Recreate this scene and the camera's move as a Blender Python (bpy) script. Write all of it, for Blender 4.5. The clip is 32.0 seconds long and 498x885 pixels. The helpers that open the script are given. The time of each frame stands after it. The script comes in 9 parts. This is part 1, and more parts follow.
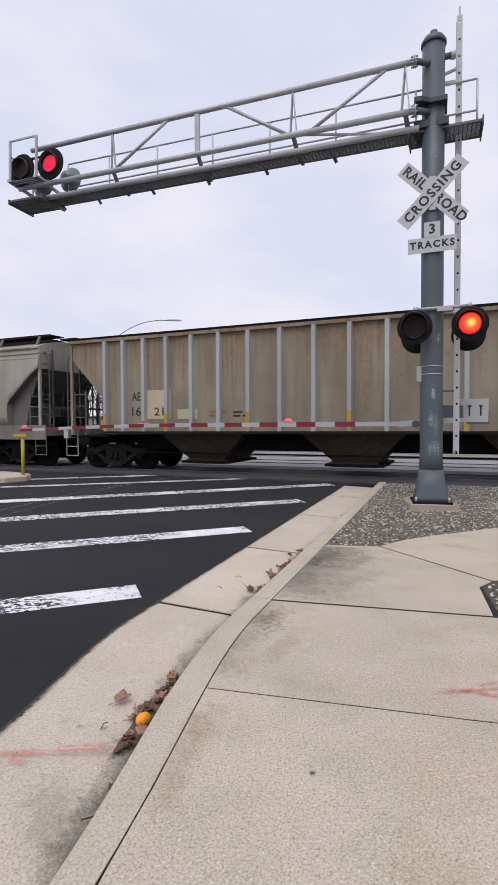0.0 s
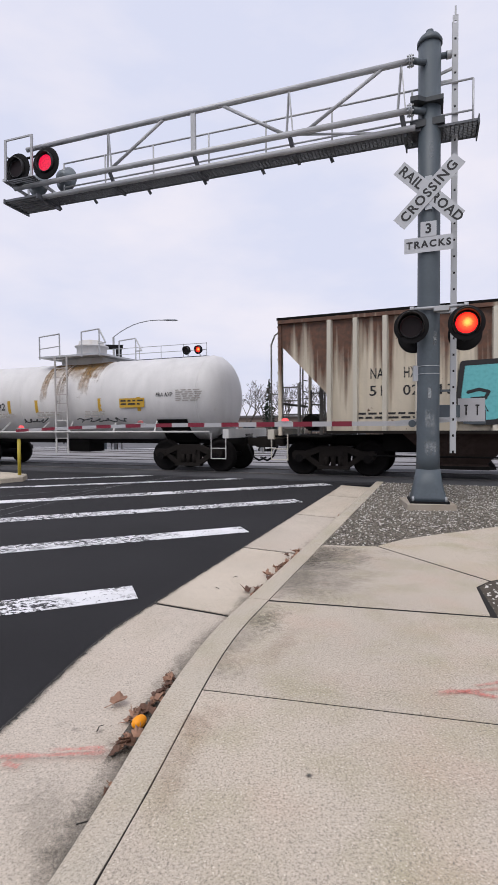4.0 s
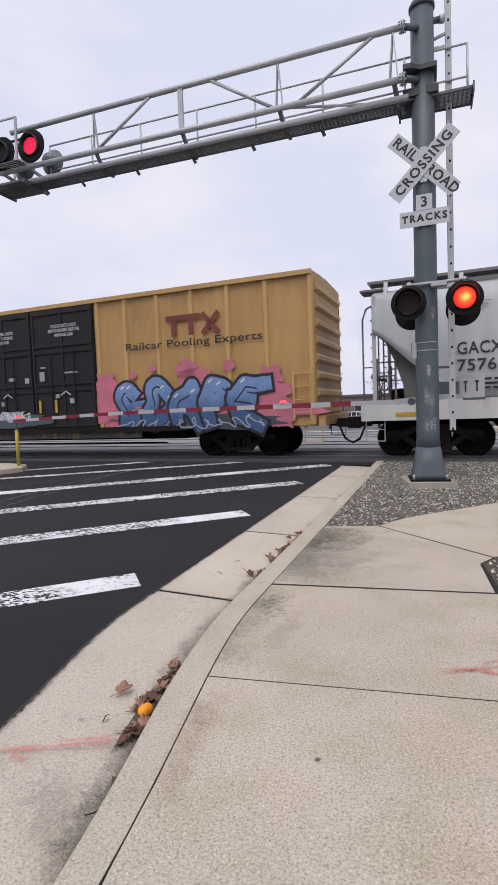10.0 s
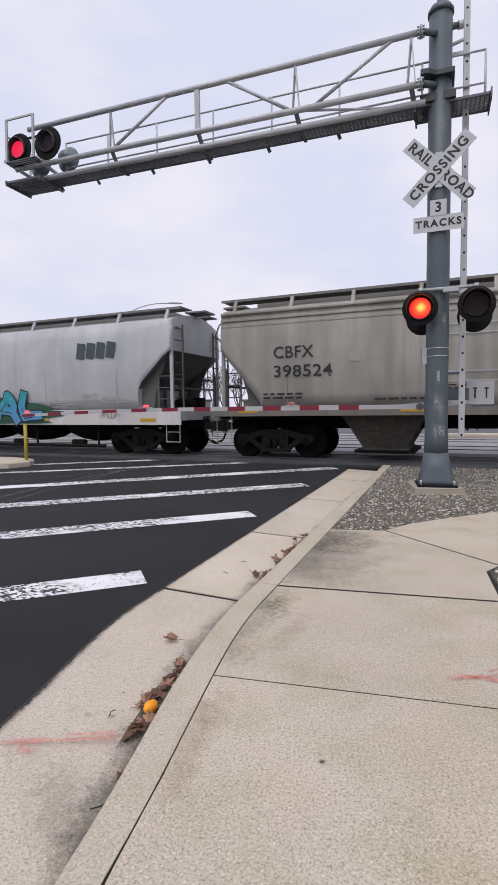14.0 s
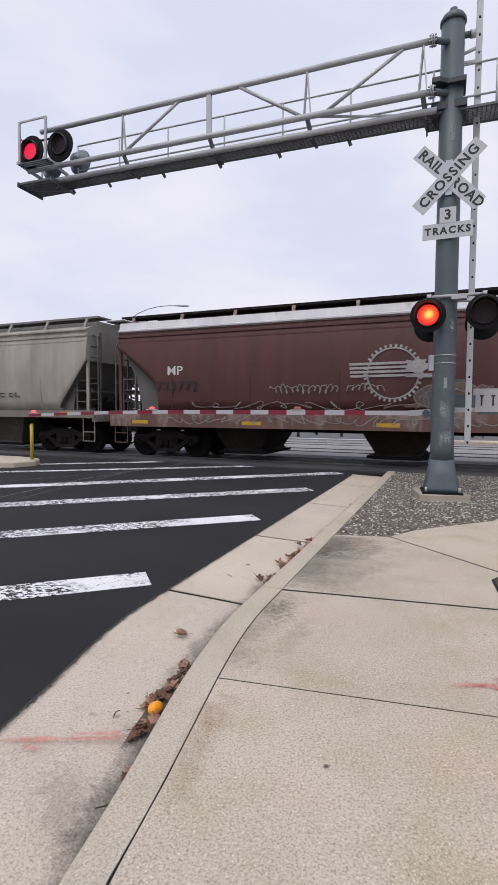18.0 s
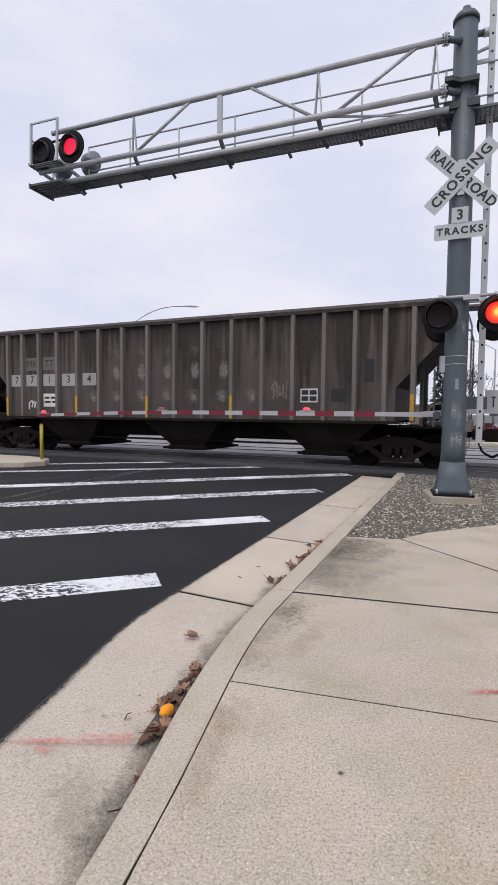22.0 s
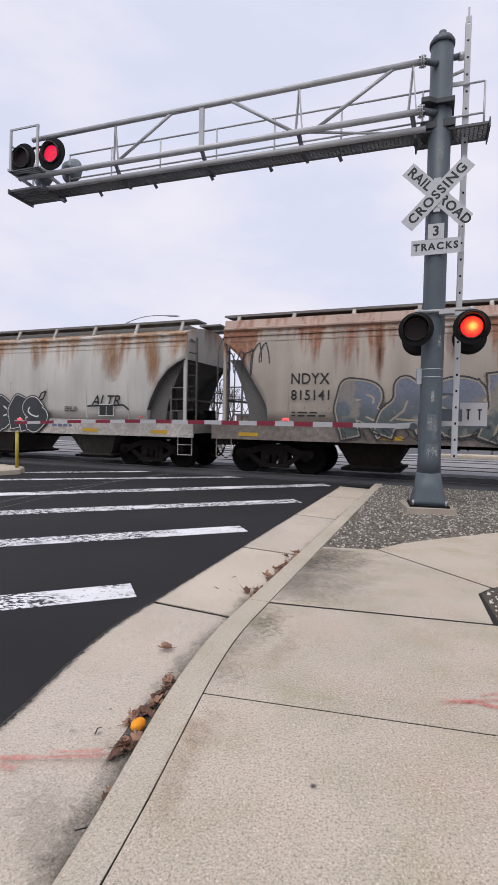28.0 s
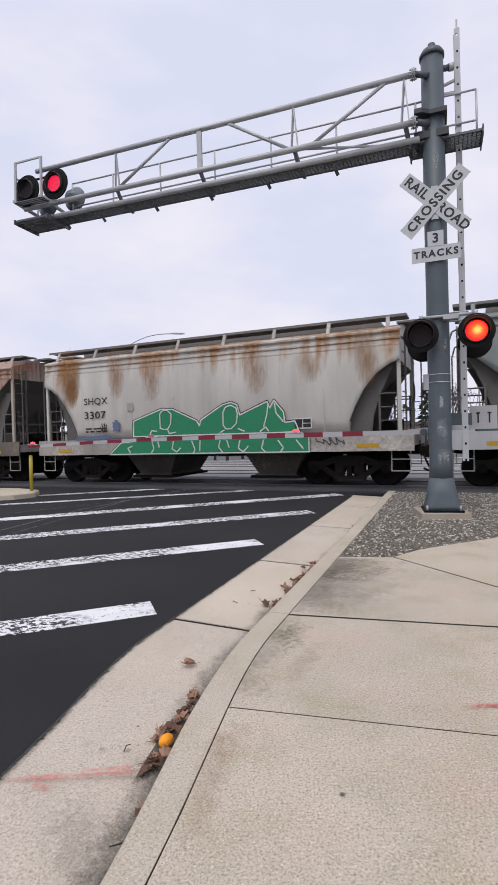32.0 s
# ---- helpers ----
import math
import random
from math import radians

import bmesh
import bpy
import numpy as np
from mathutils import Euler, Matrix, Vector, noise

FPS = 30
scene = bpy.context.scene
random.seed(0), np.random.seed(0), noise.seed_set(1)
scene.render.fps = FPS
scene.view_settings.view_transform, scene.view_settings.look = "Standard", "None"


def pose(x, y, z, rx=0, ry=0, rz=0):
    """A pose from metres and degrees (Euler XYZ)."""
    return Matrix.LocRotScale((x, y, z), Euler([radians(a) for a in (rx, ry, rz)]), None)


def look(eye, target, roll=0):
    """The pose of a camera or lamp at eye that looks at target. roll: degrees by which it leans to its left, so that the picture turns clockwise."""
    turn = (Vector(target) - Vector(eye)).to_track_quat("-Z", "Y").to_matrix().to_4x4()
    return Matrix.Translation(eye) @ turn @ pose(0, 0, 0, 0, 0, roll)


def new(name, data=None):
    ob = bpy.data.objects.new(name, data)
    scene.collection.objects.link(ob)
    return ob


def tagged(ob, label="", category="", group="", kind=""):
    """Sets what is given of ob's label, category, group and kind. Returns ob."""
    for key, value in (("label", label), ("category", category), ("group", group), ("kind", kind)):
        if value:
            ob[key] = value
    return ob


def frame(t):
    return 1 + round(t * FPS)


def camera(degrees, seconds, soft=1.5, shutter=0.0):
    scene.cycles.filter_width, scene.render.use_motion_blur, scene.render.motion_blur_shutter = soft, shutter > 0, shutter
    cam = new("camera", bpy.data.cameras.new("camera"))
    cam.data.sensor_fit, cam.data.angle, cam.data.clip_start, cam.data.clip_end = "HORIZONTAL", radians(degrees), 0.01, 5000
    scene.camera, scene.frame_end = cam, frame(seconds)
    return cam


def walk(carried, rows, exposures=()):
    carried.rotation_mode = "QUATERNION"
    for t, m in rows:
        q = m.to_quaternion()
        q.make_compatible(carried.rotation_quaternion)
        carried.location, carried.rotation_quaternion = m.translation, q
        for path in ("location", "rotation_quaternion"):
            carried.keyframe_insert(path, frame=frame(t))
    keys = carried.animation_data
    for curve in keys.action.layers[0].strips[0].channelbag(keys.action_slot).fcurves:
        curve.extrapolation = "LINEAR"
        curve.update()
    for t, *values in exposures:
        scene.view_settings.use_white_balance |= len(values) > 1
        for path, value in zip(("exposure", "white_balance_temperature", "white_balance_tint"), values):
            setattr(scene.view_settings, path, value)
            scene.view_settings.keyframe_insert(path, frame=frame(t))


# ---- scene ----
cam = camera(51.232, 32.0, shutter=0.12)
PATH = [
    (0, (0.131, -0.101, 1.307), (0.091, 1.897, 1.24), -0.3),
    (0.5, (0.126, -0.103, 1.311), (0.063, 1.894, 1.22), -0.7),
    (1, (0.124, -0.09, 1.305), (0.048, 1.905, 1.196), -1.0),
    (1.5, (0.129, -0.079, 1.301), (0.041, 1.915, 1.178), -1.3),
    (2, (0.127, -0.079, 1.306), (0.052, 1.916, 1.191), -0.8),
    (2.5, (0.13, -0.083, 1.306), (0.073, 1.912, 1.19), -0.7),
    (3, (0.132, -0.085, 1.307), (0.094, 1.912, 1.215), -0.6),
    (3.5, (0.138, -0.091, 1.313), (0.11, 1.908, 1.251), -0.4),
    (5.5, (0.131, -0.064, 1.306), (0.08, 1.932, 1.194), -0.5),
    (6, (0.138, -0.056, 1.304), (0.071, 1.94, 1.188), -0.5),
    (6.5, (0.137, -0.054, 1.303), (0.048, 1.94, 1.175), -0.5),
    (7, (0.125, -0.052, 1.3), (0.025, 1.939, 1.147), -0.2),
    (7.5, (0.126, -0.045, 1.294), (0.032, 1.947, 1.135), 0.3),
    (8, (0.132, -0.056, 1.31), (0.021, 1.936, 1.169), 0.2),
    (8.5, (0.135, -0.038, 1.305), (0.015, 1.954, 1.177), -0.3),
    (9, (0.139, -0.039, 1.309), (0.028, 1.954, 1.186), -1.0),
    (9.5, (0.142, -0.04, 1.309), (0.06, 1.955, 1.19), -1.7),
    (10, (0.141, -0.034, 1.31), (0.113, 1.962, 1.177), -2.2),
    (10.5, (0.139, -0.034, 1.314), (0.143, 1.962, 1.186), -2.9),
    (11, (0.129, -0.029, 1.313), (0.138, 1.967, 1.187), -2.8),
    (11.5, (0.133, -0.039, 1.315), (0.139, 1.957, 1.186), -2.6),
    (12, (0.131, -0.048, 1.323), (0.129, 1.948, 1.192), -2.2),
    (12.5, (0.125, -0.056, 1.325), (0.108, 1.94, 1.194), -1.9),
    (13, (0.122, -0.06, 1.326), (0.088, 1.935, 1.196), -1.5),
    (13.5, (0.117, -0.052, 1.321), (0.072, 1.943, 1.191), -1.0),
    (14, (0.113, -0.051, 1.319), (0.063, 1.944, 1.188), -0.7),
    (14.5, (0.107, -0.06, 1.32), (0.059, 1.935, 1.189), -0.3),
    (16.5, (0.103, -0.048, 1.317), (0.043, 1.947, 1.187), 0.3),
    (17, (0.093, -0.058, 1.319), (0.027, 1.937, 1.193), 0.4),
    (17.5, (0.093, -0.06, 1.32), (0.024, 1.935, 1.2), 0.4),
    (18, (0.091, -0.066, 1.323), (0.025, 1.929, 1.205), 0.3),
    (18.5, (0.088, -0.065, 1.323), (0.029, 1.931, 1.207), 0.1),
    (19, (0.09, -0.061, 1.326), (0.037, 1.935, 1.211), 0.1),
    (19.5, (0.076, -0.057, 1.325), (0.03, 1.939, 1.207), 0.4),
    (20, (0.079, -0.059, 1.323), (0.036, 1.937, 1.203), 0.7),
    (20.5, (0.075, -0.061, 1.32), (0.029, 1.934, 1.197), 0.9),
    (21, (0.077, -0.06, 1.318), (0.017, 1.935, 1.193), 1.0),
    (21.5, (0.072, -0.054, 1.32), (-0.006, 1.941, 1.198), 0.9),
    (22, (0.064, -0.048, 1.327), (-0.032, 1.947, 1.211), 0.5),
    (22.5, (0.082, -0.044, 1.319), (-0.025, 1.951, 1.22), -0.2),
    (23, (0.083, -0.052, 1.321), (-0.017, 1.944, 1.24), -0.7),
    (23.5, (0.08, -0.057, 1.323), (-0.005, 1.94, 1.265), -1.1),
    (24, (0.086, -0.067, 1.327), (0.013, 1.932, 1.286), -1.3),
    (24.5, (0.081, -0.068, 1.329), (0.009, 1.931, 1.297), -1.4),
    (26.5, (0.079, -0.064, 1.324), (-0.012, 1.933, 1.29), -0.9),
    (27, (0.083, -0.062, 1.326), (0.004, 1.936, 1.286), -0.3),
    (27.5, (0.072, -0.051, 1.326), (-0.005, 1.946, 1.271), 0.8),
    (28, (0.083, -0.041, 1.322), (0.064, 1.957, 1.246), 1.1),
    (28.5, (0.098, -0.034, 1.314), (0.088, 1.965, 1.242), 0.7),
    (29, (0.091, -0.045, 1.327), (0.042, 1.954, 1.278), 0.5),
    (29.5, (0.09, -0.048, 1.322), (0.017, 1.95, 1.29), 0.1),
    (30, (0.09, -0.067, 1.327), (0.006, 1.931, 1.305), -0.2),
    (30.5, (0.088, -0.077, 1.325), (0.008, 1.921, 1.307), -0.5),
    (31, (0.078, -0.089, 1.323), (0.01, 1.91, 1.306), -0.8),
    (31.5, (0.079, -0.092, 1.327), (0.022, 1.907, 1.307), -1.1),
    (32, (0.071, -0.098, 1.334), (0.013, 1.901, 1.308), -1.6),
]
walk(cam, [(t, look(eye, target, roll)) for t, eye, target, roll in PATH])

# ---- light: bright overcast ----
world = bpy.data.worlds.new("overcast_sky")
scene.world = world
world.use_nodes = True
wn, wl = world.node_tree.nodes, world.node_tree.links
wn.clear()
w_out = wn.new("ShaderNodeOutputWorld")
w_bg = wn.new("ShaderNodeBackground")
w_sky = wn.new("ShaderNodeTexSky")
w_sky.sky_type = "NISHITA"
w_sky.sun_disc = False
w_sky.sun_elevation, w_sky.sun_rotation = radians(52), radians(200)
w_sky.air_density, w_sky.dust_density, w_sky.ozone_density = 1.0, 6.0, 1.0
w_co = wn.new("ShaderNodeTexCoord")
w_map = wn.new("ShaderNodeMapping")
w_map.inputs["Scale"].default_value = (1.6, 1.6, 4.0)
w_noise = wn.new("ShaderNodeTexNoise")
w_noise.inputs["Scale"].default_value = 1.9
w_noise.inputs["Detail"].default_value = 5
w_ramp = wn.new("ShaderNodeValToRGB")
w_ramp.color_ramp.elements[0].position, w_ramp.color_ramp.elements[0].color = 0.36, (0.745, 0.775, 0.95, 1)
w_ramp.color_ramp.elements[1].position, w_ramp.color_ramp.elements[1].color = 0.63, (0.905, 0.880, 0.980, 1)
w_scale = wn.new("ShaderNodeMix")
w_scale.data_type, w_scale.blend_type = "RGBA", "MULTIPLY"
w_scale.inputs["Factor"].default_value = 1.0
w_scale.inputs["B"].default_value = (0.10, 0.10, 0.10, 1)
w_mix = wn.new("ShaderNodeMix")
w_mix.data_type = "RGBA"
w_mix.inputs["Factor"].default_value = 0.93
wl.new(w_co.outputs["Generated"], w_map.inputs["Vector"])
wl.new(w_map.outputs["Vector"], w_noise.inputs["Vector"])
wl.new(w_noise.outputs["Fac"], w_ramp.inputs["Fac"])
wl.new(w_sky.outputs["Color"], w_scale.inputs["A"])
wl.new(w_scale.outputs["Result"], w_mix.inputs["A"])
wl.new(w_ramp.outputs["Color"], w_mix.inputs["B"])
wl.new(w_mix.outputs["Result"], w_bg.inputs["Color"])
wl.new(w_bg.outputs["Background"], w_out.inputs["Surface"])
w_bg.inputs["Strength"].default_value = 1.0
sun = new("sun", bpy.data.lights.new("sun", "SUN"))
sun.data.energy, sun.data.angle, sun.data.color = 1.5, radians(40), (1.0, 0.97, 0.93)
sun.matrix_world = look((0, 0, 30), (0.37 * 17, 0.9 * 17, 30 - 27), 0)
scene.view_settings.exposure = 0.0

# ---- materials ----


def nodes_of(name):
    m = bpy.data.materials.new(name)
    m.use_nodes = True
    return m, m.node_tree.nodes, m.node_tree.links, m.node_tree.nodes["Principled BSDF"]


def grain(n, l, scale, detail=4.0, stretch=None, vector=None):
    """A noise value over object space."""
    tex = n.new("ShaderNodeTexNoise")
    tex.inputs["Scale"].default_value, tex.inputs["Detail"].default_value = scale, detail
    if vector is None:
        co = n.new("ShaderNodeTexCoord")
        vector = co.outputs["Object"]
    if stretch:
        mp = n.new("ShaderNodeMapping")
        mp.inputs["Scale"].default_value = stretch
        l.new(vector, mp.inputs["Vector"])
        vector = mp.outputs["Vector"]
    l.new(vector, tex.inputs["Vector"])
    return tex.outputs["Fac"]


def ramp(n, l, value, a, b):
    r = n.new("ShaderNodeMapRange")
    r.inputs["From Min"].default_value, r.inputs["From Max"].default_value = a, b
    l.new(value, r.inputs["Value"])
    return r.outputs["Result"]


def blend(n, l, fac, a, b, kind="MIX"):
    m = n.new("ShaderNodeMix")
    m.data_type, m.blend_type = "RGBA", kind
    for socket, v in (("Factor", fac), ("A", a), ("B", b)):
        if isinstance(v, (int, float)):
            m.inputs[socket].default_value = v
        elif isinstance(v, tuple):
            m.inputs[socket].default_value = (*v, 1)
        else:
            l.new(v, m.inputs[socket])
    return m.outputs["Result"]


def times(n, l, a, b):
    m = n.new("ShaderNodeMath")
    m.operation = "MULTIPLY"
    for k, v in enumerate((a, b)):
        if isinstance(v, (int, float)):
            m.inputs[k].default_value = v
        else:
            l.new(v, m.inputs[k])
    return m.outputs["Value"]


def bumped(n, l, bsdf, value, strength, distance=0.01):
    b = n.new("ShaderNodeBump")
    b.inputs["Strength"].default_value, b.inputs["Distance"].default_value = strength, distance
    l.new(value, b.inputs["Height"])
    l.new(b.outputs["Normal"], bsdf.inputs["Normal"])


def shade(c, k):
    return tuple(min(1.0, v * k) for v in c)


def plain(name, color, rough=0.6, metal=0.0, big=1.2, fine=40.0, vary=0.16, bump=0.15, sheen=0.5):
    """A worn surface: large soft variation, fine grain, slight relief."""
    m, n, l, b = nodes_of(name)
    c = blend(n, l, ramp(n, l, grain(n, l, big, 5), 0.3, 0.7), shade(color, 1 - vary), shade(color, 1 + vary))
    c = blend(n, l, ramp(n, l, grain(n, l, fine, 3), 0.25, 0.75), shade(color, 1 - vary * 0.7), c)
    l.new(c, b.inputs["Base Color"])
    b.inputs["Roughness"].default_value, b.inputs["Metallic"].default_value = rough, metal
    b.inputs["Specular IOR Level"].default_value = sheen
    if bump:
        bumped(n, l, b, grain(n, l, fine, 3), bump, 0.004)
    return m


def glowing(name, color, strength, coarse=60.0):
    m, n, l, b = nodes_of(name)
    l.new(blend(n, l, ramp(n, l, grain(n, l, coarse, 2), 0.35, 0.65), shade(color, 0.6), color), b.inputs["Emission Color"])
    b.inputs["Base Color"].default_value = (*shade(color, 0.15), 1)
    b.inputs["Emission Strength"].default_value = strength
    return m


def car_paint(name, paint, rust=(0.10, 0.035, 0.015), amount=0.3, low=3.0, high=4.1, dirt=0.35, rough=0.55, streak=2.2, wide=1.5, soft=0.09):
    """Weathered rail car paint: road dust in patches, rust that runs down from the eave in streaks."""
    m, n, l, b = nodes_of(name)
    co = n.new("ShaderNodeTexCoord")
    sep = n.new("ShaderNodeSeparateXYZ")
    l.new(co.outputs["Object"], sep.inputs["Vector"])
    patch = ramp(n, l, grain(n, l, 0.9, 6, (1, 1, 0.6)), 0.35, 0.7)
    c = blend(n, l, patch, shade(paint, 1.06), shade(paint, 1 - dirt * 0.6))
    runs = ramp(n, l, grain(n, l, streak, 6, (1.6, 1.6, 0.12)), 0.42, 0.72)
    c = blend(n, l, times(n, l, runs, dirt), c, shade(paint, 0.55))
    c = blend(n, l, times(n, l, ramp(n, l, grain(n, l, 30.0, 4), 0.35, 0.75), 0.25), c, shade(paint, 0.7))
    broad = grain(n, l, 1.0, 6, (wide, wide, 0.22))
    thin = grain(n, l, 1.0, 7, (wide * 5.5, wide * 5.5, 0.30))
    both = n.new("ShaderNodeMath")
    both.operation = "ADD"
    l.new(times(n, l, broad, 0.58), both.inputs[0])
    l.new(times(n, l, thin, 0.42), both.inputs[1])
    sunk = n.new("ShaderNodeMath")
    sunk.operation = "ADD"
    l.new(both.outputs["Value"], sunk.inputs[0])
    fall = 0.25 / (high - low)
    drop = n.new("ShaderNodeMapRange")
    drop.clamp = False
    for socket, v in (("From Min", 0.0), ("From Max", high), ("To Min", -fall * high), ("To Max", 0.0)):
        drop.inputs[socket].default_value = v
    l.new(sep.outputs["Z"], drop.inputs["Value"])
    l.new(drop.outputs["Result"], sunk.inputs[1])
    edge = 0.53 - 0.15 * amount - 0.75 * (soft - 0.09)
    rusty = times(n, l, ramp(n, l, sunk.outputs["Value"], edge, edge + soft), min(0.95, amount * 1.7))
    tone = blend(n, l, ramp(n, l, grain(n, l, 9.0, 5), 0.3, 0.7), shade(rust, 0.6), shade(rust, 1.5))
    c = blend(n, l, rusty, c, tone)
    chips = ramp(n, l, grain(n, l, 5.0, 8), 0.70, 0.74)
    c = blend(n, l, times(n, l, chips, amount), c, rust)
    l.new(c, b.inputs["Base Color"])
    b.inputs["Roughness"].default_value = rough
    bumped(n, l, b, grain(n, l, 1.6, 3, (1, 1, 1.5)), 0.25, 0.03)
    return m


def concrete(name, color, speck=0.5, stain=0.35, olive=(0.70, 0.71, 0.56), rosy=(1.0, 0.87, 0.79)):
    """Exposed-aggregate concrete: blotchy stains, pits, and stones of many tones and two sizes in a sandy matrix."""
    m, n, l, b = nodes_of(name)
    info = n.new("ShaderNodeObjectInfo")
    co = n.new("ShaderNodeTexCoord")
    c = blend(n, l, ramp(n, l, grain(n, l, 0.8, 7), 0.32, 0.68), shade(color, 0.92), shade(color, 1.09))
    green = tuple(a * k for a, k in zip(color, olive))
    c = blend(n, l, times(n, l, ramp(n, l, grain(n, l, 2.3, 9), 0.46, 0.68), stain), c, green)
    pink = tuple(a * k for a, k in zip(color, rosy))
    c = blend(n, l, times(n, l, ramp(n, l, grain(n, l, 1.7, 8, (1, 1, 3)), 0.50, 0.70), stain * 0.8), c, pink)
    fine = grain(n, l, 105.0, 9)
    c = blend(n, l, times(n, l, ramp(n, l, fine, 0.47, 0.34), speck * 0.68), c, shade(color, 0.40))
    c = blend(n, l, times(n, l, ramp(n, l, fine, 0.54, 0.68), speck * 0.6), c, shade(color, 1.40))
    height = fine
    for size, low, amount in ((190.0, 0.43, 0.62), (110.0, 0.64, 0.52)):
        v = n.new("ShaderNodeTexVoronoi")
        v.inputs["Scale"].default_value = size
        l.new(co.outputs["Object"], v.inputs["Vector"])
        sep = n.new("ShaderNodeSeparateColor")
        l.new(v.outputs["Color"], sep.inputs["Color"])
        wobble = n.new("ShaderNodeMath")
        wobble.operation = "ADD"
        l.new(v.outputs["Distance"], wobble.inputs[0])
        l.new(times(n, l, grain(n, l, size * 1.6, 3), 1.1), wobble.inputs[1])
        stone = ramp(n, l, wobble.outputs["Value"], 1.02, 0.82)
        shown = ramp(n, l, sep.outputs["Green"], low, low + 0.06)
        tone = blend(n, l, sep.outputs["Blue"], shade(color, 0.52), shade(color, 1.30))
        c = blend(n, l, times(n, l, times(n, l, stone, shown), speck * amount), c, tone)
        dark = ramp(n, l, sep.outputs["Red"], 0.86, 0.88)
        c = blend(n, l, times(n, l, times(n, l, stone, dark), speck * amount), c, (0.16, 0.15, 0.125))
        if size > 150:
            height = wobble.outputs["Value"]
    pale = ramp(n, l, sep.outputs["Red"], 0.07, 0.05)
    c = blend(n, l, times(n, l, times(n, l, stone, pale), speck * 0.8), c, (0.66, 0.61, 0.52))
    tint = blend(n, l, info.outputs["Random"], (0.95, 0.95, 0.96), (1.04, 1.035, 1.01))
    l.new(blend(n, l, 1.0, c, tint, "MULTIPLY"), b.inputs["Base Color"])
    b.inputs["Roughness"].default_value = 0.92
    b.inputs["Specular IOR Level"].default_value = 0.3
    bumped(n, l, b, height, 0.10 * speck, -0.003)
    return m


def soiled(name, color, density=0.8, grainy=16.0, rough=0.95, edge=(1.02, 1.75), stretch=None):
    """A thin film of dirt or spray: dense where its fade is high, breaking up in grains towards its rim."""
    m, n, l, b = nodes_of(name)
    uv = n.new("ShaderNodeUVMap")
    sep = n.new("ShaderNodeSeparateXYZ")
    l.new(uv.outputs["UV"], sep.inputs["Vector"])
    add = n.new("ShaderNodeMath")
    add.operation = "ADD"
    l.new(sep.outputs["X"], add.inputs[0])
    both = n.new("ShaderNodeMath")
    both.operation = "ADD"
    l.new(times(n, l, grain(n, l, grainy, 9, stretch), 0.9), both.inputs[0])
    l.new(times(n, l, grain(n, l, grainy * 0.16, 5, stretch), 0.9), both.inputs[1])
    l.new(both.outputs["Value"], add.inputs[1])
    l.new(times(n, l, ramp(n, l, add.outputs["Value"], *edge), density), b.inputs["Alpha"])
    l.new(blend(n, l, ramp(n, l, grain(n, l, 70.0, 5), 0.35, 0.65), shade(color, 0.6), shade(color, 1.3)), b.inputs["Base Color"])
    b.inputs["Roughness"].default_value = rough
    return m


def tarmac(name, color, speck=0.25, shine=0.75, gloss=0.4):
    m, n, l, b = nodes_of(name)
    c = blend(n, l, ramp(n, l, grain(n, l, 0.5, 6), 0.3, 0.7), shade(color, 0.8), shade(color, 1.25))
    c = blend(n, l, times(n, l, ramp(n, l, grain(n, l, 150.0, 3), 0.5, 0.8), speck), c, shade(color, 2.6))
    l.new(c, b.inputs["Base Color"])
    b.inputs["Roughness"].default_value = shine
    b.inputs["Specular IOR Level"].default_value = gloss
    bumped(n, l, b, grain(n, l, 160.0, 3), 0.6, 0.004)
    return m


def worn_marking(name, color, under):
    """Road paint, rubbed off in flecks that follow the rough asphalt."""
    m, n, l, b = nodes_of(name)
    gone = ramp(n, l, grain(n, l, 30.0, 12, (0.7, 1.2, 1)), 0.50, 0.515)
    zone = ramp(n, l, grain(n, l, 1.7, 9, (0.6, 1, 1)), 0.40, 0.47)
    pits = ramp(n, l, grain(n, l, 46.0, 6), 0.635, 0.655)
    dirty = blend(n, l, ramp(n, l, grain(n, l, 2.5, 5), 0.3, 0.75), color, shade(color, 0.80))
    c = blend(n, l, times(n, l, pits, 0.8), dirty, under)
    l.new(blend(n, l, times(n, l, gone, zone), c, under), b.inputs["Base Color"])
    b.inputs["Roughness"].default_value = 0.7
    bumped(n, l, b, grain(n, l, 120.0, 3), 0.5, 0.003)
    return m


CONCRETE = concrete("aggregate_concrete", (0.468, 0.410, 0.342), 0.95, 0.75, (0.76, 0.78, 0.62), (1.04, 0.90, 0.86))
CONCRETE_KERB = concrete("kerb_concrete", (0.495, 0.440, 0.358), 0.80, 0.45)
CONCRETE_GUTTER = concrete("gutter_concrete", (0.540, 0.474, 0.398), 0.82, 0.45, (0.80, 0.80, 0.74), (0.98, 0.90, 0.88))
CONCRETE_FOOT = concrete("footing_concrete", (0.36, 0.318, 0.265), 0.3)
JOINT = plain("joint_dirt", (0.012, 0.010, 0.008), 0.95, bump=0.3)
SILT = soiled("washed_silt", (0.095, 0.089, 0.078), 0.85, 75.0, edge=(1.0, 2.1))
TAR_EDGE = soiled("ragged_asphalt_edge", (0.0125, 0.012, 0.0135), 1.0, 70.0, edge=(1.25, 1.36))
GRIME = soiled("pavement_grime", (0.13, 0.118, 0.095), 0.60, 26.0, edge=(0.95, 1.9))
TAN_STAIN = soiled("leaf_tannin_stain", (0.40, 0.27, 0.17), 0.24, 14.0)
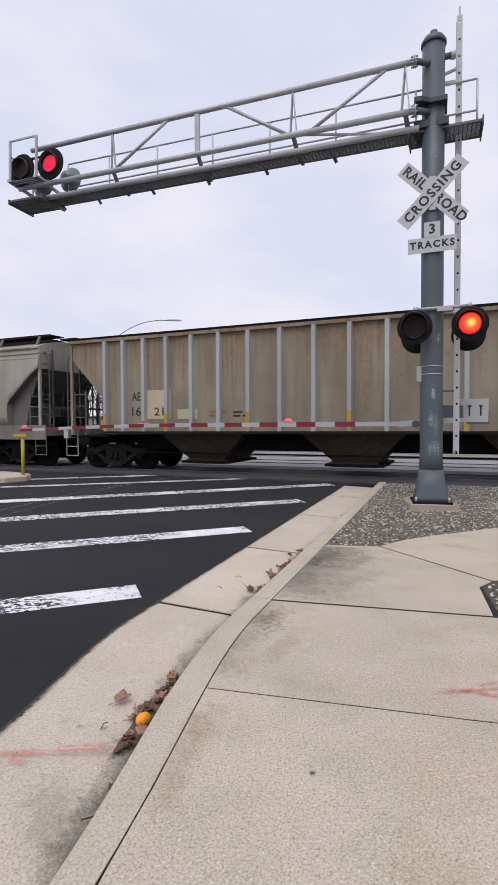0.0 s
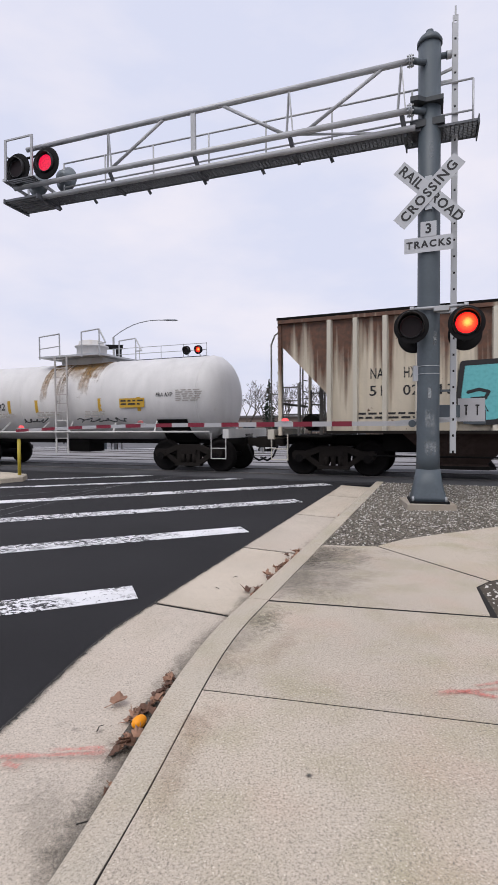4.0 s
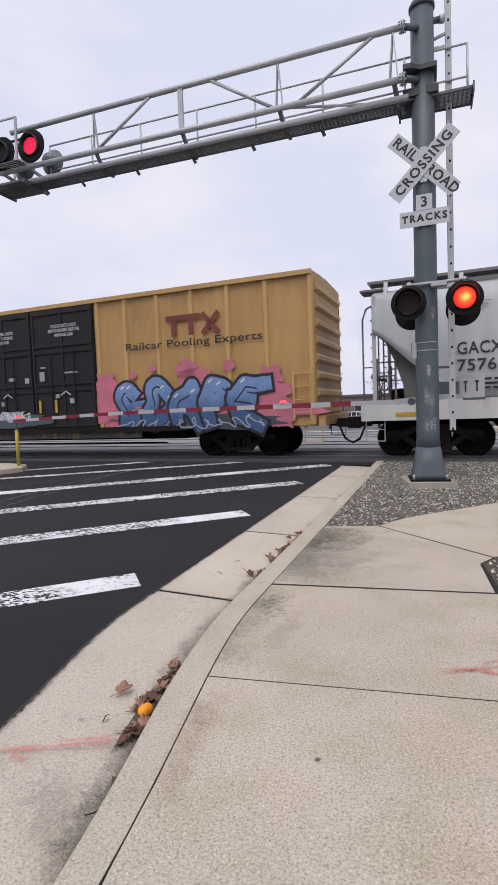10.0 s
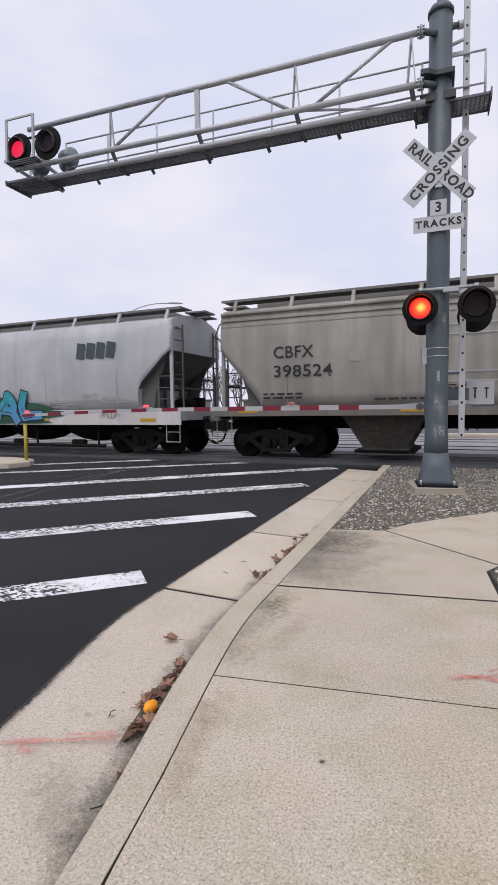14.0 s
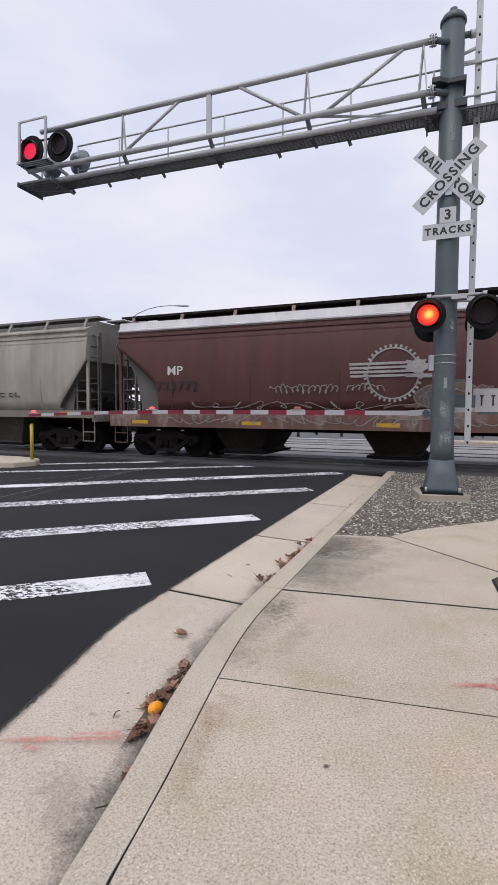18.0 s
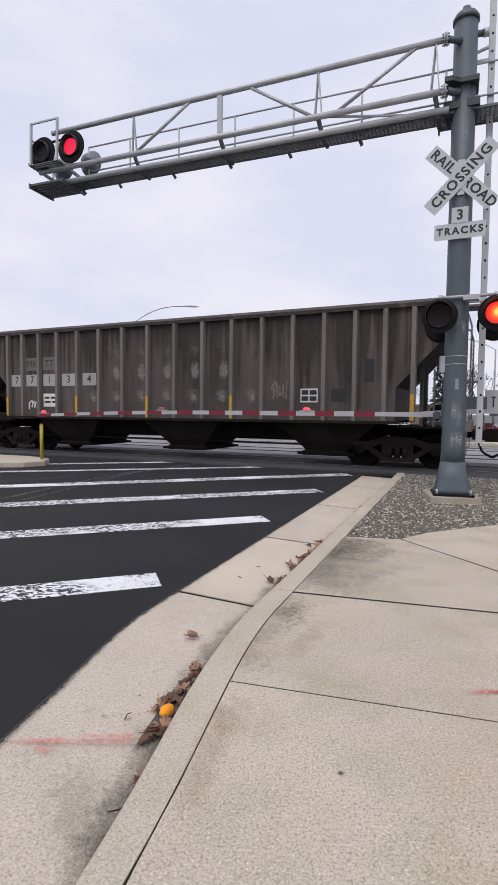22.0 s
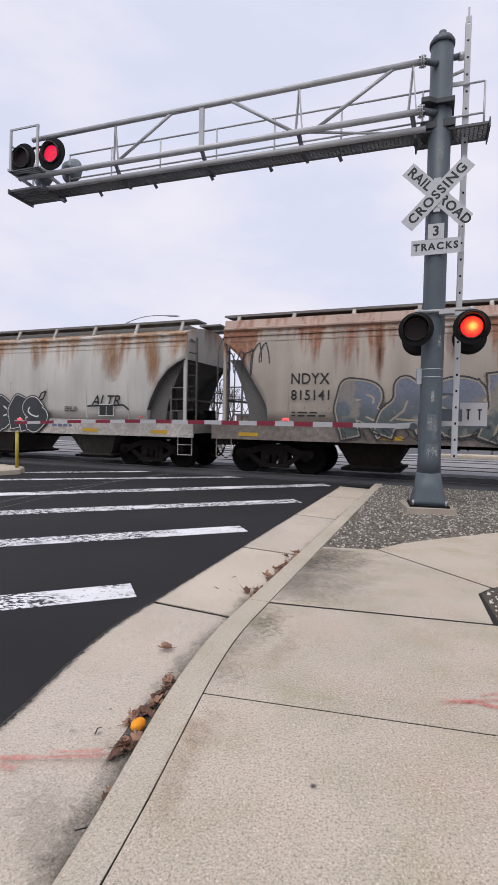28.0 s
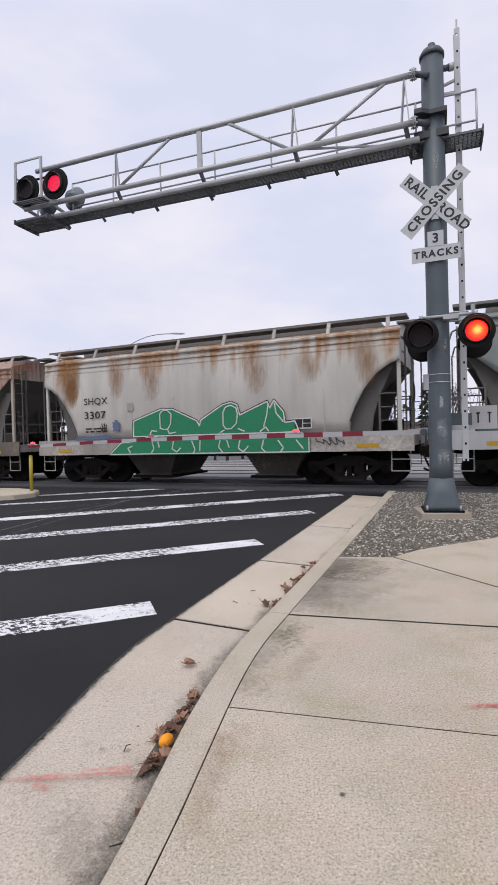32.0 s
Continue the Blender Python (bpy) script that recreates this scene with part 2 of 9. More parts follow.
RED_FILM = soiled("faded_red_spray", (0.60, 0.17, 0.14), 0.5, 60.0)
ASPHALT_NEW = tarmac("fresh_asphalt", (0.0205, 0.020, 0.0218), 0.30, 0.92, 0.22)
ASPHALT_OLD = tarmac("old_asphalt", (0.10, 0.10, 0.105), 0.3, 0.85)
ASPHALT_MID = tarmac("worn_asphalt", (0.055, 0.055, 0.06), 0.3, 0.85)
PANEL = tarmac("crossing_panel_concrete", (0.23, 0.225, 0.23), 0.3, 0.8)
MARK = worn_marking("white_road_paint", (0.80, 0.80, 0.82), (0.02, 0.02, 0.022))
MARK_FAR = plain("white_line_paint", (0.62, 0.62, 0.64), 0.7)
POLE_GREY = plain("pole_paint", (0.078, 0.098, 0.115), 0.5, 0.0, 2.0, 25.0, 0.2, 0.1)
GALV = plain("galvanised_steel", (0.46, 0.47, 0.485), 0.5, 0.25, 3.0, 60.0, 0.2, 0.08)
GRATE = plain("dark_grating_steel", (0.115, 0.122, 0.136), 0.6, 0.2)
BLACK = plain("black_enamel", (0.007, 0.007, 0.008), 0.8, 0.0, 2.0, 60.0, 0.25, 0.05, 0.25)
# sheeting white is greyed: shade on the sign faces is in this colour
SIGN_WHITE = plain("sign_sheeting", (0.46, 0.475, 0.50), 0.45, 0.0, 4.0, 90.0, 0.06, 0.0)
CLAMP_DARK = plain("dark_clamp_paint", (0.030, 0.036, 0.042), 0.5, 0.0, 2.0, 25.0, 0.25, 0.1)
SIGN_BACK = plain("bare_aluminium", (0.42, 0.44, 0.46), 0.4, 0.5)
INK = plain("sign_ink", (0.014, 0.014, 0.016), 0.5, 0.0, 5.0, 80.0, 0.15, 0.0)
RED_DARK = plain("unlit_red_lens", (0.012, 0.005, 0.006), 0.45, 0.0, 30.0, 90.0, 0.3, 0.3, 0.25)


def lens_glow(name, core, middle, rim):
    """A lit ribbed lens: hot near its filament, red towards its rim."""
    m, n, l, b = nodes_of(name)
    co = n.new("ShaderNodeTexCoord")
    ln = n.new("ShaderNodeVectorMath")
    ln.operation = "DISTANCE"
    ln.inputs[1].default_value = (0.012, 0.0, 0.010)
    l.new(co.outputs["Object"], ln.inputs[0])
    add = n.new("ShaderNodeMath")
    add.operation = "ADD"
    l.new(ln.outputs["Value"], add.inputs[0])
    l.new(times(n, l, grain(n, l, 55.0, 2), 0.045), add.inputs[1])
    c = blend(n, l, ramp(n, l, add.outputs["Value"], 0.045, 0.10), core, middle)
    c = blend(n, l, ramp(n, l, add.outputs["Value"], 0.085, 0.165), c, rim)
    l.new(c, b.inputs["Emission Color"])
    b.inputs["Emission Strength"].default_value = 1.0
    b.inputs["Base Color"].default_value = (0.05, 0.004, 0.004, 1)
    return m


RED_CORE = lens_glow("lit_red_lens", (2.6, 0.78, 0.15), (2.3, 0.17, 0.035), (1.3, 0.014, 0.014))
RED_LIT = RED_MID = RED_CORE
RED_FAR = glowing("far_red_lamp", (1.0, 0.010, 0.072), 1.0, 30.0)
GATE_LAMP = glowing("lit_gate_lamp", (1.0, 0.06, 0.07), 2.4)
GATE_LAMP_OFF = plain("unlit_gate_lamp", (0.35, 0.10, 0.09), 0.3)
GATE_WHITE = plain("gate_white", (0.44, 0.44, 0.455), 0.5, vary=0.1)
GATE_RED = plain("gate_red", (0.20, 0.010, 0.028), 0.45, vary=0.12)
YELLOW = plain("bollard_yellow", (0.42, 0.33, 0.03), 0.5)
ORANGE = plain("orange_peel", (0.90, 0.33, 0.004), 0.55, 0.0, 20.0, 120.0, 0.08, 0.25)
LEAF = plain("dry_leaf", (0.155, 0.082, 0.055), 0.8, 0.0, 12.0, 60.0, 0.4, 0.3)
LEAF_PALE = plain("pale_dry_leaf", (0.37, 0.21, 0.14), 0.8, 0.0, 12.0, 60.0, 0.35, 0.3)
def mixed_stones(name, dark, pale):
    """Loose stones, each with a tone of its own."""
    m, n, l, b = nodes_of(name)
    geo = n.new("ShaderNodeNewGeometry")
    c = blend(n, l, geo.outputs["Random Per Island"], dark, pale)
    c = blend(n, l, times(n, l, ramp(n, l, grain(n, l, 260.0, 4), 0.4, 0.7), 0.4), c, shade(dark, 0.7))
    l.new(c, b.inputs["Base Color"])
    b.inputs["Roughness"].default_value = 0.85
    return m


GRAVEL = mixed_stones("gravel_stone", (0.070, 0.061, 0.050), (0.31, 0.28, 0.23))
GRAVEL_PALE = plain("pale_gravel_stone", (0.66, 0.63, 0.58), 0.85, 0.0, 6.0, 60.0, 0.3, 0.3)
EARTH = concrete("gravel_bed", (0.10, 0.088, 0.07), 0.9, 0.4)
RAIL_STEEL = plain("rail_steel", (0.13, 0.12, 0.115), 0.55, 0.3, 2.0, 40.0, 0.2, 0.1)

# ---- mesh helpers ----


def bmnew():
    return bmesh.new()


def box(bm, x0, x1, y0, y1, z0, z1):
    v = [bm.verts.new(p) for p in ((x0, y0, z0), (x1, y0, z0), (x1, y1, z0), (x0, y1, z0), (x0, y0, z1), (x1, y0, z1), (x1, y1, z1), (x0, y1, z1))]
    for f in ((3, 2, 1, 0), (4, 5, 6, 7), (0, 1, 5, 4), (1, 2, 6, 5), (2, 3, 7, 6), (3, 0, 4, 7)):
        bm.faces.new([v[i] for i in f])
    return bm


def rod(bm, p, q, r, sides=10, r2=None, caps=True):
    """A round bar from p to q."""
    p, q = Vector(p), Vector(q)
    turn = (q - p).to_track_quat("Z", "Y").to_matrix()
    rings = []
    for end, rad in ((p, r), (q, r if r2 is None else r2)):
        rings.append([bm.verts.new(end + turn @ Vector((rad * math.cos(2 * math.pi * k / sides), rad * math.sin(2 * math.pi * k / sides), 0))) for k in range(sides)])
    for k in range(sides):
        f = bm.faces.new((rings[0][k], rings[0][(k + 1) % sides], rings[1][(k + 1) % sides], rings[1][k]))
        f.smooth = sides > 6
    if caps:
        bm.faces.new(rings[0][::-1])
        bm.faces.new(rings[1])
    return bm


def bar(bm, p, q, w, h):
    """A square bar from p to q: w across, h upward."""
    p, q = Vector(p), Vector(q)
    d = (q - p).normalized()
    side = d.cross(Vector((0, 0, 1)))
    side = side.normalized() if side.length > 1e-4 else Vector((1, 0, 0))
    up = side.cross(d).normalized()
    v = [bm.verts.new(e + side * a * w / 2 + up * b * h / 2) for e in (p, q) for a, b in ((-1, -1), (1, -1), (1, 1), (-1, 1))]
    for f in ((0, 1, 2, 3), (7, 6, 5, 4), (4, 5, 1, 0), (5, 6, 2, 1), (6, 7, 3, 2), (7, 4, 0, 3)):
        bm.faces.new([v[i] for i in f])
    return bm


def lathe(bm, profile, axis_p, axis_q, sides=24):
    """Turns (distance along, radius) pairs round the axis from p towards q."""
    p, q = Vector(axis_p), Vector(axis_q)
    turn = (q - p).to_track_quat("Z", "Y").to_matrix()
    rings = []
    for along, rad in profile:
        rings.append([bm.verts.new(p + turn @ Vector((rad * math.cos(2 * math.pi * k / sides), rad * math.sin(2 * math.pi * k / sides), along))) for k in range(sides)])
    for a, b in zip(rings, rings[1:]):
        for k in range(sides):
            f = bm.faces.new((a[k], a[(k + 1) % sides], b[(k + 1) % sides], b[k]))
            f.smooth = True
    bm.faces.new(rings[0][::-1])
    bm.faces.new(rings[-1])
    return bm


def loft(bm, rings, closed=True, smooth=False):
    made = [[bm.verts.new(p) for p in ring] for ring in rings]
    for a, b in zip(made, made[1:]):
        m = len(a)
        for k in range(m if closed else m - 1):
            f = bm.faces.new((a[k], a[(k + 1) % m], b[(k + 1) % m], b[k]))
            f.smooth = smooth
    if closed:
        bm.faces.new(made[0][::-1])
        bm.faces.new(made[-1])
    return bm


def prism(bm, points, z0, z1, bevel=0.0):
    """A flat slab over an outline."""
    low = [bm.verts.new((x, y, z0)) for x, y in points]
    if bevel:
        c = Vector((sum(p[0] for p in points) / len(points), sum(p[1] for p in points) / len(points)))
        mid = [bm.verts.new((x, y, z1 - bevel)) for x, y in points]
        top = []
        for x, y in points:
            d = (c - Vector((x, y))).normalized() * bevel * 1.4
            top.append(bm.verts.new((x + d.x, y + d.y, z1)))
        rings = (low, mid, top)
    else:
        rings = (low, [bm.verts.new((x, y, z1)) for x, y in points])
    m = len(points)
    for a, b in zip(rings, rings[1:]):
        for k in range(m):
            bm.faces.new((a[k], a[(k + 1) % m], b[(k + 1) % m], b[k]))
    bm.faces.new(rings[-1])
    bm.faces.new(low[::-1])
    return bm


def mesh_of(name, bm, *mats):
    if isinstance(bm, bpy.types.Mesh):
        me = bm
    else:
        bmesh.ops.recalc_face_normals(bm, faces=bm.faces)
        me = bpy.data.meshes.new(name)
        bm.to_mesh(me)
        bm.free()
    if mats and not me.materials:
        for m in mats:
            me.materials.append(m)
    return me


def part(name, bm, material, parent, label="", at=None):
    mats = material if isinstance(material, tuple) else (material,)
    ob = new(name, mesh_of(name, bm, *mats))
    ob.parent = parent
    if at is not None:
        ob.matrix_basis = at
    if label:
        ob["label"] = label
    return ob


def thing(name, label, category, at=None, group="", kind="", bm=None, material=None):
    mats = material if isinstance(material, tuple) else (material,)
    ob = new(name, mesh_of(name, bm, *mats) if bm else None)
    if at is not None:
        ob.matrix_basis = at
    return tagged(ob, label, category, group, kind)


def film(rows, fades):
    """A thin open sheet through rows of points, with a fade value for each column or each point."""
    bm = bmnew()
    uv = bm.loops.layers.uv.new("fade")
    made = [[bm.verts.new(p) for p in row] for row in rows]
    for i, (a, b) in enumerate(zip(made, made[1:])):
        for k in range(len(a) - 1):
            f = bm.faces.new((a[k], a[k + 1], b[k + 1], b[k]))
            for lp, (r, c) in zip(f.loops, ((i, k), (i, k + 1), (i + 1, k + 1), (i + 1, k))):
                lp[uv].uv = (fades[r][c] if isinstance(fades[0], (list, tuple)) else fades[c], 0)
    return bm


def blotch(x, y, z, rx, ry, turn=0.0, peak=0.9, sides=20):
    """A round film that fades towards its rim."""
    rings = []
    for q in (0.02, 0.35, 0.7, 1.0):
        rings.append([(x + q * (rx * math.cos(a) * math.cos(turn) - ry * math.sin(a) * math.sin(turn)), y + q * (rx * math.cos(a) * math.sin(turn) + ry * math.sin(a) * math.cos(turn)), z) for a in [2 * math.pi * k / sides for k in range(sides + 1)]])
    return film(rings, [[f * peak] * (sides + 1) for f in (1.0, 0.85, 0.45, 0.0)])


def lettering(text, height, spread=1.0, fat=0.0, lean=0.0):
    """A flat mesh of built-in letters, standing up and facing -y, centred on its origin."""
    cu = bpy.data.curves.new("letters", "FONT")
    cu.body, cu.size, cu.align_x, cu.align_y = text, height / 0.7, "CENTER", "CENTER"
    cu.space_character, cu.offset, cu.shear, cu.resolution_u = spread, fat, lean, 3
    ob = new("letters", cu)
    me = bpy.data.meshes.new_from_object(ob.evaluated_get(bpy.context.evaluated_depsgraph_get()))
    bpy.data.objects.remove(ob)
    bpy.data.curves.remove(cu)
    me.transform(pose(0, 0, 0, 90))
    return me

# ---- ground ----
TH = radians(-21.43)
TRACK = Vector((0.285, 15.496))
ALONG = Vector((math.cos(TH), math.sin(TH)))
AWAY = Vector((-math.sin(TH), math.cos(TH)))
RAIL_Z = -0.06


def on_track(u, v):
    """World x, y of a place u metres along the near track and v metres beyond its centre."""
    p = TRACK + ALONG * u + AWAY * v
    return p.x, p.y


def kerb_x(y):
    """The line along the back of the kerb."""
    if y > 3.4:
        return -1.104 + 0.3514 * y
    if y < 1.33:
        return -0.345 + 0.16 * (y - 1.33)
    u = 3.4 - y
    return 0.0907 - 0.3514 * u + 0.144 * u * u - 0.0367 * u ** 3


def kerb_line(off, y0, y1, steps=40):
    """Points along the kerb, off metres to the road's side of its back line."""
    out = []
    for k in range(steps + 1):
        y = y0 + (y1 - y0) * k / steps
        s = (kerb_x(y + 0.01) - kerb_x(y - 0.01)) / 0.02
        c = 1 / math.hypot(1, s)
        o = off(y) if callable(off) else off
        out.append((kerb_x(y) - o * c, y + o * s * c))
    return out


def gutter_width(y):
    return 0.90 if y < 2.4 else min(0.955, 0.90 + 0.07 * (y - 2.4))


sheet = bmnew()
grid_rows = []
for v, z in ((-700, -0.20), (12.2, -0.20), (15.0, -0.32), (24.0, -1.05), (40.0, -1.12), (1600, -1.2)):
    grid_rows.append([(*on_track(u, v), z) for u in (-1500, -60, 0, 60, 1500)])
loft(sheet, grid_rows, closed=False)
ground = thing("ground", "old grey asphalt and bare ground round the crossing", "ground", kind="structure", bm=sheet, material=ASPHALT_OLD)

edge = [(x + 0.022 * noise.noise((x * 4, y * 4, 0)) + 0.016 * noise.noise((x * 23, y * 23, 5)) + 0.008 * noise.noise((x * 80, y * 80, 9)), y) for x, y in kerb_line(lambda y: gutter_width(y) - 0.012, -16, 11.9, 1500)]
far_a, far_b = on_track(6.5, -1.95), on_track(-60, -1.95)
road = thing("road", "fresh black asphalt road surface", "road", kind="structure", bm=prism(bmnew(), edge + [far_a, far_b, (-60, -16)], -0.20, -0.122), material=ASPHALT_NEW)

# kerb and gutter
flow = 0.185


def squeeze(o):
    """Offsets on the kerb's road side draw in where it narrows."""
    return lambda y: o - 0.19 * (0.2 - 0.2 * min(1.0, max(0.0, (y - 1.2) / 1.1)))


def kerb_sections(y0, y1, steps):
    lines = [kerb_line(squeeze(o) if o else 0.0, y0, y1, steps) for o in (0.0, 0.13, 0.165, 0.18, flow + 0.012)]
    heights = (0.0, 0.0, -0.008, -0.03, -0.16)
    rings = []
    for k in range(steps + 1):
        ring = [(lines[j][k][0], lines[j][k][1], heights[j]) for j in range(5)]
        ring += [(lines[4][k][0], lines[4][k][1], -0.3), (lines[0][k][0], lines[0][k][1], -0.3)]
        rings.append(ring)
    return rings


kerb = thing("kerb", "pale concrete kerb along the pavement edge", "kerb", kind="structure")
joints_y = [-15.6, -11.4, -8.2, -5.1, -2.0, 0.8, 3.76, 5.54, 8.3, 11.7]
for y0, y1 in zip(joints_y, joints_y[1:]):
    part("kerb_stone", loft(bmnew(), kerb_sections(y0 + 0.004, y1 - 0.004, max(4, int((y1 - y0) * 6)))), CONCRETE_KERB, kerb)
gutter = thing("gutter", "concrete gutter pan beside the kerb, stained along its flow line", "gutter", kind="structure")
for y0, y1 in zip((-15.6, -11.4, -8.2, -5.1, -2.0, 0.6, 3.71, 5.6, 7.82, 10.0), (-11.4, -8.2, -5.1, -2.0, 0.6, 3.71, 5.6, 7.82, 10.0, 11.7)):
    st = max(5, int((y1 - y0) * 6))
    a, b, c = kerb_line(squeeze(flow + 0.01), y0 + 0.022, y1 - 0.022, st), kerb_line(0.36, y0 + 0.022, y1 - 0.022, st), kerb_line(gutter_width, y0 + 0.022, y1 - 0.022, st)
    rings = [[(*a[k], -0.148), (*b[k], -0.135), (c[k][0], c[k][1], -0.112), (c[k][0], c[k][1], -0.3), (*a[k], -0.3)] for k in range(st + 1)]
    part("gutter_slab", loft(bmnew(), rings), CONCRETE_GUTTER, gutter)
bed = kerb_line(0.012, -15.6, 5.54, 80)
low_a, low_b, low_c = kerb_line(squeeze(flow + 0.01), -15.6, 11.8, 80), kerb_line(0.36, -15.6, 11.8, 80), kerb_line(lambda y: gutter_width(y) - 0.02, -15.6, 11.8, 80)
thing("gutter_bed", "dark earth showing in the gutter joints", "ground", kind="structure", bm=loft(bmnew(), [[(*low_a[k], -0.156), (*low_b[k], -0.143), (*low_c[k], -0.120), (*low_c[k], -0.3), (*low_a[k], -0.3)] for k in range(81)]), material=JOINT)
thing("joint_bed", "dark earth showing in the pavement joints", "ground", kind="structure", bm=prism(bmnew(), bed + [(1.415, 5.475), (1.74, 5.765), (2.3, 6.065), (3.12, 6.465), (4.6, 7.085), (8.6, 8.8), (8.6, -15.6)], -0.3, -0.0045), material=JOINT)

# pavement slabs
pavement = thing("pavement", "pale exposed-aggregate concrete pavement in large slabs", "pavement", kind="structure")


def slab(points):
    part("paving_slab", prism(bmnew(), points, -0.12, 0.0, 0.003), CONCRETE, pavement)


def back(y0, y1, steps=10):
    return [(x + 0.007, y) for x, y in kerb_line(0.0, y0, y1, steps)]


def joint(y, x):
    """The slabs' cross joints fall away a little to the right."""
    return y - 0.225 * (x - kerb_x(y))


slab([(3.9, -2.5)] + [(3.9, joint(2.445, 3.9) - 0.0055)] + back(2.4395, -2.5, 14))
slab([(3.9, joint(2.445, 3.9) + 0.0055), (3.9, joint(3.75, 3.9) - 0.018)] + back(3.732, 2.4505))
slab([(1.72, joint(3.75, 1.72) + 0.018), (1.89, 4.06), (2.055, 4.21), (1.41, 5.455)] + back(5.525, 3.768))
slab([(2.082, 4.225), (4.6, 5.45), (4.6, 7.08), (3.12, 6.46), (2.3, 6.06), (1.75, 5.76), (1.43, 5.475)])
slab([(4.61, 5.46), (8.6, 7.3), (8.6, 8.8), (4.61, 7.09)])
for y0, y1 in ((-6.8, -2.512), (-11.1, -6.812), (-15.6, -11.112)):
    slab([(3.9, y0), (3.9, y1)] + back(y1, y0, 8))
    slab([(3.91, y0), (8.6, y0), (8.6, y1), (3.91, y1)])
slab([(3.91, -2.5), (8.6, -2.5), (8.6, 1.3), (3.91, joint(2.44, 3.9))])
slab([(3.91, joint(2.44, 3.9) + 0.012), (8.6, 1.312), (8.6, 4.1), (3.91, 3.0)])
slab([(3.61, 3.3), (3.61, 4.93), (4.6, 5.43), (8.6, 7.28), (8.6, 4.112), (3.91, 3.012)])

# planting strip between slab and path, with a raised edge
LITTER = concrete("leaf_litter_soil", (0.075, 0.062, 0.048), 0.95, 0.4)
pit = thing("soil_strip", "dark soil strip with litter between paving slabs", "soil", kind="structure", bm=prism(bmnew(), [(1.915, 4.06), (2.065, 4.205), (3.6, 4.9), (3.6, 3.3), (1.745, 3.325)], -0.1, -0.004), material=LITTER)
part("step_stone", prism(bmnew(), [(2.14, 4.0), (2.9, 4.3), (2.9, 3.7), (2.3, 3.6)], -0.05, 0.0, 0.01), CONCRETE_KERB, pit)

gravel_edge = [(0.86, 5.56), (1.42, 5.49), (1.74, 5.78), (2.3, 6.08), (3.12, 6.48), (4.6, 7.1), (8.6, 8.82), (8.6, 9.4), (2.95, 11.6)]
gravel = thing("gravel_bed", "coarse grey gravel beside the crossing", "gravel", kind="structure", bm=prism(bmnew(), gravel_edge + kerb_line(0.0, 11.55, 5.58, 20), -0.15, -0.02), material=EARTH)


def inside(x, y, poly):
    hit = False
    for (ax, ay), (bx, by) in zip(poly, poly[1:] + poly[:1]):
        if (ay > y) != (by > y) and x < (bx - ax) * (y - ay) / (by - ay) + ax:
            hit = not hit
    return hit


def stones(count, size, poly, z, seed):
    rng = random.Random(seed)
    xs, ys = [p[0] for p in poly], [p[1] for p in poly]
    verts, faces = [], []
    made = 0
    while made < count:
        x, y = rng.uniform(min(xs), max(xs)), rng.uniform(min(ys), max(ys))
        if not inside(x, y, poly):
            continue
        made += 1
        r = size * rng.uniform(0.55, 1.5)
        turn = Euler((rng.uniform(0, 6), rng.uniform(0, 6), rng.uniform(0, 6))).to_matrix()
        base = len(verts)
        for p in ((1, 0, 0), (-1, 0, 0), (0, 1, 0), (0, -1, 0), (0, 0, 1), (0, 0, -1)):
            q = turn @ Vector([c * rng.uniform(0.65, 1.1) for c in p])
            verts.append((x + q.x * r, y + q.y * r, z + q.z * r * 0.6))
        for f in ((0, 2, 4), (2, 1, 4), (1, 3, 4), (3, 0, 4), (2, 0, 5), (1, 2, 5), (3, 1, 5), (0, 3, 5)):
            faces.append([base + i for i in f])
    me = bpy.data.meshes.new("stones")
    me.from_pydata(verts, [], faces)
    return me


part("litter_stones", stones(500, 0.012, [(1.93, 4.05), (2.08, 4.19), (3.5, 4.8), (3.5, 3.4), (1.80, 3.40)], 0.0, 6), GRAVEL_PALE, pit)["kind"] = "stuff"
poly = gravel_edge + kerb_line(0.0, 11.55, 5.58, 20)
part("dark_stones", stones(46000, 0.0140, poly, -0.012, 3), GRAVEL, gravel)["kind"] = "stuff"
part("pale_stones", stones(4200, 0.0130, poly, -0.004, 4), GRAVEL_PALE, gravel)["kind"] = "stuff"

# road markings: a row of slanting bars
for k in range(4):
    x1, y1 = -0.925 + 0.92 * k - (0.035 if k == 1 else 0.0), 4.325 + 2.66 * k
    s = 0.40
    w = 0.17 + 0.012 * k
    x0 = -9.5 - 0.5 * k
    marking = thing("crosswalk_bar", "worn white painted bar across the black road", "road marking", group="painted road bars", kind="structure",
                    bm=prism(bmnew(), [(x1 + 0.07, y1 - w), (x1 - 0.06, y1 + w), (x0, y1 + w - s * (x1 - x0)), (x0, y1 - w - s * (x1 - x0))], -0.124, -0.118), material=MARK)
for (x1, y1), (x0, y0) in (((1.34, 14.2), (-12.0, 10.1)), ((-1.36, 15.2), (-14.0, 11.2))):
    thing("crosswalk_bar", "thin worn white bar near the rails", "road marking", group="painted road bars", kind="structure",
          bm=prism(bmnew(), [(x1, y1 - 0.13), (x1, y1 + 0.13), (x0, y0 + 0.13), (x0, y0 - 0.13)], -0.124, -0.117), material=MARK)

# pale curved scrapes across the black road
SCRAPE = soiled("pale_tyre_scrape", (0.30, 0.30, 0.31), 0.8, 40.0)


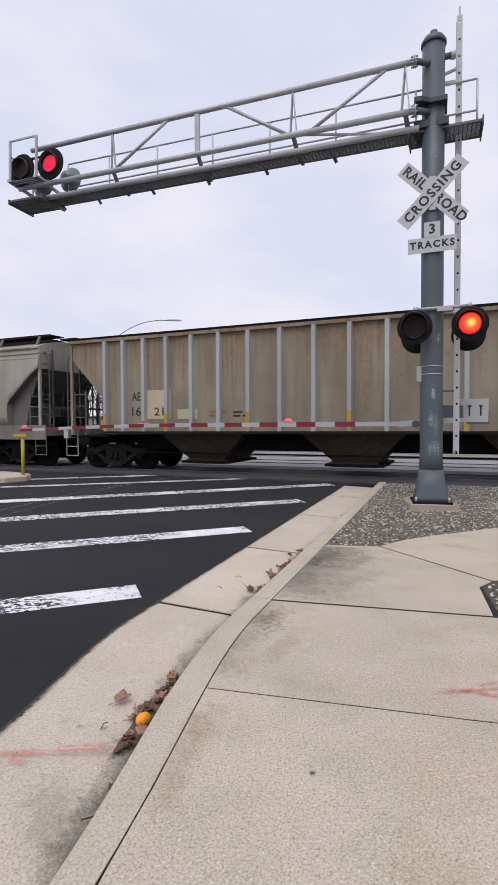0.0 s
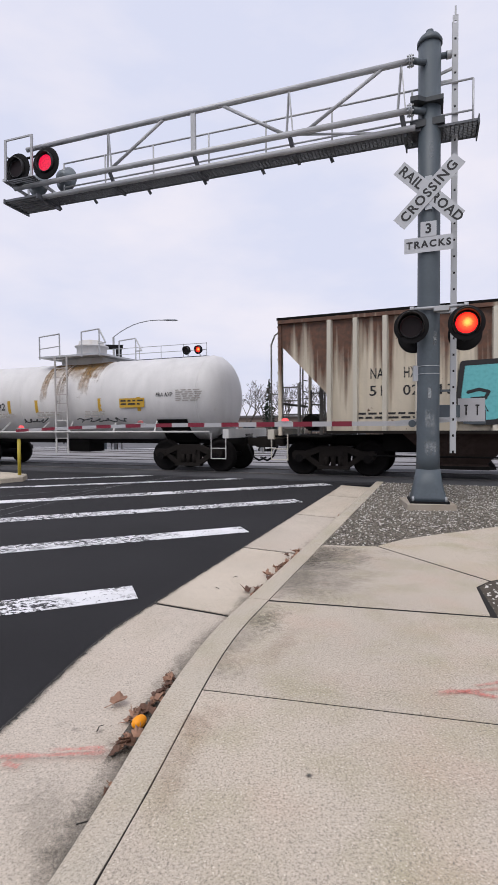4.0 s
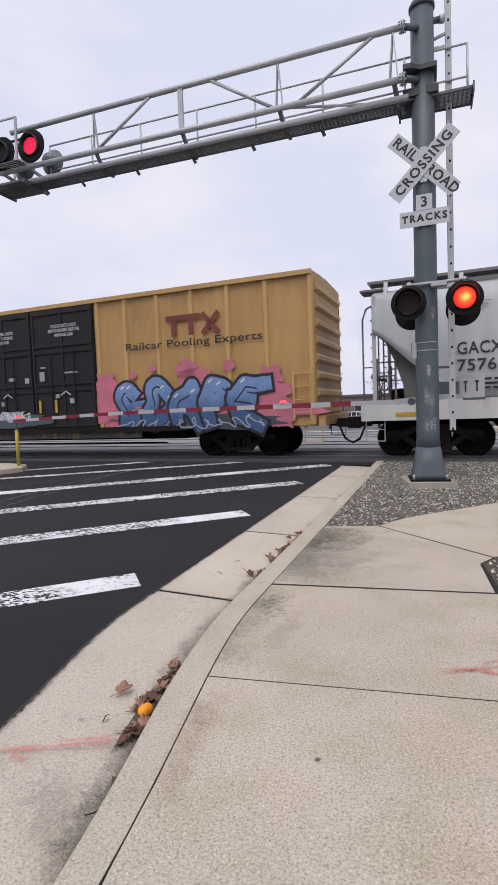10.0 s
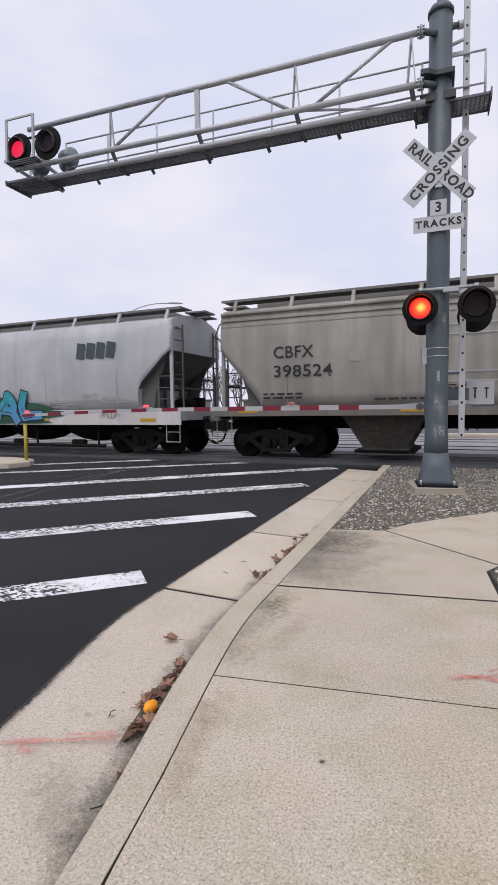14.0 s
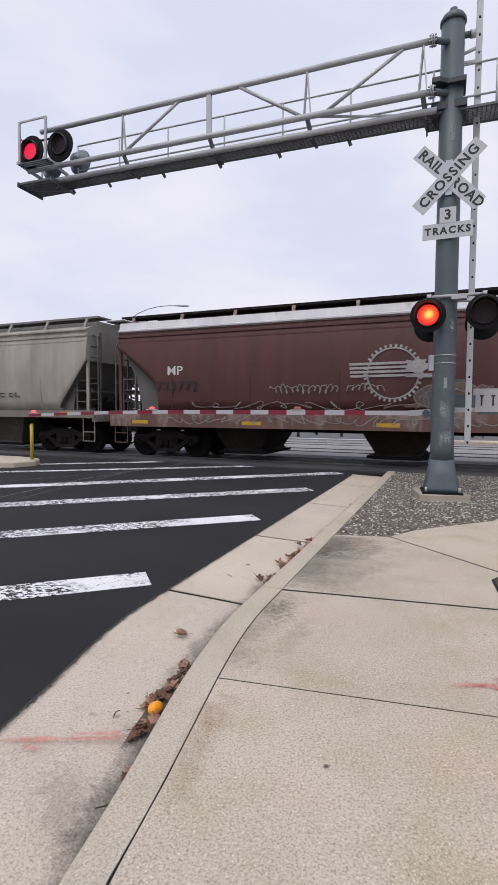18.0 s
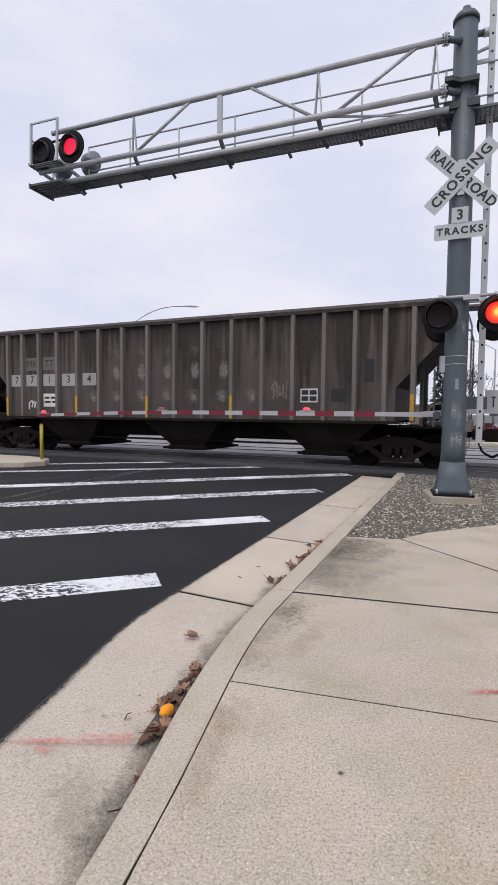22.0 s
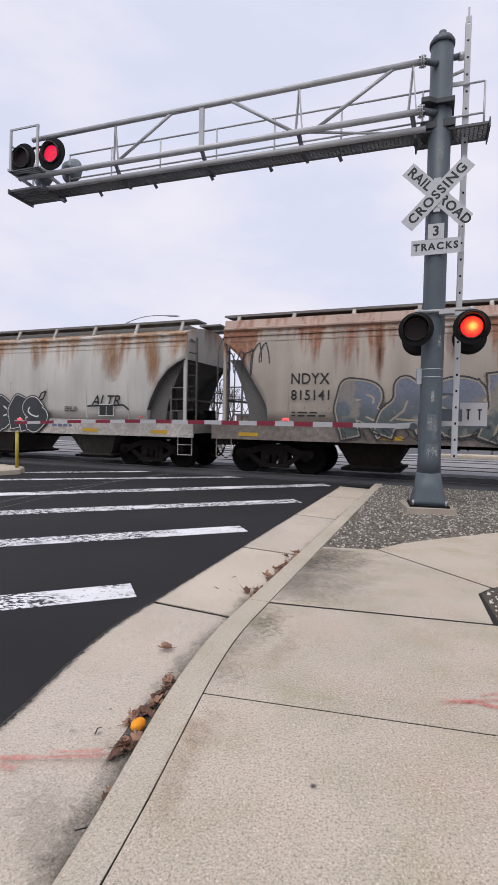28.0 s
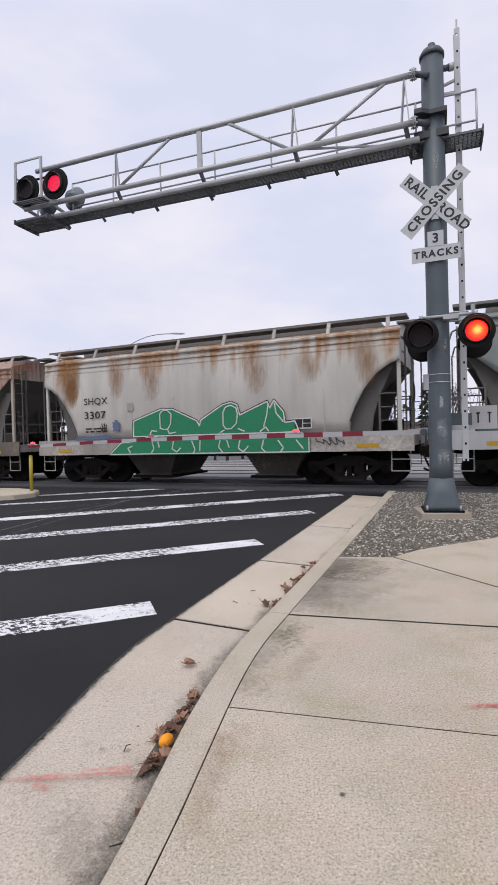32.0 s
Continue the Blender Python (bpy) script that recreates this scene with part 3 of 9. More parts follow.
def scrape(points, width, peak):
    rows, fades = [], []
    for (ax, ay), (bx, by) in zip(points, points[1:]):
        d = Vector((bx - ax, by - ay))
        nn = Vector((-d.y, d.x)).normalized() * width
        for k in range(8):
            q = k / 8
            rows.append([(ax + d.x * q + nn.x * o, ay + d.y * q + nn.y * o, -0.1150) for o in (-1, 0, 1)])
            fades.append([0.1, peak, 0.1])
    part("scrape", film(rows, fades), SCRAPE, road, "pale curved scrape")


scrape([(-4.9, 6.3), (-4.3, 8.44), (-3.79, 10.75), (-2.26, 14.19), (-1.3, 15.6)], 0.022, 0.95)
scrape([(-4.6, 6.1), (-4.01, 7.88), (-3.22, 12.0), (-2.0, 14.3), (-1.0, 15.6)], 0.018, 0.85)
scrape([(-8.0, 8.4), (-5.34, 10.17), (-3.4, 12.0), (-1.9, 13.6)], 0.018, 0.8)

# rails and crossing panels of the three tracks
for v in (0.0, 4.4, 8.8):
    for off, wide in (((-1.95, 1.13), (-0.62, 1.24), (0.82, 1.13)) if v == 0 else ((-2.44, 1.62), (-0.68, 1.36), (0.82, 1.36))):
        pts = [on_track(-30, v + off), on_track(22, v + off), on_track(22, v + off + wide), on_track(-30, v + off + wide)]
        thing("crossing_panel", "grey concrete panel between the rails at the crossing", "crossing panel", group="crossing panels", kind="structure",
              bm=prism(bmnew(), pts, -0.2, -0.085 - 0.006 * v, 0.0), material=PANEL if v else ASPHALT_MID)
    for r in (-0.7525, 0.7525):
        rail = bmnew()
        for y0, y1, z0, z1 in ((-0.036, 0.036, -0.04, 0.0), (-0.008, 0.008, -0.15, -0.04), (-0.07, 0.07, -0.17, -0.15)):
            box(rail, -150, 150, y0, y1, z0, z1)
        x, y = on_track(0, v + r)
        thing("rail", "worn steel rail set in the crossing", "rail", pose(x, y, RAIL_Z - 0.006 * v, 0, 0, math.degrees(TH)), "rails", "structure", rail, RAIL_STEEL)

# ---- crossing signals ----
SQ = -20.0  # signs and lamps face along the road
PX, PY = 2.82, 8.08

footing = thing("footing", "weathered square concrete footing set in gravel", "footing", pose(PX, PY + 0.06, 0, 0, 0, -6), bm=prism(bmnew(), [(-0.36, -0.38), (0.36, -0.38), (0.36, 0.37), (-0.36, 0.37)], -0.1, 0.09, 0.012), material=CONCRETE_FOOT)
signal_pole = thing("signal_pole", "grey painted steel crossing pole with a flared foot", "signal pole", pose(PX, PY, 0.09))
part("shaft", lathe(bmnew(), [(0.45, 0.185), (0.7, 0.172), (1.2, 0.168), (4.0, 0.166), (6.98, 0.166)], (0, 0, 0), (0, 0, 1), 32), POLE_GREY, signal_pole)
part("cap", lathe(bmnew(), [(6.98, 0.166), (6.98, 0.185), (7.03, 0.185), (7.09, 0.15), (7.13, 0.08), (7.14, 0.06), (7.2, 0.055), (7.21, 0.02)], (0, 0, 0), (0, 0, 1), 28), POLE_GREY, signal_pole, "domed pole cap")
foot = bmnew()
rings = []
for z, h, r in ((0.03, 0.262, 0.02), (0.09, 0.258, 0.03), (0.27, 0.218, 0.06), (0.52, 0.180, 0.15)):
    ring = []
    for k in range(32):
        a = 2 * math.pi * k / 32
        e = 0.25 + 0.75 * min(1, z / 0.5)
        c, s = math.cos(a), math.sin(a)
        ring.append((h * math.copysign(abs(c) ** e, c), h * math.copysign(abs(s) ** e, s), z))
    rings.append(ring)
part("flared_foot", loft(foot, rings, smooth=True), POLE_GREY, signal_pole, "cast flared foot", pose(0, 0, 0, 0, 0, -12))
part("base_plate", box(bmnew(), -0.29, 0.29, -0.29, 0.29, 0, 0.03), BLACK, signal_pole, "dark base plate", pose(0, 0, 0, 0, 0, -12))
for x, y in ((-0.24, -0.24), (0.24, -0.24), (0.24, 0.24), (-0.24, 0.24)):
    part("anchor_bolt", rod(bmnew(), (x, y, 0.03), (x, y, 0.1), 0.018, 8), GALV, signal_pole, at=pose(0, 0, 0, 0, 0, -12))
for z in (1.98, 2.1):
    part("steel_band", lathe(bmnew(), [(z, 0.168), (z, 0.174), (z + 0.012, 0.174), (z + 0.012, 0.168)], (0, 0, 0), (0, 0, 1), 28), SIGN_BACK, signal_pole, "bright steel strap")
SCUFF = soiled("scraped_pole_paint", (0.34, 0.37, 0.39), 0.75, 26.0, 0.6)


def scuff(a, da, z0, z1, peak, r=0.1735):
    """A rubbed patch on the pole, about the heading a."""
    rows = [[(r * math.cos(a + da * q), r * math.sin(a + da * q), z0 + (z1 - z0) * k / 8) for q in (-1, -0.5, 0, 0.5, 1)] for k in range(9)]
    e = [math.sin(math.pi * k / 8) ** 0.6 for k in range(9)]
    part("scuff", film(rows, [[0.0, peak * f, peak * f, peak * f, 0.0] for f in e]), SCUFF, signal_pole, "pale scraped paint")


for a, da, z0, z1, peak in ((-1.75, 0.22, 1.58, 1.80, 0.85), (-1.6, 0.75, 0.70, 0.98, 0.6), (-1.5, 0.3, 0.95, 1.5, 0.3), (-1.9, 0.3, 1.15, 1.45, 0.5), (-1.3, 0.25, 2.4, 2.65, 0.6), (-1.7, 0.3, 5.2, 5.5, 0.55)):
    scuff(a, da, z0, z1, peak)
part("conduit_hub", rod(bmnew(), (0.1, -0.02, 6.80), (0.24, -0.04, 6.81), 0.045, 14), POLE_GREY, signal_pole)
part("conduit_cap", rod(bmnew(), (0.24, -0.04, 6.81), (0.31, -0.05, 6.815), 0.058, 14), GALV, signal_pole, "pale conduit cap")
part("side_bracket", box(bmnew(), -0.235, -0.165, -0.03, 0.03, 1.88, 2.12), SIGN_BACK, signal_pole, "small strap bracket")

# raised perforated channel beside the pole
channel = bmnew()
for a in (-0.042, 0.014):
    box(channel, a, a + 0.028, -0.012, 0.012, 0.84, 7.58)
for k in range(27):
    z = 0.88 + k * 0.2545
    box(channel, -0.014, 0.014, -0.011, 0.011, z, z + 0.218)
box(channel, -0.05, -0.04, 0.012, 0.05, 0.84, 7.5)
perforated_post = thing("perforated_post", "pale perforated steel channel strapped beside the pole", "post", pose(3.24, 8.16, 0, 0, 0, SQ))
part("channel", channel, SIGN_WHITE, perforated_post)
# black strip added for the shade seen through the channel's holes
part("backing_shade", box(bmnew(), -0.037, 0.037, 0.014, 0.035, 0.84, 7.4), BLACK, perforated_post, "black backing strip that carries the channel's inner shade")
for z, m in ((6.83, GALV), (6.62, GALV), (4.18, BLACK), (1.83, POLE_GREY)):
    part("bracket", bar(bmnew(), (-0.36, 0.0, z - 0.12 if z > 6.7 else z), (0.03, 0.03, z), 0.035, 0.035), m, perforated_post, "bracket to the pole")

# crossbuck and track-count signs
sign = thing("crossbuck", "white crossed-blade crossing sign with black capitals, on the grey pole", "sign", pose(PX, PY, 4.79, 0, 0, SQ))


def blade(parent, w, h, words, size, spread, turn, dy, z=0.0, shift=0.0):
    plate = bmnew()
    box(plate, -w / 2, w / 2, -0.004, 0, -h / 2, h / 2)
    m = pose(0, dy, z, 0, turn, 0)
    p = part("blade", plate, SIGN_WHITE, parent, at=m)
    for text, x in words:
        part("lettering", lettering(text, size, spread, 0.0055), INK, p, "black capitals", pose(x, -0.007, 0))
    return p


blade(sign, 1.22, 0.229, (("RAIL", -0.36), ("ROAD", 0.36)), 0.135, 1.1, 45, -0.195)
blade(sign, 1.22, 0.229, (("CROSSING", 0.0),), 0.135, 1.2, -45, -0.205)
part("mounting", box(bmnew(), -0.05, 0.05, -0.19, -0.16, -0.25, 0.25), SIGN_BACK, sign)
count_sign = thing("track_count_sign", "white inverted-T sign reading 3 TRACKS, under the crossbuck", "sign", pose(PX, PY, 4.06, 0, 0, SQ))
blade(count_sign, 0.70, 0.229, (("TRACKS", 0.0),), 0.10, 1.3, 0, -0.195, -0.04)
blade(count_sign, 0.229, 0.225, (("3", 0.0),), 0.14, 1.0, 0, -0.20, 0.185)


def lamp_head(parent, name, x, y, z, facing, reach=0.24, board=1.0):
    """A round flasher: backboard, deep hood, lens ring; facing -1 looks at the road user, +1 away."""
    ax = (0, facing, 0)
    h = part(name, lathe(bmnew(), [(d, r if r < 0.18 else r * board) for d, r in ((-0.03, 0.12), (-0.012, 0.20), (0.0, 0.254), (0.018, 0.256), (0.024, 0.246), (0.010, 0.17))], (0, 0, 0), ax, 40), BLACK, parent, "black round flasher backboard", pose(x, y, z))
    hood = bmnew()
    n = 32
    rings = []
    for deep, r in ((0.0, 0.196), (1.0, 0.192), (1.0, 0.182), (0.0, 0.180)):
        ring = []
        for k in range(n + 1):
            q = k / n
            a = math.radians(-50 + 280 * q)
            d = 0.012 + deep * reach * max(0.0, math.sin(math.pi * q)) ** 0.6
            ring.append((r * math.cos(a), facing * d, r * math.sin(a)))
        rings.append(ring)
    loft(hood, rings, closed=False, smooth=True)
    part("hood", hood, HOOD, h)
    part("lens_ring", lathe(bmnew(), [(0.008, 0.170), (0.05, 0.170), (0.052, 0.158), (0.008, 0.156)], (0, 0, 0), ax, 36), RING_GREY, h)
    part("rear_case", rod(bmnew(), (0, -0.02 * facing, 0), (0, -0.2 * facing, 0), 0.11, 20, 0.08), POLE_GREY, h)
    return h


HOOD = plain("glossy_black_hood", (0.016, 0.014, 0.014), 0.28, 0.0, 4.0, 60.0, 0.2, 0.03, 0.6)
RING_GREY = plain("lens_ring_grey", (0.022, 0.024, 0.027), 0.5, 0.2)
flashers = []


def lens_disc(parent, x, y, z, facing=-1, dark=RED_DARK, lit=RED_CORE, rim=RED_LIT, mid_glow=RED_MID):
    """A turning lens: dark glass on one face, the lit lamp on the other."""
    bm = bmnew()
    n, r = 32, 0.152
    front = [bm.verts.new((r * math.cos(2 * math.pi * k / n), -0.006, r * math.sin(2 * math.pi * k / n))) for k in range(n)]
    rings = [front]
    for q in (0.74, 0.42):
        rings.append([bm.verts.new((0.010 + r * q * (1 + 0.05 * math.sin(3.1 * k)) * math.cos(2 * math.pi * k / n), -0.010, 0.008 + r * q * (1 + 0.05 * math.sin(2.3 * k)) * math.sin(2 * math.pi * k / n))) for k in range(n)])
    rear = [bm.verts.new((r * math.cos(2 * math.pi * k / n), 0.006, r * math.sin(2 * math.pi * k / n))) for k in range(n)]
    for k in range(n):
        j = (k + 1) % n
        for q in (0, 1):
            bm.faces.new((rings[q][k], rings[q][j], rings[q + 1][j], rings[q + 1][k])).material_index = 1 + q
        bm.faces.new((front[k], rear[k], rear[j], front[j])).material_index = 3
    bm.faces.new(rings[2]).material_index = 0
    bm.faces.new(rear).material_index = 3
    ob = part("lens", bm, (lit, rim, mid_glow, dark), parent, "red signal lens", pose(x, y, z))
    return ob


flasher_pair = thing("flashing_light_pair", "pair of round black crossing flashers with red lenses", "crossing signal", pose(PX, PY, 0, 0, 0, SQ))
FC = 0.15  # the pair hangs off the pole's centre
arm = bmnew()
rod(arm, (FC - 0.40, -0.2, 3.06), (FC + 0.40, -0.2, 3.06), 0.024, 10)
for x in (FC - 0.385, FC + 0.385):
    rod(arm, (x, -0.2, 3.06), (x, -0.2, 2.95), 0.024, 10)
    rod(arm, (x - 0.03, -0.2, 3.06), (x + 0.03, -0.2, 3.06), 0.042, 10)
part("cross_arm", arm, GALV, flasher_pair, "galvanised pipe cross arm")
part("clamp", box(bmnew(), 0.08, 0.3, -0.26, -0.1, 3.0, 3.07), GALV, flasher_pair, "grey junction clamp")
head_l = lamp_head(flasher_pair, "flasher_head", FC - 0.385, -0.33, 2.77, -1)
head_r = lamp_head(flasher_pair, "flasher_head", FC + 0.385, -0.33, 2.77, -1)
flashers.append((lens_disc(head_l, 0, -0.03, 0), "L"))
flashers.append((lens_disc(head_r, 0, -0.03, 0), "R"))
for x in (FC - 0.385, FC + 0.385):
    h = lamp_head(flasher_pair, "rear_flasher_head", x, 0.36, 2.72, 1)
rear = bmnew()
rod(rear, (FC - 0.40, 0.22, 3.06), (FC + 0.40, 0.22, 3.06), 0.022, 8)
for x in (FC - 0.385, FC + 0.385):
    rod(rear, (x, 0.22, 3.06), (x, 0.22, 2.9), 0.022, 8)
part("rear_arm", rear, GALV, flasher_pair)

# ---- overhead cantilever ----
CANT = pose(PX, PY, 0, 0, 0, 161.5)  # x along the arm, y towards the road user
cantilever = thing("signal_cantilever", "galvanised overhead truss arm with a grated walkway and handrail", "signal bridge", CANT)
part("top_chord", rod(bmnew(), (0.24, 0.25, 6.745), (7.44, 0.25, 6.715), 0.045, 14), GALV, cantilever)
part("bottom_chord", rod(bmnew(), (0.24, 0.25, 6.02), (7.76, 0.25, 6.02), 0.048, 14), GALV, cantilever)
part("rear_chord", rod(bmnew(), (0.2, 0.16, 5.80), (7.2, 0.16, 5.80), 0.047, 14), GALV, cantilever, "pipe along the walkway's edge")
for s in (0.4, 2.15, 3.86, 5.58):
    post = bmnew()
    if s == 3.86:
        bar(post, (s, 0.25, 6.03), (s, 0.25, 6.70), 0.085, 0.05)
    else:
        for o in (-0.06, 0.06):
            bar(post, (s + o, 0.25 - 0.4 * (o + 0.06), 6.03), (s, 0.25, 6.72), 0.035, 0.02)
    part("strut", post, GALV, cantilever)
    part("hanger", bar(bmnew(), (s, 0.25, 6.01), (s - 0.05, 0.12, 5.76), 0.06, 0.04), GRATE, cantilever)
    part("cross_bearer", bar(bmnew(), (s - 0.05, 0.14, 5.742), (s - 0.06, -0.20, 5.742), 0.05, 0.03), GRATE, cantilever)
for a, b in ((0.67, 1.86), (3.34, 2.22), (4.40, 5.55)):
    part("diagonal", rod(bmnew(), (a, 0.25, 6.73), (b, 0.25, 6.03), 0.028, 10), GALV, cantilever)
for a, b in ((2.05, 0.60),):
    part("lower_brace", rod(bmnew(), (a, 0.23, 6.01), (b, 0.15, 5.80), 0.02, 8), GALV, cantilever)
deck = bmnew()
for s0, s1, far in ((0.345, 7.15, -0.175), (-0.68, 0.34, -0.34)):
    box(deck, s0, s1, far - 0.02, far, 5.755, 5.81)
    box(deck, s0, s1, 0.09, 0.115, 5.765, 5.80)
    rows_n = 6 if far > -0.2 else 9
    for k in range(rows_n):
        y = far + 0.02 + k * (0.085 - far) / rows_n
        box(deck, s0, s1, y, y + 0.011, 5.768, 5.798)
    for k in range(int((s1 - s0) / 0.062)):
        a = s0 + k * 0.062
        box(deck, a, a + 0.012, far, 0.10, 5.772, 5.782)
box(deck, -0.70, -0.68, -0.37, 0.17, 5.70, 5.83)
box(deck, 0.335, 0.36, -0.37, 0.14, 5.70, 5.81)
part("grated_deck", deck, GRATE, cantilever, "dark steel bar grating")
for s in (0.35, 1.55, 2.75, 3.86, 5.0, 6.2, 7.05):
    part("deck_clip", bar(bmnew(), (s, -0.17, 5.75), (s - 0.03, -0.21, 5.68), 0.045, 0.035), GRATE, cantilever)
for z in (6.56, 6.09):
    part("handrail", rod(bmnew(), (-0.63, -0.18, z), (6.92, -0.18, z), 0.016, 8), GALV, cantilever)
for s in (-0.63, 0.26, 1.53, 2.68, 3.76, 4.89, 5.95, 6.92):
    part("handrail_post", rod(bmnew(), (s, -0.18, 5.76), (s, -0.18, 6.56), 0.016, 8), GALV, cantilever)
for z, r in ((6.745, 0.045), (6.02, 0.05)):
    flange = bmnew()
    for x in (0.245, 0.275):
        rod(flange, (x, 0.25, z), (x + 0.018, 0.25, z), r + 0.045, 16)
    for k in range(6):
        a = math.pi * k / 3 + 0.5
        rod(flange, (0.22, 0.25 + (r + 0.03) * math.cos(a), z + (r + 0.03) * math.sin(a)), (0.32, 0.25 + (r + 0.03) * math.cos(a), z + (r + 0.03) * math.sin(a)), 0.012, 6)
    part("flange", flange, SIGN_BACK, cantilever, "bolted pipe flange")
    part("pole_clamp", rod(bmnew(), (0.245, 0.25, z), (0.06, 0.14, z), r, 14), POLE_GREY, cantilever)
for z, h in ((6.17, 0.055), (5.87, 0.09)):
    cl = bmnew()
    prism(cl, [(-0.20, -0.2), (0.10, -0.2), (0.27, 0.12), (0.27, 0.31), (0.16, 0.31), (0.05, 0.22), (-0.20, 0.22)] if z > 6 else [(-0.22, -0.2), (0.28, -0.2), (0.28, 0.16), (-0.22, 0.16)], z - h / 2 - 0.02, z + h / 2, 0.01)
    part("pole_bracket", cl, CLAMP_DARK, cantilever, "dark bolted clamp round the pole")
for x in (7.14, 7.77):
    part("cage_post", bar(bmnew(), (x, 0.48, 6.06), (x - 0.02, 0.48, 6.84), 0.03, 0.045), GALV, cantilever)
    part("cage_bearer", bar(bmnew(), (x + 0.03, 0.50, 6.085), (x + 0.13, -0.55, 6.085), 0.045, 0.05), GALV, cantilever)
part("cage_post", bar(bmnew(), (7.92, -0.30, 5.80), (7.92, -0.30, 6.64), 0.03, 0.03), GALV, cantilever)
part("cage_rail", bar(bmnew(), (7.11, 0.48, 6.83), (7.76, 0.48, 6.83), 0.025, 0.03), GALV, cantilever)
part("cage_rail", bar(bmnew(), (7.77, 0.48, 6.55), (7.92, -0.30, 6.62), 0.02, 0.025), GALV, cantilever)
for k in range(4):
    y = 0.27 + k * 0.06
    part("cage_slat", box(bmnew(), 7.12, 7.80, y, y + 0.03, 6.055, 6.075), GRATE, cantilever)
for k in range(7):
    y = -0.31 + k * 0.095
    part("platform_slat", box(bmnew(), 7.15, 7.96, y, y + 0.06, 5.76, 5.80), GRATE, cantilever)
for s in (7.14, 7.94):
    part("platform_beam", box(bmnew(), s, s + 0.03, -0.34, 0.34, 5.72, 5.81), GRATE, cantilever)

overhead_pair = thing("overhead_flasher_pair", "pair of round black flashers with red lenses at the arm's tip", "crossing signal", CANT @ pose(7.29, 0.30, 6.35, 0, 0, 180))
oa = bmnew()
rod(oa, (-0.42, 0.1, 0.24), (0.42, 0.1, 0.24), 0.022, 8)
for x in (-0.345, 0.345):
    rod(oa, (x, 0.1, 0.24), (x, 0.1, 0.05), 0.022, 8)
part("cross_arm", oa, BLACK, overhead_pair)
o_l = lamp_head(overhead_pair, "flasher_head", -0.345, 0.0, 0, -1, 0.12, 1.17)
o_r = lamp_head(overhead_pair, "flasher_head", 0.345, 0.0, 0.0, -1, 0.12, 1.17)
flashers.append((lens_disc(o_l, 0, -0.03, 0, lit=RED_FAR, rim=RED_FAR, mid_glow=RED_FAR), "L"))
flashers.append((lens_disc(o_r, 0, -0.03, 0, lit=RED_FAR, rim=RED_FAR, mid_glow=RED_FAR), "R"))
HEAD_BACK = plain("dull_head_back", (0.17, 0.20, 0.22), 0.4, 0.2)
for x in (-0.345, 0.345):
    h = part("rear_flasher_head", lathe(bmnew(), [(0.0, 0.06), (0.01, 0.235), (0.03, 0.25), (0.05, 0.22), (0.10, 0.16), (0.2, 0.12), (0.22, 0.03)], (x + 0.01, 0.60, -0.06), (x + 0.01, 0.0, -0.06), 30), HEAD_BACK, overhead_pair, "pale grey back of a far-facing flasher")

# ---- crossing gate ----
GATE = pose(PX + 2.0 * 0.317, PY + 2.0 * 0.948, 0, 0, 0, 161.5)
gate = thing("crossing_gate", "lowered red and white striped gate arm with red lamps", "gate", GATE)
part("mast", rod(bmnew(), (0.05, 0.25, -0.1), (0.05, 0.25, 1.9), 0.06, 14), GALV, gate)
part("mast_foot", box(bmnew(), -0.2, 0.3, 0.0, 0.5, -0.1, 0.06), CONCRETE_FOOT, gate)
part("gate_machine", box(bmnew(), -0.18, 0.22, -0.25, 0.15, 1.1, 1.55), POLE_GREY, gate, "grey gate mechanism case")
part("pivot_arm", bar(bmnew(), (-0.75, 0.0, 1.42), (0.62, 0.0, 1.31), 0.05, 0.11), GALV, gate, "grey pivot bracket")
part("counterweight", box(bmnew(), -1.0, -0.62, -0.08, 0.1, 1.3, 1.55), POLE_GREY, gate, "grey counterweight plate")
part("pivot_hub", rod(bmnew(), (0.3, -0.1, 1.31), (0.3, 0.1, 1.31), 0.07, 18), POLE_GREY, gate)


def gate_z(s):
    return 1.315 if s < 5 else 1.315 - 0.0046 * (s - 5) ** 2


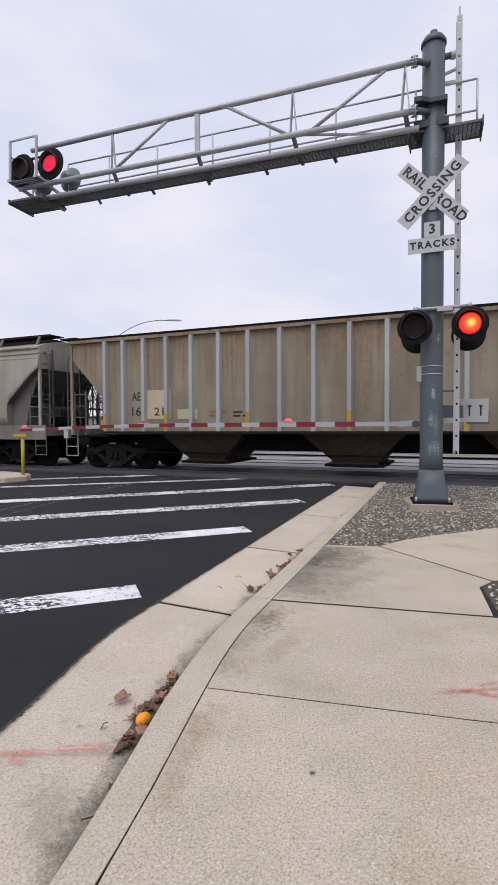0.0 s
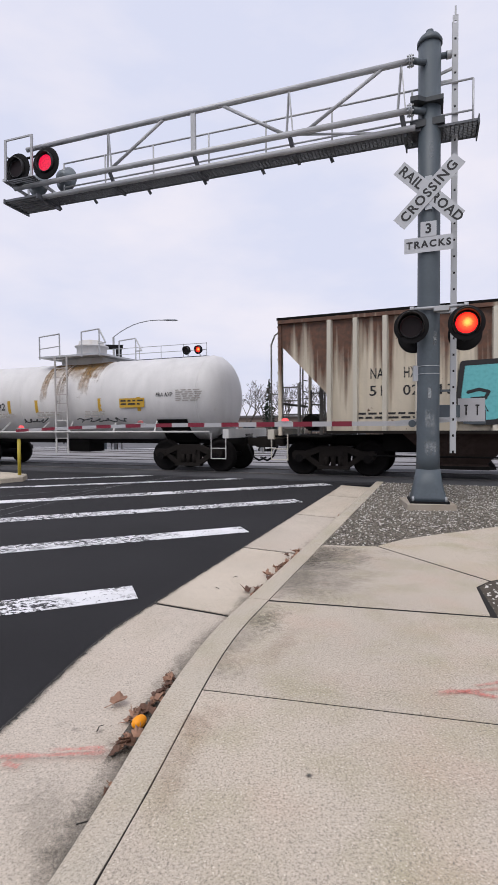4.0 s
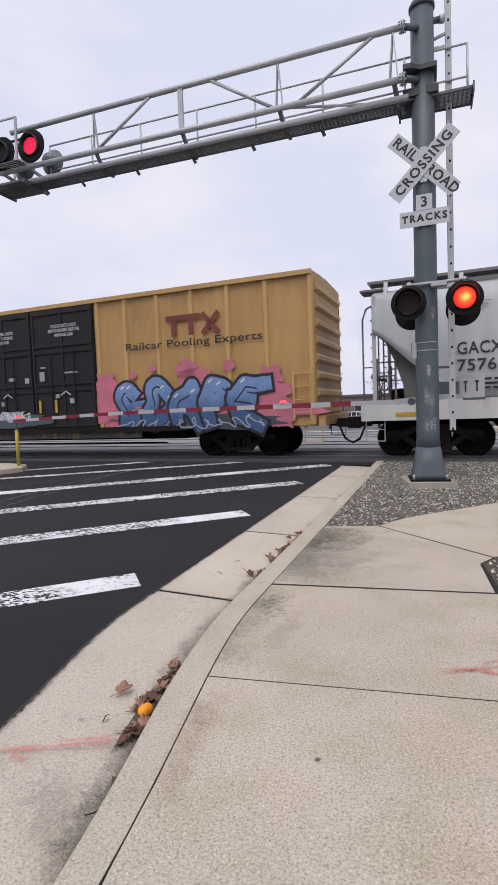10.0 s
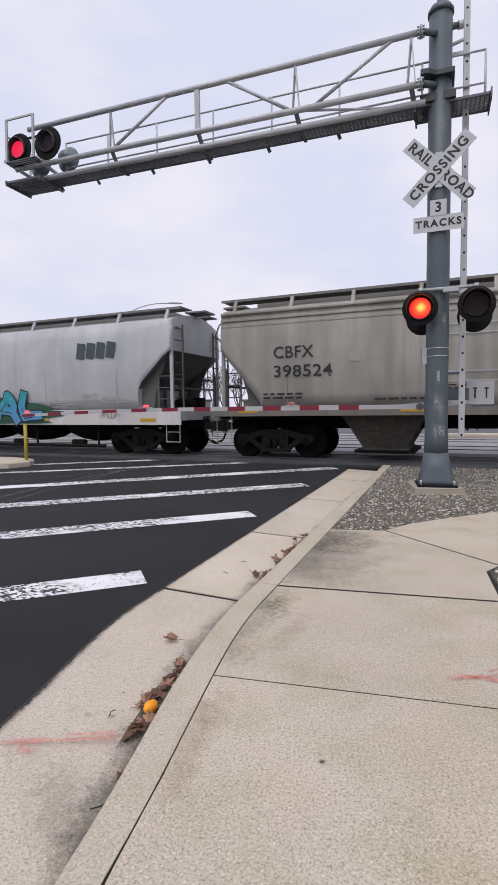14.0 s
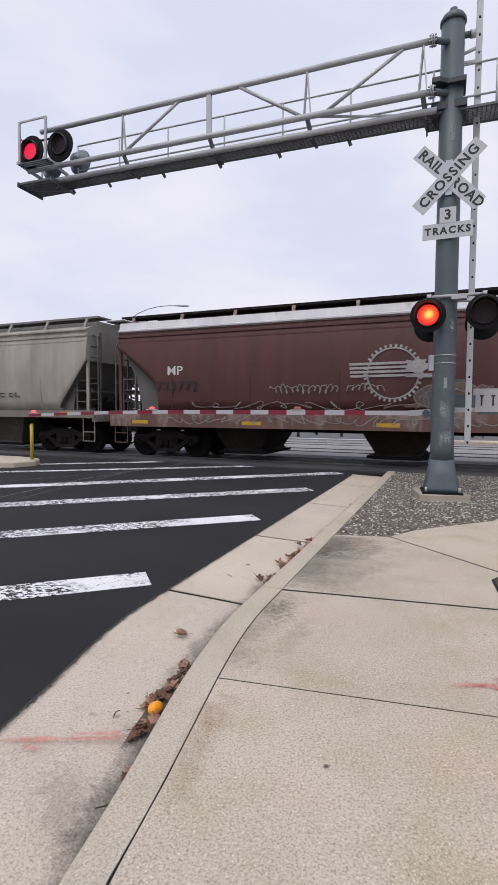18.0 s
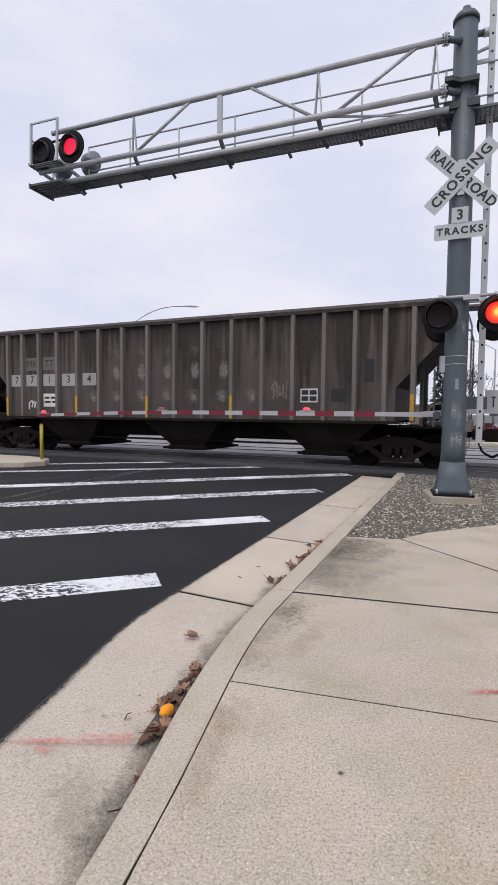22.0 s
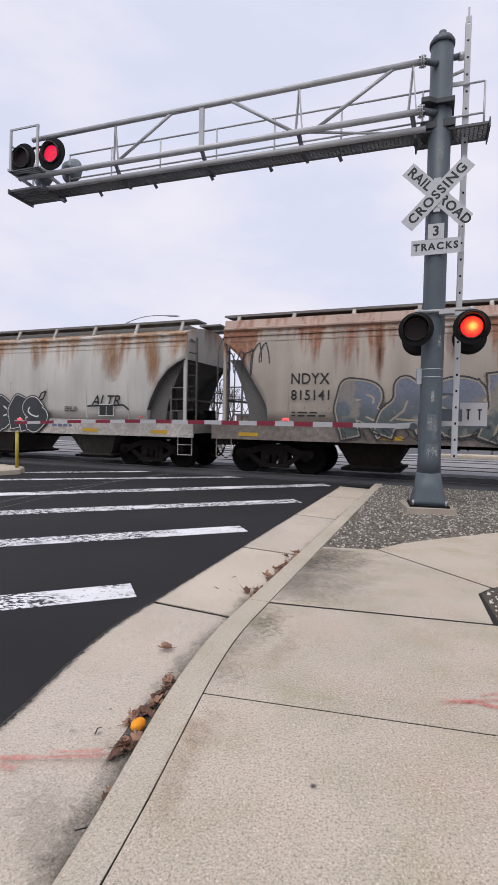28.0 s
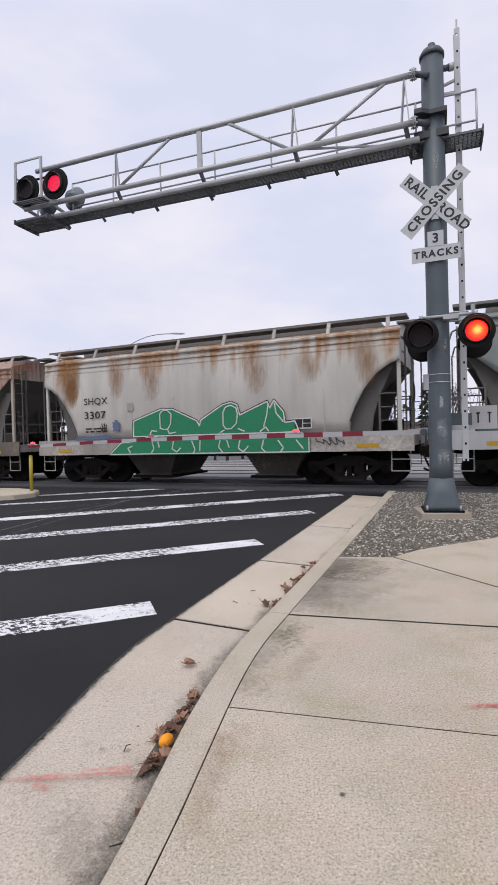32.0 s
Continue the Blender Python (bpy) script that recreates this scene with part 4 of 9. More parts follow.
part("arm_root", box(bmnew(), 0.5, 1.46, -0.02, 0.02, 1.27, 1.36), GATE_WHITE, gate)
for k in range(21):
    s0 = 1.465 + 0.406 * k
    s1 = s0 + 0.406
    h = 0.052 - 0.0009 * k
    bm = bmnew()
    loft(bm, [[(s, y, gate_z(s) + z) for y, z in ((-0.018, -h), (0.018, -h), (0.018, h), (-0.018, h))] for s in (s0, s1)])
    part("stripe", bm, GATE_RED if k % 2 == 0 else GATE_WHITE, gate, "red stripe" if k % 2 == 0 else "white stripe")
gate_lamps = []
for s, phase in ((2.86, "R"), (6.35, "L"), (9.83, "on")):
    base = part("gate_lamp", box(bmnew(), s - 0.14, s + 0.14, -0.03, 0.03, gate_z(s) + 0.045, gate_z(s) + 0.065), GATE_WHITE, gate)
    bm = bmnew()
    n = 16
    rings = [[bm.verts.new((r * math.cos(2 * math.pi * (k + 0.5) / n), 0.6 * r * math.sin(2 * math.pi * (k + 0.5) / n), z)) for k in range(n)] for r, z in ((0.08, 0.0), (0.075, 0.03), (0.05, 0.05), (0.01, 0.055))]
    for a, b in zip(rings, rings[1:]):
        for k in range(n):
            f = bm.faces.new((a[k], a[(k + 1) % n], b[(k + 1) % n], b[k]))
            f.material_index = 0 if f.calc_center_median().y > 0 else 1
    lens = part("lamp_lens", bm, (GATE_LAMP, GATE_LAMP_OFF), base, "red gate lamp", pose(s, 0, gate_z(s) + 0.07))
    if phase != "on":
        gate_lamps.append((lens, phase, (s, 0, gate_z(s) + 0.07)))
relay = thing("equipment_cover", "white painted metal box cover with two dark slots", "equipment box", pose(3.665, 8.5, 1.53, 0, 0, SQ))
part("cover", box(bmnew(), -0.205, 0.205, 0, 0.12, -0.19, 0.19), GATE_WHITE, relay)
for x in (-0.08, 0.09):
    slot = bmnew()
    box(slot, x - 0.012, x + 0.012, -0.006, 0, -0.09, 0.08)
    box(slot, x - 0.03, x + 0.03, -0.006, 0, 0.06, 0.085)
    part("slot", slot, INK, relay, "dark slot")
part("bracket", bar(bmnew(), (-0.50, -0.30, -0.02), (-0.15, 0.06, -0.02), 0.05, 0.2), POLE_GREY, relay, "bracket bolted to the pole")

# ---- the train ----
# underframe, brown bay and wheel tones have undercar shade darkened into them
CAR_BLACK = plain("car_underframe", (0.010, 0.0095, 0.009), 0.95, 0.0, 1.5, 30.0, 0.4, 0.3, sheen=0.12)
WALK_GREY = plain("grey_roof_grating", (0.19, 0.185, 0.18), 0.8, 0.1)
SILL_DUSTY = plain("dusty_white_sill", (0.44, 0.41, 0.375), 0.75, 0.0, 0.9, 14.0, 0.55, 0.3)
BAY_BROWN = plain("sooty_shaded_bay_brown", (0.020, 0.015, 0.013), 0.9, 0.0, 1.0, 12.0, 0.45, 0.3, sheen=0.12)
CAR_DIRT_SHADE = plain("dusty_shaded_underframe", (0.022, 0.019, 0.017), 0.95, 0.0, 1.5, 30.0, 0.4, 0.3, sheen=0.12)
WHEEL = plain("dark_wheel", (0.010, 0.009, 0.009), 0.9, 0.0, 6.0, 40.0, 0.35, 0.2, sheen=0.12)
STENCIL = plain("black_stencil", (0.016, 0.016, 0.018), 0.6, bump=0.0)
STENCIL_WHITE = plain("white_stencil", (0.62, 0.62, 0.60), 0.6, bump=0.0)
REFLECT = plain("yellow_reflector", (0.50, 0.30, 0.02), 0.5, bump=0.0)
END_STEEL = plain("grimy_end_steel", (0.135, 0.128, 0.12), 0.85, 0.0, 1.2, 20.0, 0.5, 0.2, sheen=0.2)
SLOPE_DARK = plain("sooty_shaded_slope_sheet", (0.070, 0.060, 0.052), 0.9, 0.0, 0.8, 20.0, 0.4, 0.15, sheen=0.15)
SLOPE = plain("soiled_shaded_slope_sheet", (0.125, 0.12, 0.112), 0.8, 0.0, 0.8, 20.0, 0.3, 0.15)
AXLES = []
CARS = []


def axle_mesh():
    bm = bmnew()
    rod(bm, (0, -1.05, 0), (0, 1.05, 0), 0.085, 12)
    for s in (-1, 1):
        prof = [(0.66, 0.14), (0.67, 0.38), (0.66, 0.485), (0.69, 0.487), (0.70, 0.457), (0.80, 0.452), (0.805, 0.40), (0.77, 0.36), (0.775, 0.14), (0.83, 0.13)]
        lathe(bm, prof, (0, 0, 0), (0, s, 0), 28)
    for s in (-1, 1):
        rod(bm, (0, s * 0.9, 0), (0, s * 1.12, 0), 0.11, 14)
        for k in range(3):
            a = 2 * math.pi * k / 3
            rod(bm, (0.06 * math.cos(a), s * 1.12, 0.06 * math.sin(a)), (0.06 * math.cos(a), s * 1.14, 0.06 * math.sin(a)), 0.022, 8)
    return mesh_of("wheelset", bm, WHEEL)


def frame_mesh():
    """Cast side frame of a freight truck, with its spring nest and pedestal jaws."""
    bm = bmnew()
    outline_top = ((-1.12, 0.62), (-0.75, 0.66), (-0.35, 0.80), (0.35, 0.80), (0.75, 0.66), (1.12, 0.62))
    outline_low = ((-1.12, 0.50), (-0.75, 0.47), (-0.35, 0.64), (0.35, 0.64), (0.75, 0.47), (1.12, 0.50))
    loft(bm, [[(x, -0.09, zl), (x, 0.09, zl), (x, 0.09, zt), (x, -0.09, zt)] for (x, zt), (_, zl) in zip(outline_top, outline_low)])
    for s in (-1, 1):
        bar(bm, (s * 0.78, 0, 0.55), (s * 0.34, 0, 0.24), 0.13, 0.13)
        bar(bm, (s * 0.32, 0, 0.20), (s * 0.32, 0, 0.72), 0.13, 0.10)
        box(bm, s * 0.915 - 0.16, s * 0.915 + 0.16, -0.10, 0.10, 0.44, 0.66)
    box(bm, -0.42, 0.42, -0.10, 0.10, 0.17, 0.27)
    for x in (-0.19, 0.0, 0.19):
        rod(bm, (x, -0.02, 0.27), (x, -0.02, 0.52), 0.075, 10)
    box(bm, -0.27, 0.27, -0.09, 0.11, 0.52, 0.64)
    return mesh_of("side_frame", bm, CAR_DIRT_SHADE)


AXLE_ME, FRAME_ME = axle_mesh(), frame_mesh()


def truck(car, x):
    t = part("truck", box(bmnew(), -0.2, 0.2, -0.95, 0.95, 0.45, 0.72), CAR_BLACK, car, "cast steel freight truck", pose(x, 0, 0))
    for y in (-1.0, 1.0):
        part("side_frame", FRAME_ME, CAR_DIRT_SHADE, t, at=pose(0, y, 0))
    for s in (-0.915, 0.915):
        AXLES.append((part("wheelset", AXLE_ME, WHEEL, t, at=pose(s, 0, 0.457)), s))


def ends(car, h, sill_z, ext, color, side_x=None):
    """Draft gear, couplers, hoses, end sills and steps at both ends."""
    c = bmnew()
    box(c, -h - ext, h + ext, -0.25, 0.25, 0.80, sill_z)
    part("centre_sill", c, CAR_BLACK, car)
    for s in (-1, 1):
        x = s * (h + ext)
        part("end_sill", box(bmnew(), min(x, x - s * 0.18), max(x, x - s * 0.18), -1.5, 1.5, sill_z - 0.1, sill_z + 0.16), color, car)
        k = bmnew()
        box(k, min(x, x + s * 0.45), max(x, x + s * 0.45), -0.11, 0.11, 0.74, 0.98)
        box(k, min(x + s * 0.3, x + s * 0.62), max(x + s * 0.3, x + s * 0.62), -0.17, 0.13, 0.70, 1.02)
        part("coupler", k, CAR_DIRT_SHADE, car, "knuckle coupler")
        hose = bmnew()
        pts = [Vector((x + s * 0.1, -0.35, 0.8)), Vector((x + s * 0.25, -0.36, 0.45)), Vector((x + s * 0.45, -0.34, 0.32)), Vector((x + s * 0.66, -0.30, 0.42))]
        for a, b in zip(pts, pts[1:]):
            rod(hose, a, b, 0.028, 8)
        part("air_hose", hose, BLACK, car, "black rubber air hose")
        for y in (-1.48, 1.48):
            st = bmnew()
            xa, xb = x - s * 0.1, x - s * 0.55
            for xx in (xa, xb):
                rod(st, (xx, y, 0.42), (xx, y, sill_z + 0.05), 0.014, 6)
            for z in (0.43, 0.72):
                rod(st, (xa, y, z), (xb, y, z), 0.014, 6)
            part("sill_step", st, color, car, "stirrup step")


def ladder(car, x0, x1, y, z0, z1, rungs, color, rad=0.016):
    bm = bmnew()
    for x in (x0, x1):
        bar(bm, (x, y, z0), (x, y, z1), 0.05, 0.03)
    for k in range(rungs):
        z = z0 + 0.2 + (z1 - z0 - 0.3) * k / (rungs - 1)
        rod(bm, (x0, y, z), (x1, y, z), rad, 6)
    part("ladder", bm, color, car, "steel ladder")


def shell(h, w, eave, ridge, low, cut, bulge=0.0, steps=7):
    """A hopper body: straight between the slope sheets, which rise towards the ends. cut: (distance from the end, bottom height) pairs."""
    stations = []
    for e, z in cut:
        stations.append((-h + e, z))
    stations += [(x, low) for x in (-h + cut[-1][0] + 0.02, h - cut[-1][0] - 0.02)]
    for e, z in reversed(cut):
        stations.append((h - e, z))
    rings = []
    for x, z0 in stations:
        side = []
        for k in range(steps + 1):
            z = z0 + (eave - z0) * k / steps
            q = (z - low) / (eave - low)
            side.append((w + bulge * math.sin(math.pi * min(1, max(0, q))) - bulge * 0.6 * max(0, q - 0.8) * 5, z))
        roof = [(side[-1][0] * f, eave + (ridge - eave) * (1 - f * f)) for f in (0.92, 0.75, 0.5, 0.25)]
        half = side + roof
        rings.append([(x, -y, z) for y, z in half] + [(x, 0, ridge)] + [(x, y, z) for y, z in reversed(half)])
    bm = bmnew()
    loft(bm, rings)
    bmesh.ops.recalc_face_normals(bm, faces=bm.faces)
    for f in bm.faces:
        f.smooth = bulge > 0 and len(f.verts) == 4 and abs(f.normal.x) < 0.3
        # down-facing and sloped faces get the dark sheet: grime plus painted-in shade
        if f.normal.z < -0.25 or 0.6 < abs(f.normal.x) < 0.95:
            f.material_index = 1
    return bm


def gussets(car, h, sill, outline, material):
    """Recessed plates that close the corners under the slope sheets."""
    for s in (-1, 1):
        for y in (-1.36, 1.33):
            pts = [(s * (h - e), z) for e, z in outline] + [(s * (h - 1.5), sill), (s * (h - 1.5), outline[0][1])]
            bm = bmnew()
            a = [bm.verts.new((x, y, z)) for x, z in pts]
            b = [bm.verts.new((x, y + 0.03, z)) for x, z in pts]
            bm.faces.new(a)
            bm.faces.new(b[::-1])
            for k in range(len(pts)):
                j = (k + 1) % len(pts)
                bm.faces.new((a[k], b[k], b[j], a[j]))
            part("corner_gusset", bm, material, car, "shaded corner plate")


def start_car(name, u0, u1, label, category="rail car"):
    car = thing(name, label, category, group="freight cars of the passing train")
    CARS.append((car, (u0 + u1) / 2))
    return car, (u1 - u0) / 2


def bay(car, x, top, bottom_len, top_len, z1, z0, color, gate_color=CAR_BLACK):
    b = part("hopper_bay", loft(bmnew(), [[(x + sx * l / 2, sy * w, z) for sx, sy in ((-1, -1), (1, -1), (1, 1), (-1, 1))] for z, l, w in ((z1, top_len, top), (z0 + 0.15, bottom_len, 0.95), (z0 + 0.12, bottom_len + 0.1, 1.0), (z0, bottom_len + 0.1, 1.0))]), color, car, "funnel-shaped discharge bay")
    part("outlet_gate", box(bmnew(), x - bottom_len / 2 - 0.2, x + bottom_len / 2 + 0.2, -1.08, 1.08, z0 + 0.02, z0 + 0.09), gate_color, b)


def tag(car, text, x, z, height, material, y=-1.61, spread=1.08, fat=0.003, lean=0.0, name="lettering", label=""):
    return part(name, lettering(text, height, spread, fat, lean), material, car, label, pose(x, y, z))


def bars(car, x, z, rows, width, height, material, y=-1.61):
    """Writing too small to read: short plain bars."""
    rng = random.Random(int(abs(x) * 100 + z * 10))
    bm = bmnew()
    for r in range(rows):
        xx = x
        while xx < x + width * rng.uniform(0.75, 1.0):
            w = rng.uniform(0.1, 0.3)
            box(bm, xx, xx + w, y - 0.002, y, z - r * height * 2.0, z - r * height * 2.0 + height)
            xx += w + 0.06
    part("fine_print", bm, material, car, "small stencilled print")


def plate(car, x0, x1, z0, z1, material, name, y=-1.61, label=""):
    return part(name, box(bmnew(), x0, x1, y - 0.004, y, z0, z1), material, car, label)


def roofwalk(car, h, eave, color, post_color, lift=0.30, every=1.85, out=1.05, over=0.25):
    for y in (-out, out):
        bm = bmnew()
        box(bm, -h - over, h + over, y - 0.32, y + 0.32, eave + lift, eave + lift + 0.035)
        box(bm, -h - over, h + over, y - 0.33, y - 0.31, eave + lift - 0.025, eave + lift + 0.04)
        part("running_board", bm, color, car, "grated roof walkway")
        n = max(3, round(2 * h / every))
        for k in range(n + 1):
            x = -h + 0.3 + (2 * h - 0.6) * k / n
            s = 1 if y > 0 else -1
            part("walkway_bracket", bar(bmnew(), (x, s * 1.34, eave - 0.02), (x, s * (out + 0.3), eave + lift), 0.09, 0.05), post_color, car)
    for s in (-1, 1):
        part("end_walkway", box(bmnew(), min(s * (h - 0.2), s * (h + over + 0.34)), max(s * (h - 0.2), s * (h + over + 0.34)), -0.34, 0.34, eave + lift - 0.02, eave + lift + 0.03), color, car, "walkway end over the car end")
    hatch = bmnew()
    box(hatch, -h + 0.6, h - 0.6, -0.35, 0.35, eave + 0.15, eave + lift + 0.06)
    part("hatch_cover", hatch, color, car)


def rib_x(h, k, ribs, last=1.42):
    """Side posts stand closer together towards the ends."""
    q = 2 * k / (ribs - 1) - 1
    a, b = -h + 1.37, h - last
    return (a + b) / 2 + (b - a) / 2 * (1.12 * q - 0.12 * q ** 3)


def ribbed_hopper(u0, u1, label, paint, rib_paint, ribs, eave=3.98, bay_paint=BAY_BROWN, top=CAR_BLACK, last=1.42, mid=0.45):
    car, h = start_car("ribbed_hopper_car", u0, u1, label, "hopper car")
    sill = 1.20
    cut = ((0.0, 3.45), (0.12, 3.38), (1.38, 2.05), (1.40, 2.05))
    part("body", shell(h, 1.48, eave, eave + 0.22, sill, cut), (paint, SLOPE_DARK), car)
    for side in (-1, 1):
        y = side * 1.48
        for k in range(ribs):
            x = rib_x(h, k, ribs, last)
            rib = bmnew()
            loft(rib, [[(x - 0.075, y, z), (x + 0.075, y, z), (x + 0.05, y + side * d, z), (x - 0.05, y + side * d, z)] for z, d in ((sill, 0.13), (eave - 0.05, 0.12))])
            part("rib", rib, rib_paint, car)
        lip = bmnew()
        box(lip, -h, h, min(y, y + side * 0.10), max(y, y + side * 0.10), eave - 0.05, eave + 0.04)
        part("top_chord", lip, paint, car, "top chord")
        box_ = bmnew()
        box(box_, -h + 1.3, h - 1.3, min(y, y + side * 0.12), max(y, y + side * 0.12), sill - 0.07, sill)
        part("side_sill", box_, CAR_DIRT_SHADE, car)
    roofwalk(car, h, eave, top, rib_paint, 0.11, 1.3, 1.05, 0.1)
    for k in range(3):
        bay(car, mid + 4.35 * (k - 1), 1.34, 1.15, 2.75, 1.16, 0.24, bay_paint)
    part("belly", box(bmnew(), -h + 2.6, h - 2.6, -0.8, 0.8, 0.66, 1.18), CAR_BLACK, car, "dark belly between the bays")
    for y in (-1.15, 1.15):
        part("brake_pipe", rod(bmnew(), (-h + 2.4, y, 0.56), (h - 2.4, y, 0.54), 0.022, 8), CAR_BLACK, car, "thin brake pipe")
    end_work(car, h, eave, paint, rib_paint, 1.08, 0.32)
    truck(car, -h + 1.35)
    truck(car, h - 1.4)
    return car, h


def end_work(car, h, eave, paint, steel, sill, ext):
    ends(car, h, sill, ext, steel)
    for s in (-1, 1):
        for y in (-1.42, 1.42):
            ladder(car, s * (h - 0.08), s * (h - 0.52), y, sill, 2.45, 4, END_STEEL, 0.020)
            part("corner_post", bar(bmnew(), (s * (h - 0.03), y * 1.04, sill), (s * (h - 0.03), y * 1.04, eave - 0.02), 0.09, 0.07), paint, car, "upright corner post")
            rungs = bmnew()
            inner = y * 0.70
            bar(rungs, (s * (h + 0.07), inner, sill), (s * (h + 0.07), inner, eave - 0.1), 0.04, 0.05)
            for k in range(8):
                z = sill + 0.25 + (eave - sill - 0.5) * k / 7
                rod(rungs, (s * (h + 0.07), inner, z), (s * (h + 0.05), y, z), 0.018, 6)
            part("end_ladder", rungs, END_STEEL, car, "ladder up the car end")
            post = bmnew()
            for a, b in (((0.26, 0.95, sill), (0.26, 0.95, eave - 0.55)), ((0.26, 0.95, eave - 0.55), (0.18, 0.9, eave - 0.28)), ((0.18, 0.9, eave - 0.28), (0.0, 0.88, eave - 0.18))):
                rod(post, (s * (h + a[0]), y * a[1], a[2]), (s * (h + b[0]), y * b[1], b[2]), 0.022, 6)
            rod(post, (s * (h + 0.26), y * 0.95, sill + 1.1), (s * h, y * 0.95, sill + 1.1), 0.016, 6)
            part("grab_post", post, END_STEEL, car, "bent upright grab rail")
        frame_ = bmnew()
        for y in (-0.5, 0.5):
            bar(frame_, (s * (h - 0.9), y, sill), (s * (h - 0.9), y, 2.6), 0.09, 0.09)
        bar(frame_, (s * (h + 0.05), -1.4, sill + 0.85), (s * (h + 0.05), 1.4, sill + 0.85), 0.05, 0.06)
        part("end_frame", frame_, END_STEEL, car, "end cage of steel angles")
        gear = bmnew()
        rod(gear, (s * (h - 0.5), -0.35, sill + 0.35), (s * (h - 0.5), 0.55, sill + 0.35), 0.2, 16)
        box(gear, s * (h - 0.35) - 0.15, s * (h - 0.35) + 0.15, 0.6, 0.9, sill + 0.1, sill + 0.6)
        part("brake_gear", gear, CAR_BLACK, car, "brake cylinder and reservoir")
        part("end_platform", box(bmnew(), min(s * (h - 1.4), s * (h + 0.2)), max(s * (h - 1.4), s * (h + 0.2)), -1.4, 1.4, sill - 0.05, sill), CAR_BLACK, car)
        wheel_ = bmnew()
        for k in range(16):
            a, b = 2 * math.pi * k / 16, 2 * math.pi * (k + 1) / 16
            rod(wheel_, (s * (h + 0.1), 0.75 + 0.26 * math.cos(a), 2.5 + 0.26 * math.sin(a)), (s * (h + 0.1), 0.75 + 0.26 * math.cos(b), 2.5 + 0.26 * math.sin(b)), 0.014, 6)
        if s > 0:
            part("hand_brake_wheel", wheel_, CAR_DIRT_SHADE, car)


def smooth_hopper(u0, u1, label, paint, sill_paint, steel, eave=4.0, cut=None, bays=3, band=None, lift=0.36, ribs_top=True, walk_color=CAR_DIRT_SHADE, seams=6, sill_low=0.93, bay_paint=BAY_BROWN):
    car, h = start_car("covered_hopper_car", u0, u1, label, "hopper car")
    cut = cut or ((0.0, 3.25), (0.1, 3.2), (0.35, 3.02), (1.25, 2.25), (1.36, 2.08), (1.4, 1.9), (1.41, 1.4))
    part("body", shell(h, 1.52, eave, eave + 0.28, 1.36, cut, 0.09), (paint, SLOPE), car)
    gussets(car, h, 1.2, ((0.12, 3.1), (0.3, 2.8), (0.5, 2.35), (0.68, 1.8), (0.75, 1.2)), SLOPE)
    for side in (-1, 1):
        y = side * 1.55
        part("side_sill", box(bmnew(), -h - 0.3, h + 0.3, min(y, y + side * 0.05), max(y, y + side * 0.05), sill_low, 1.40), sill_paint, car, "deep side sill")
        if ribs_top:
            for z in (eave - 0.06, eave - 0.24, eave - 0.40):
                lip = bmnew()
                yy = side * 1.49
                loft(lip, [[(x, yy, z - 0.05), (x, yy + side * 0.07, z - 0.02), (x, yy + side * 0.07, z + 0.02), (x, yy, z + 0.05)] for x in (-h, h)])
                part("eave_rib", lip, paint if z < eave - 0.1 or not band else band, car)
        for k in range(seams):
            x = -h + 1.9 + (2 * h - 3.8) * k / (seams - 1)
            sm = bmnew()
            loft(sm, [[(x - 0.012, side * (1.515 + 0.09 * math.sin(math.pi * q)), 1.4 + q * (eave - 0.5 - 1.4)), (x + 0.012, side * (1.515 + 0.09 * math.sin(math.pi * q)), 1.4 + q * (eave - 0.5 - 1.4)), (x + 0.012, side * (1.532 + 0.09 * math.sin(math.pi * q)), 1.4 + q * (eave - 0.5 - 1.4)), (x - 0.012, side * (1.532 + 0.09 * math.sin(math.pi * q)), 1.4 + q * (eave - 0.5 - 1.4))] for q in (0, 0.25, 0.5, 0.75, 1.0)])
            part("weld_seam", sm, paint, car)
    if band:
        bm = bmnew()
        for side in (-1, 1):
            loft(bm, [[(x, side * 1.50, eave - 0.02), (x, side * 1.44, eave + 0.19), (x, side * 0.95, eave + 0.22), (x, side * 0.93, eave + 0.15)] for x in (-h, h)])
        part("roof_edge", bm, band, car, "weathered roof edge")
    roofwalk(car, h, eave, walk_color, steel, lift, 1.72, 0.85, 0.15)
    span = 2 * h - 3.2
    if bays == 5:
        for k in range(5):
            x = 0.05 + 2.53 * (k - 2)
            b_ = part("hopper_bay", lathe(bmnew(), [(0.0, 1.3), (0.45, 1.22), (0.75, 0.98), (0.92, 0.65), (1.0, 0.3)], (x, 0, 1.36), (x, 0, 0), 28), BAY_BROWN, car, "bowl-shaped discharge bay")
            part("outlet_pipe", rod(bmnew(), (x - 0.25, -1.15, 0.36), (x + 0.25, -1.15, 0.36), 0.09, 12), CAR_DIRT_SHADE, b_)
            part("pipe_hanger", bar(bmnew(), (x + 0.9, -1.3, 0.28), (x + 0.9, -1.3, 0.95), 0.05, 0.05), CAR_DIRT_SHADE, car)
        part("manifold_pipe", rod(bmnew(), (-h + 3.0, -1.3, 0.26), (h - 2.6, -1.3, 0.26), 0.055, 12), CAR_DIRT_SHADE, car, "long unloading pipe")
    else:
        for k in range(bays):
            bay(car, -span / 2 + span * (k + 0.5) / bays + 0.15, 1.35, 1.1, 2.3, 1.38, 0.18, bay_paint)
    end_work(car, h, eave, paint, steel, 1.15, 0.3)
    truck(car, -h + 1.35)
    truck(car, h - 1.4)
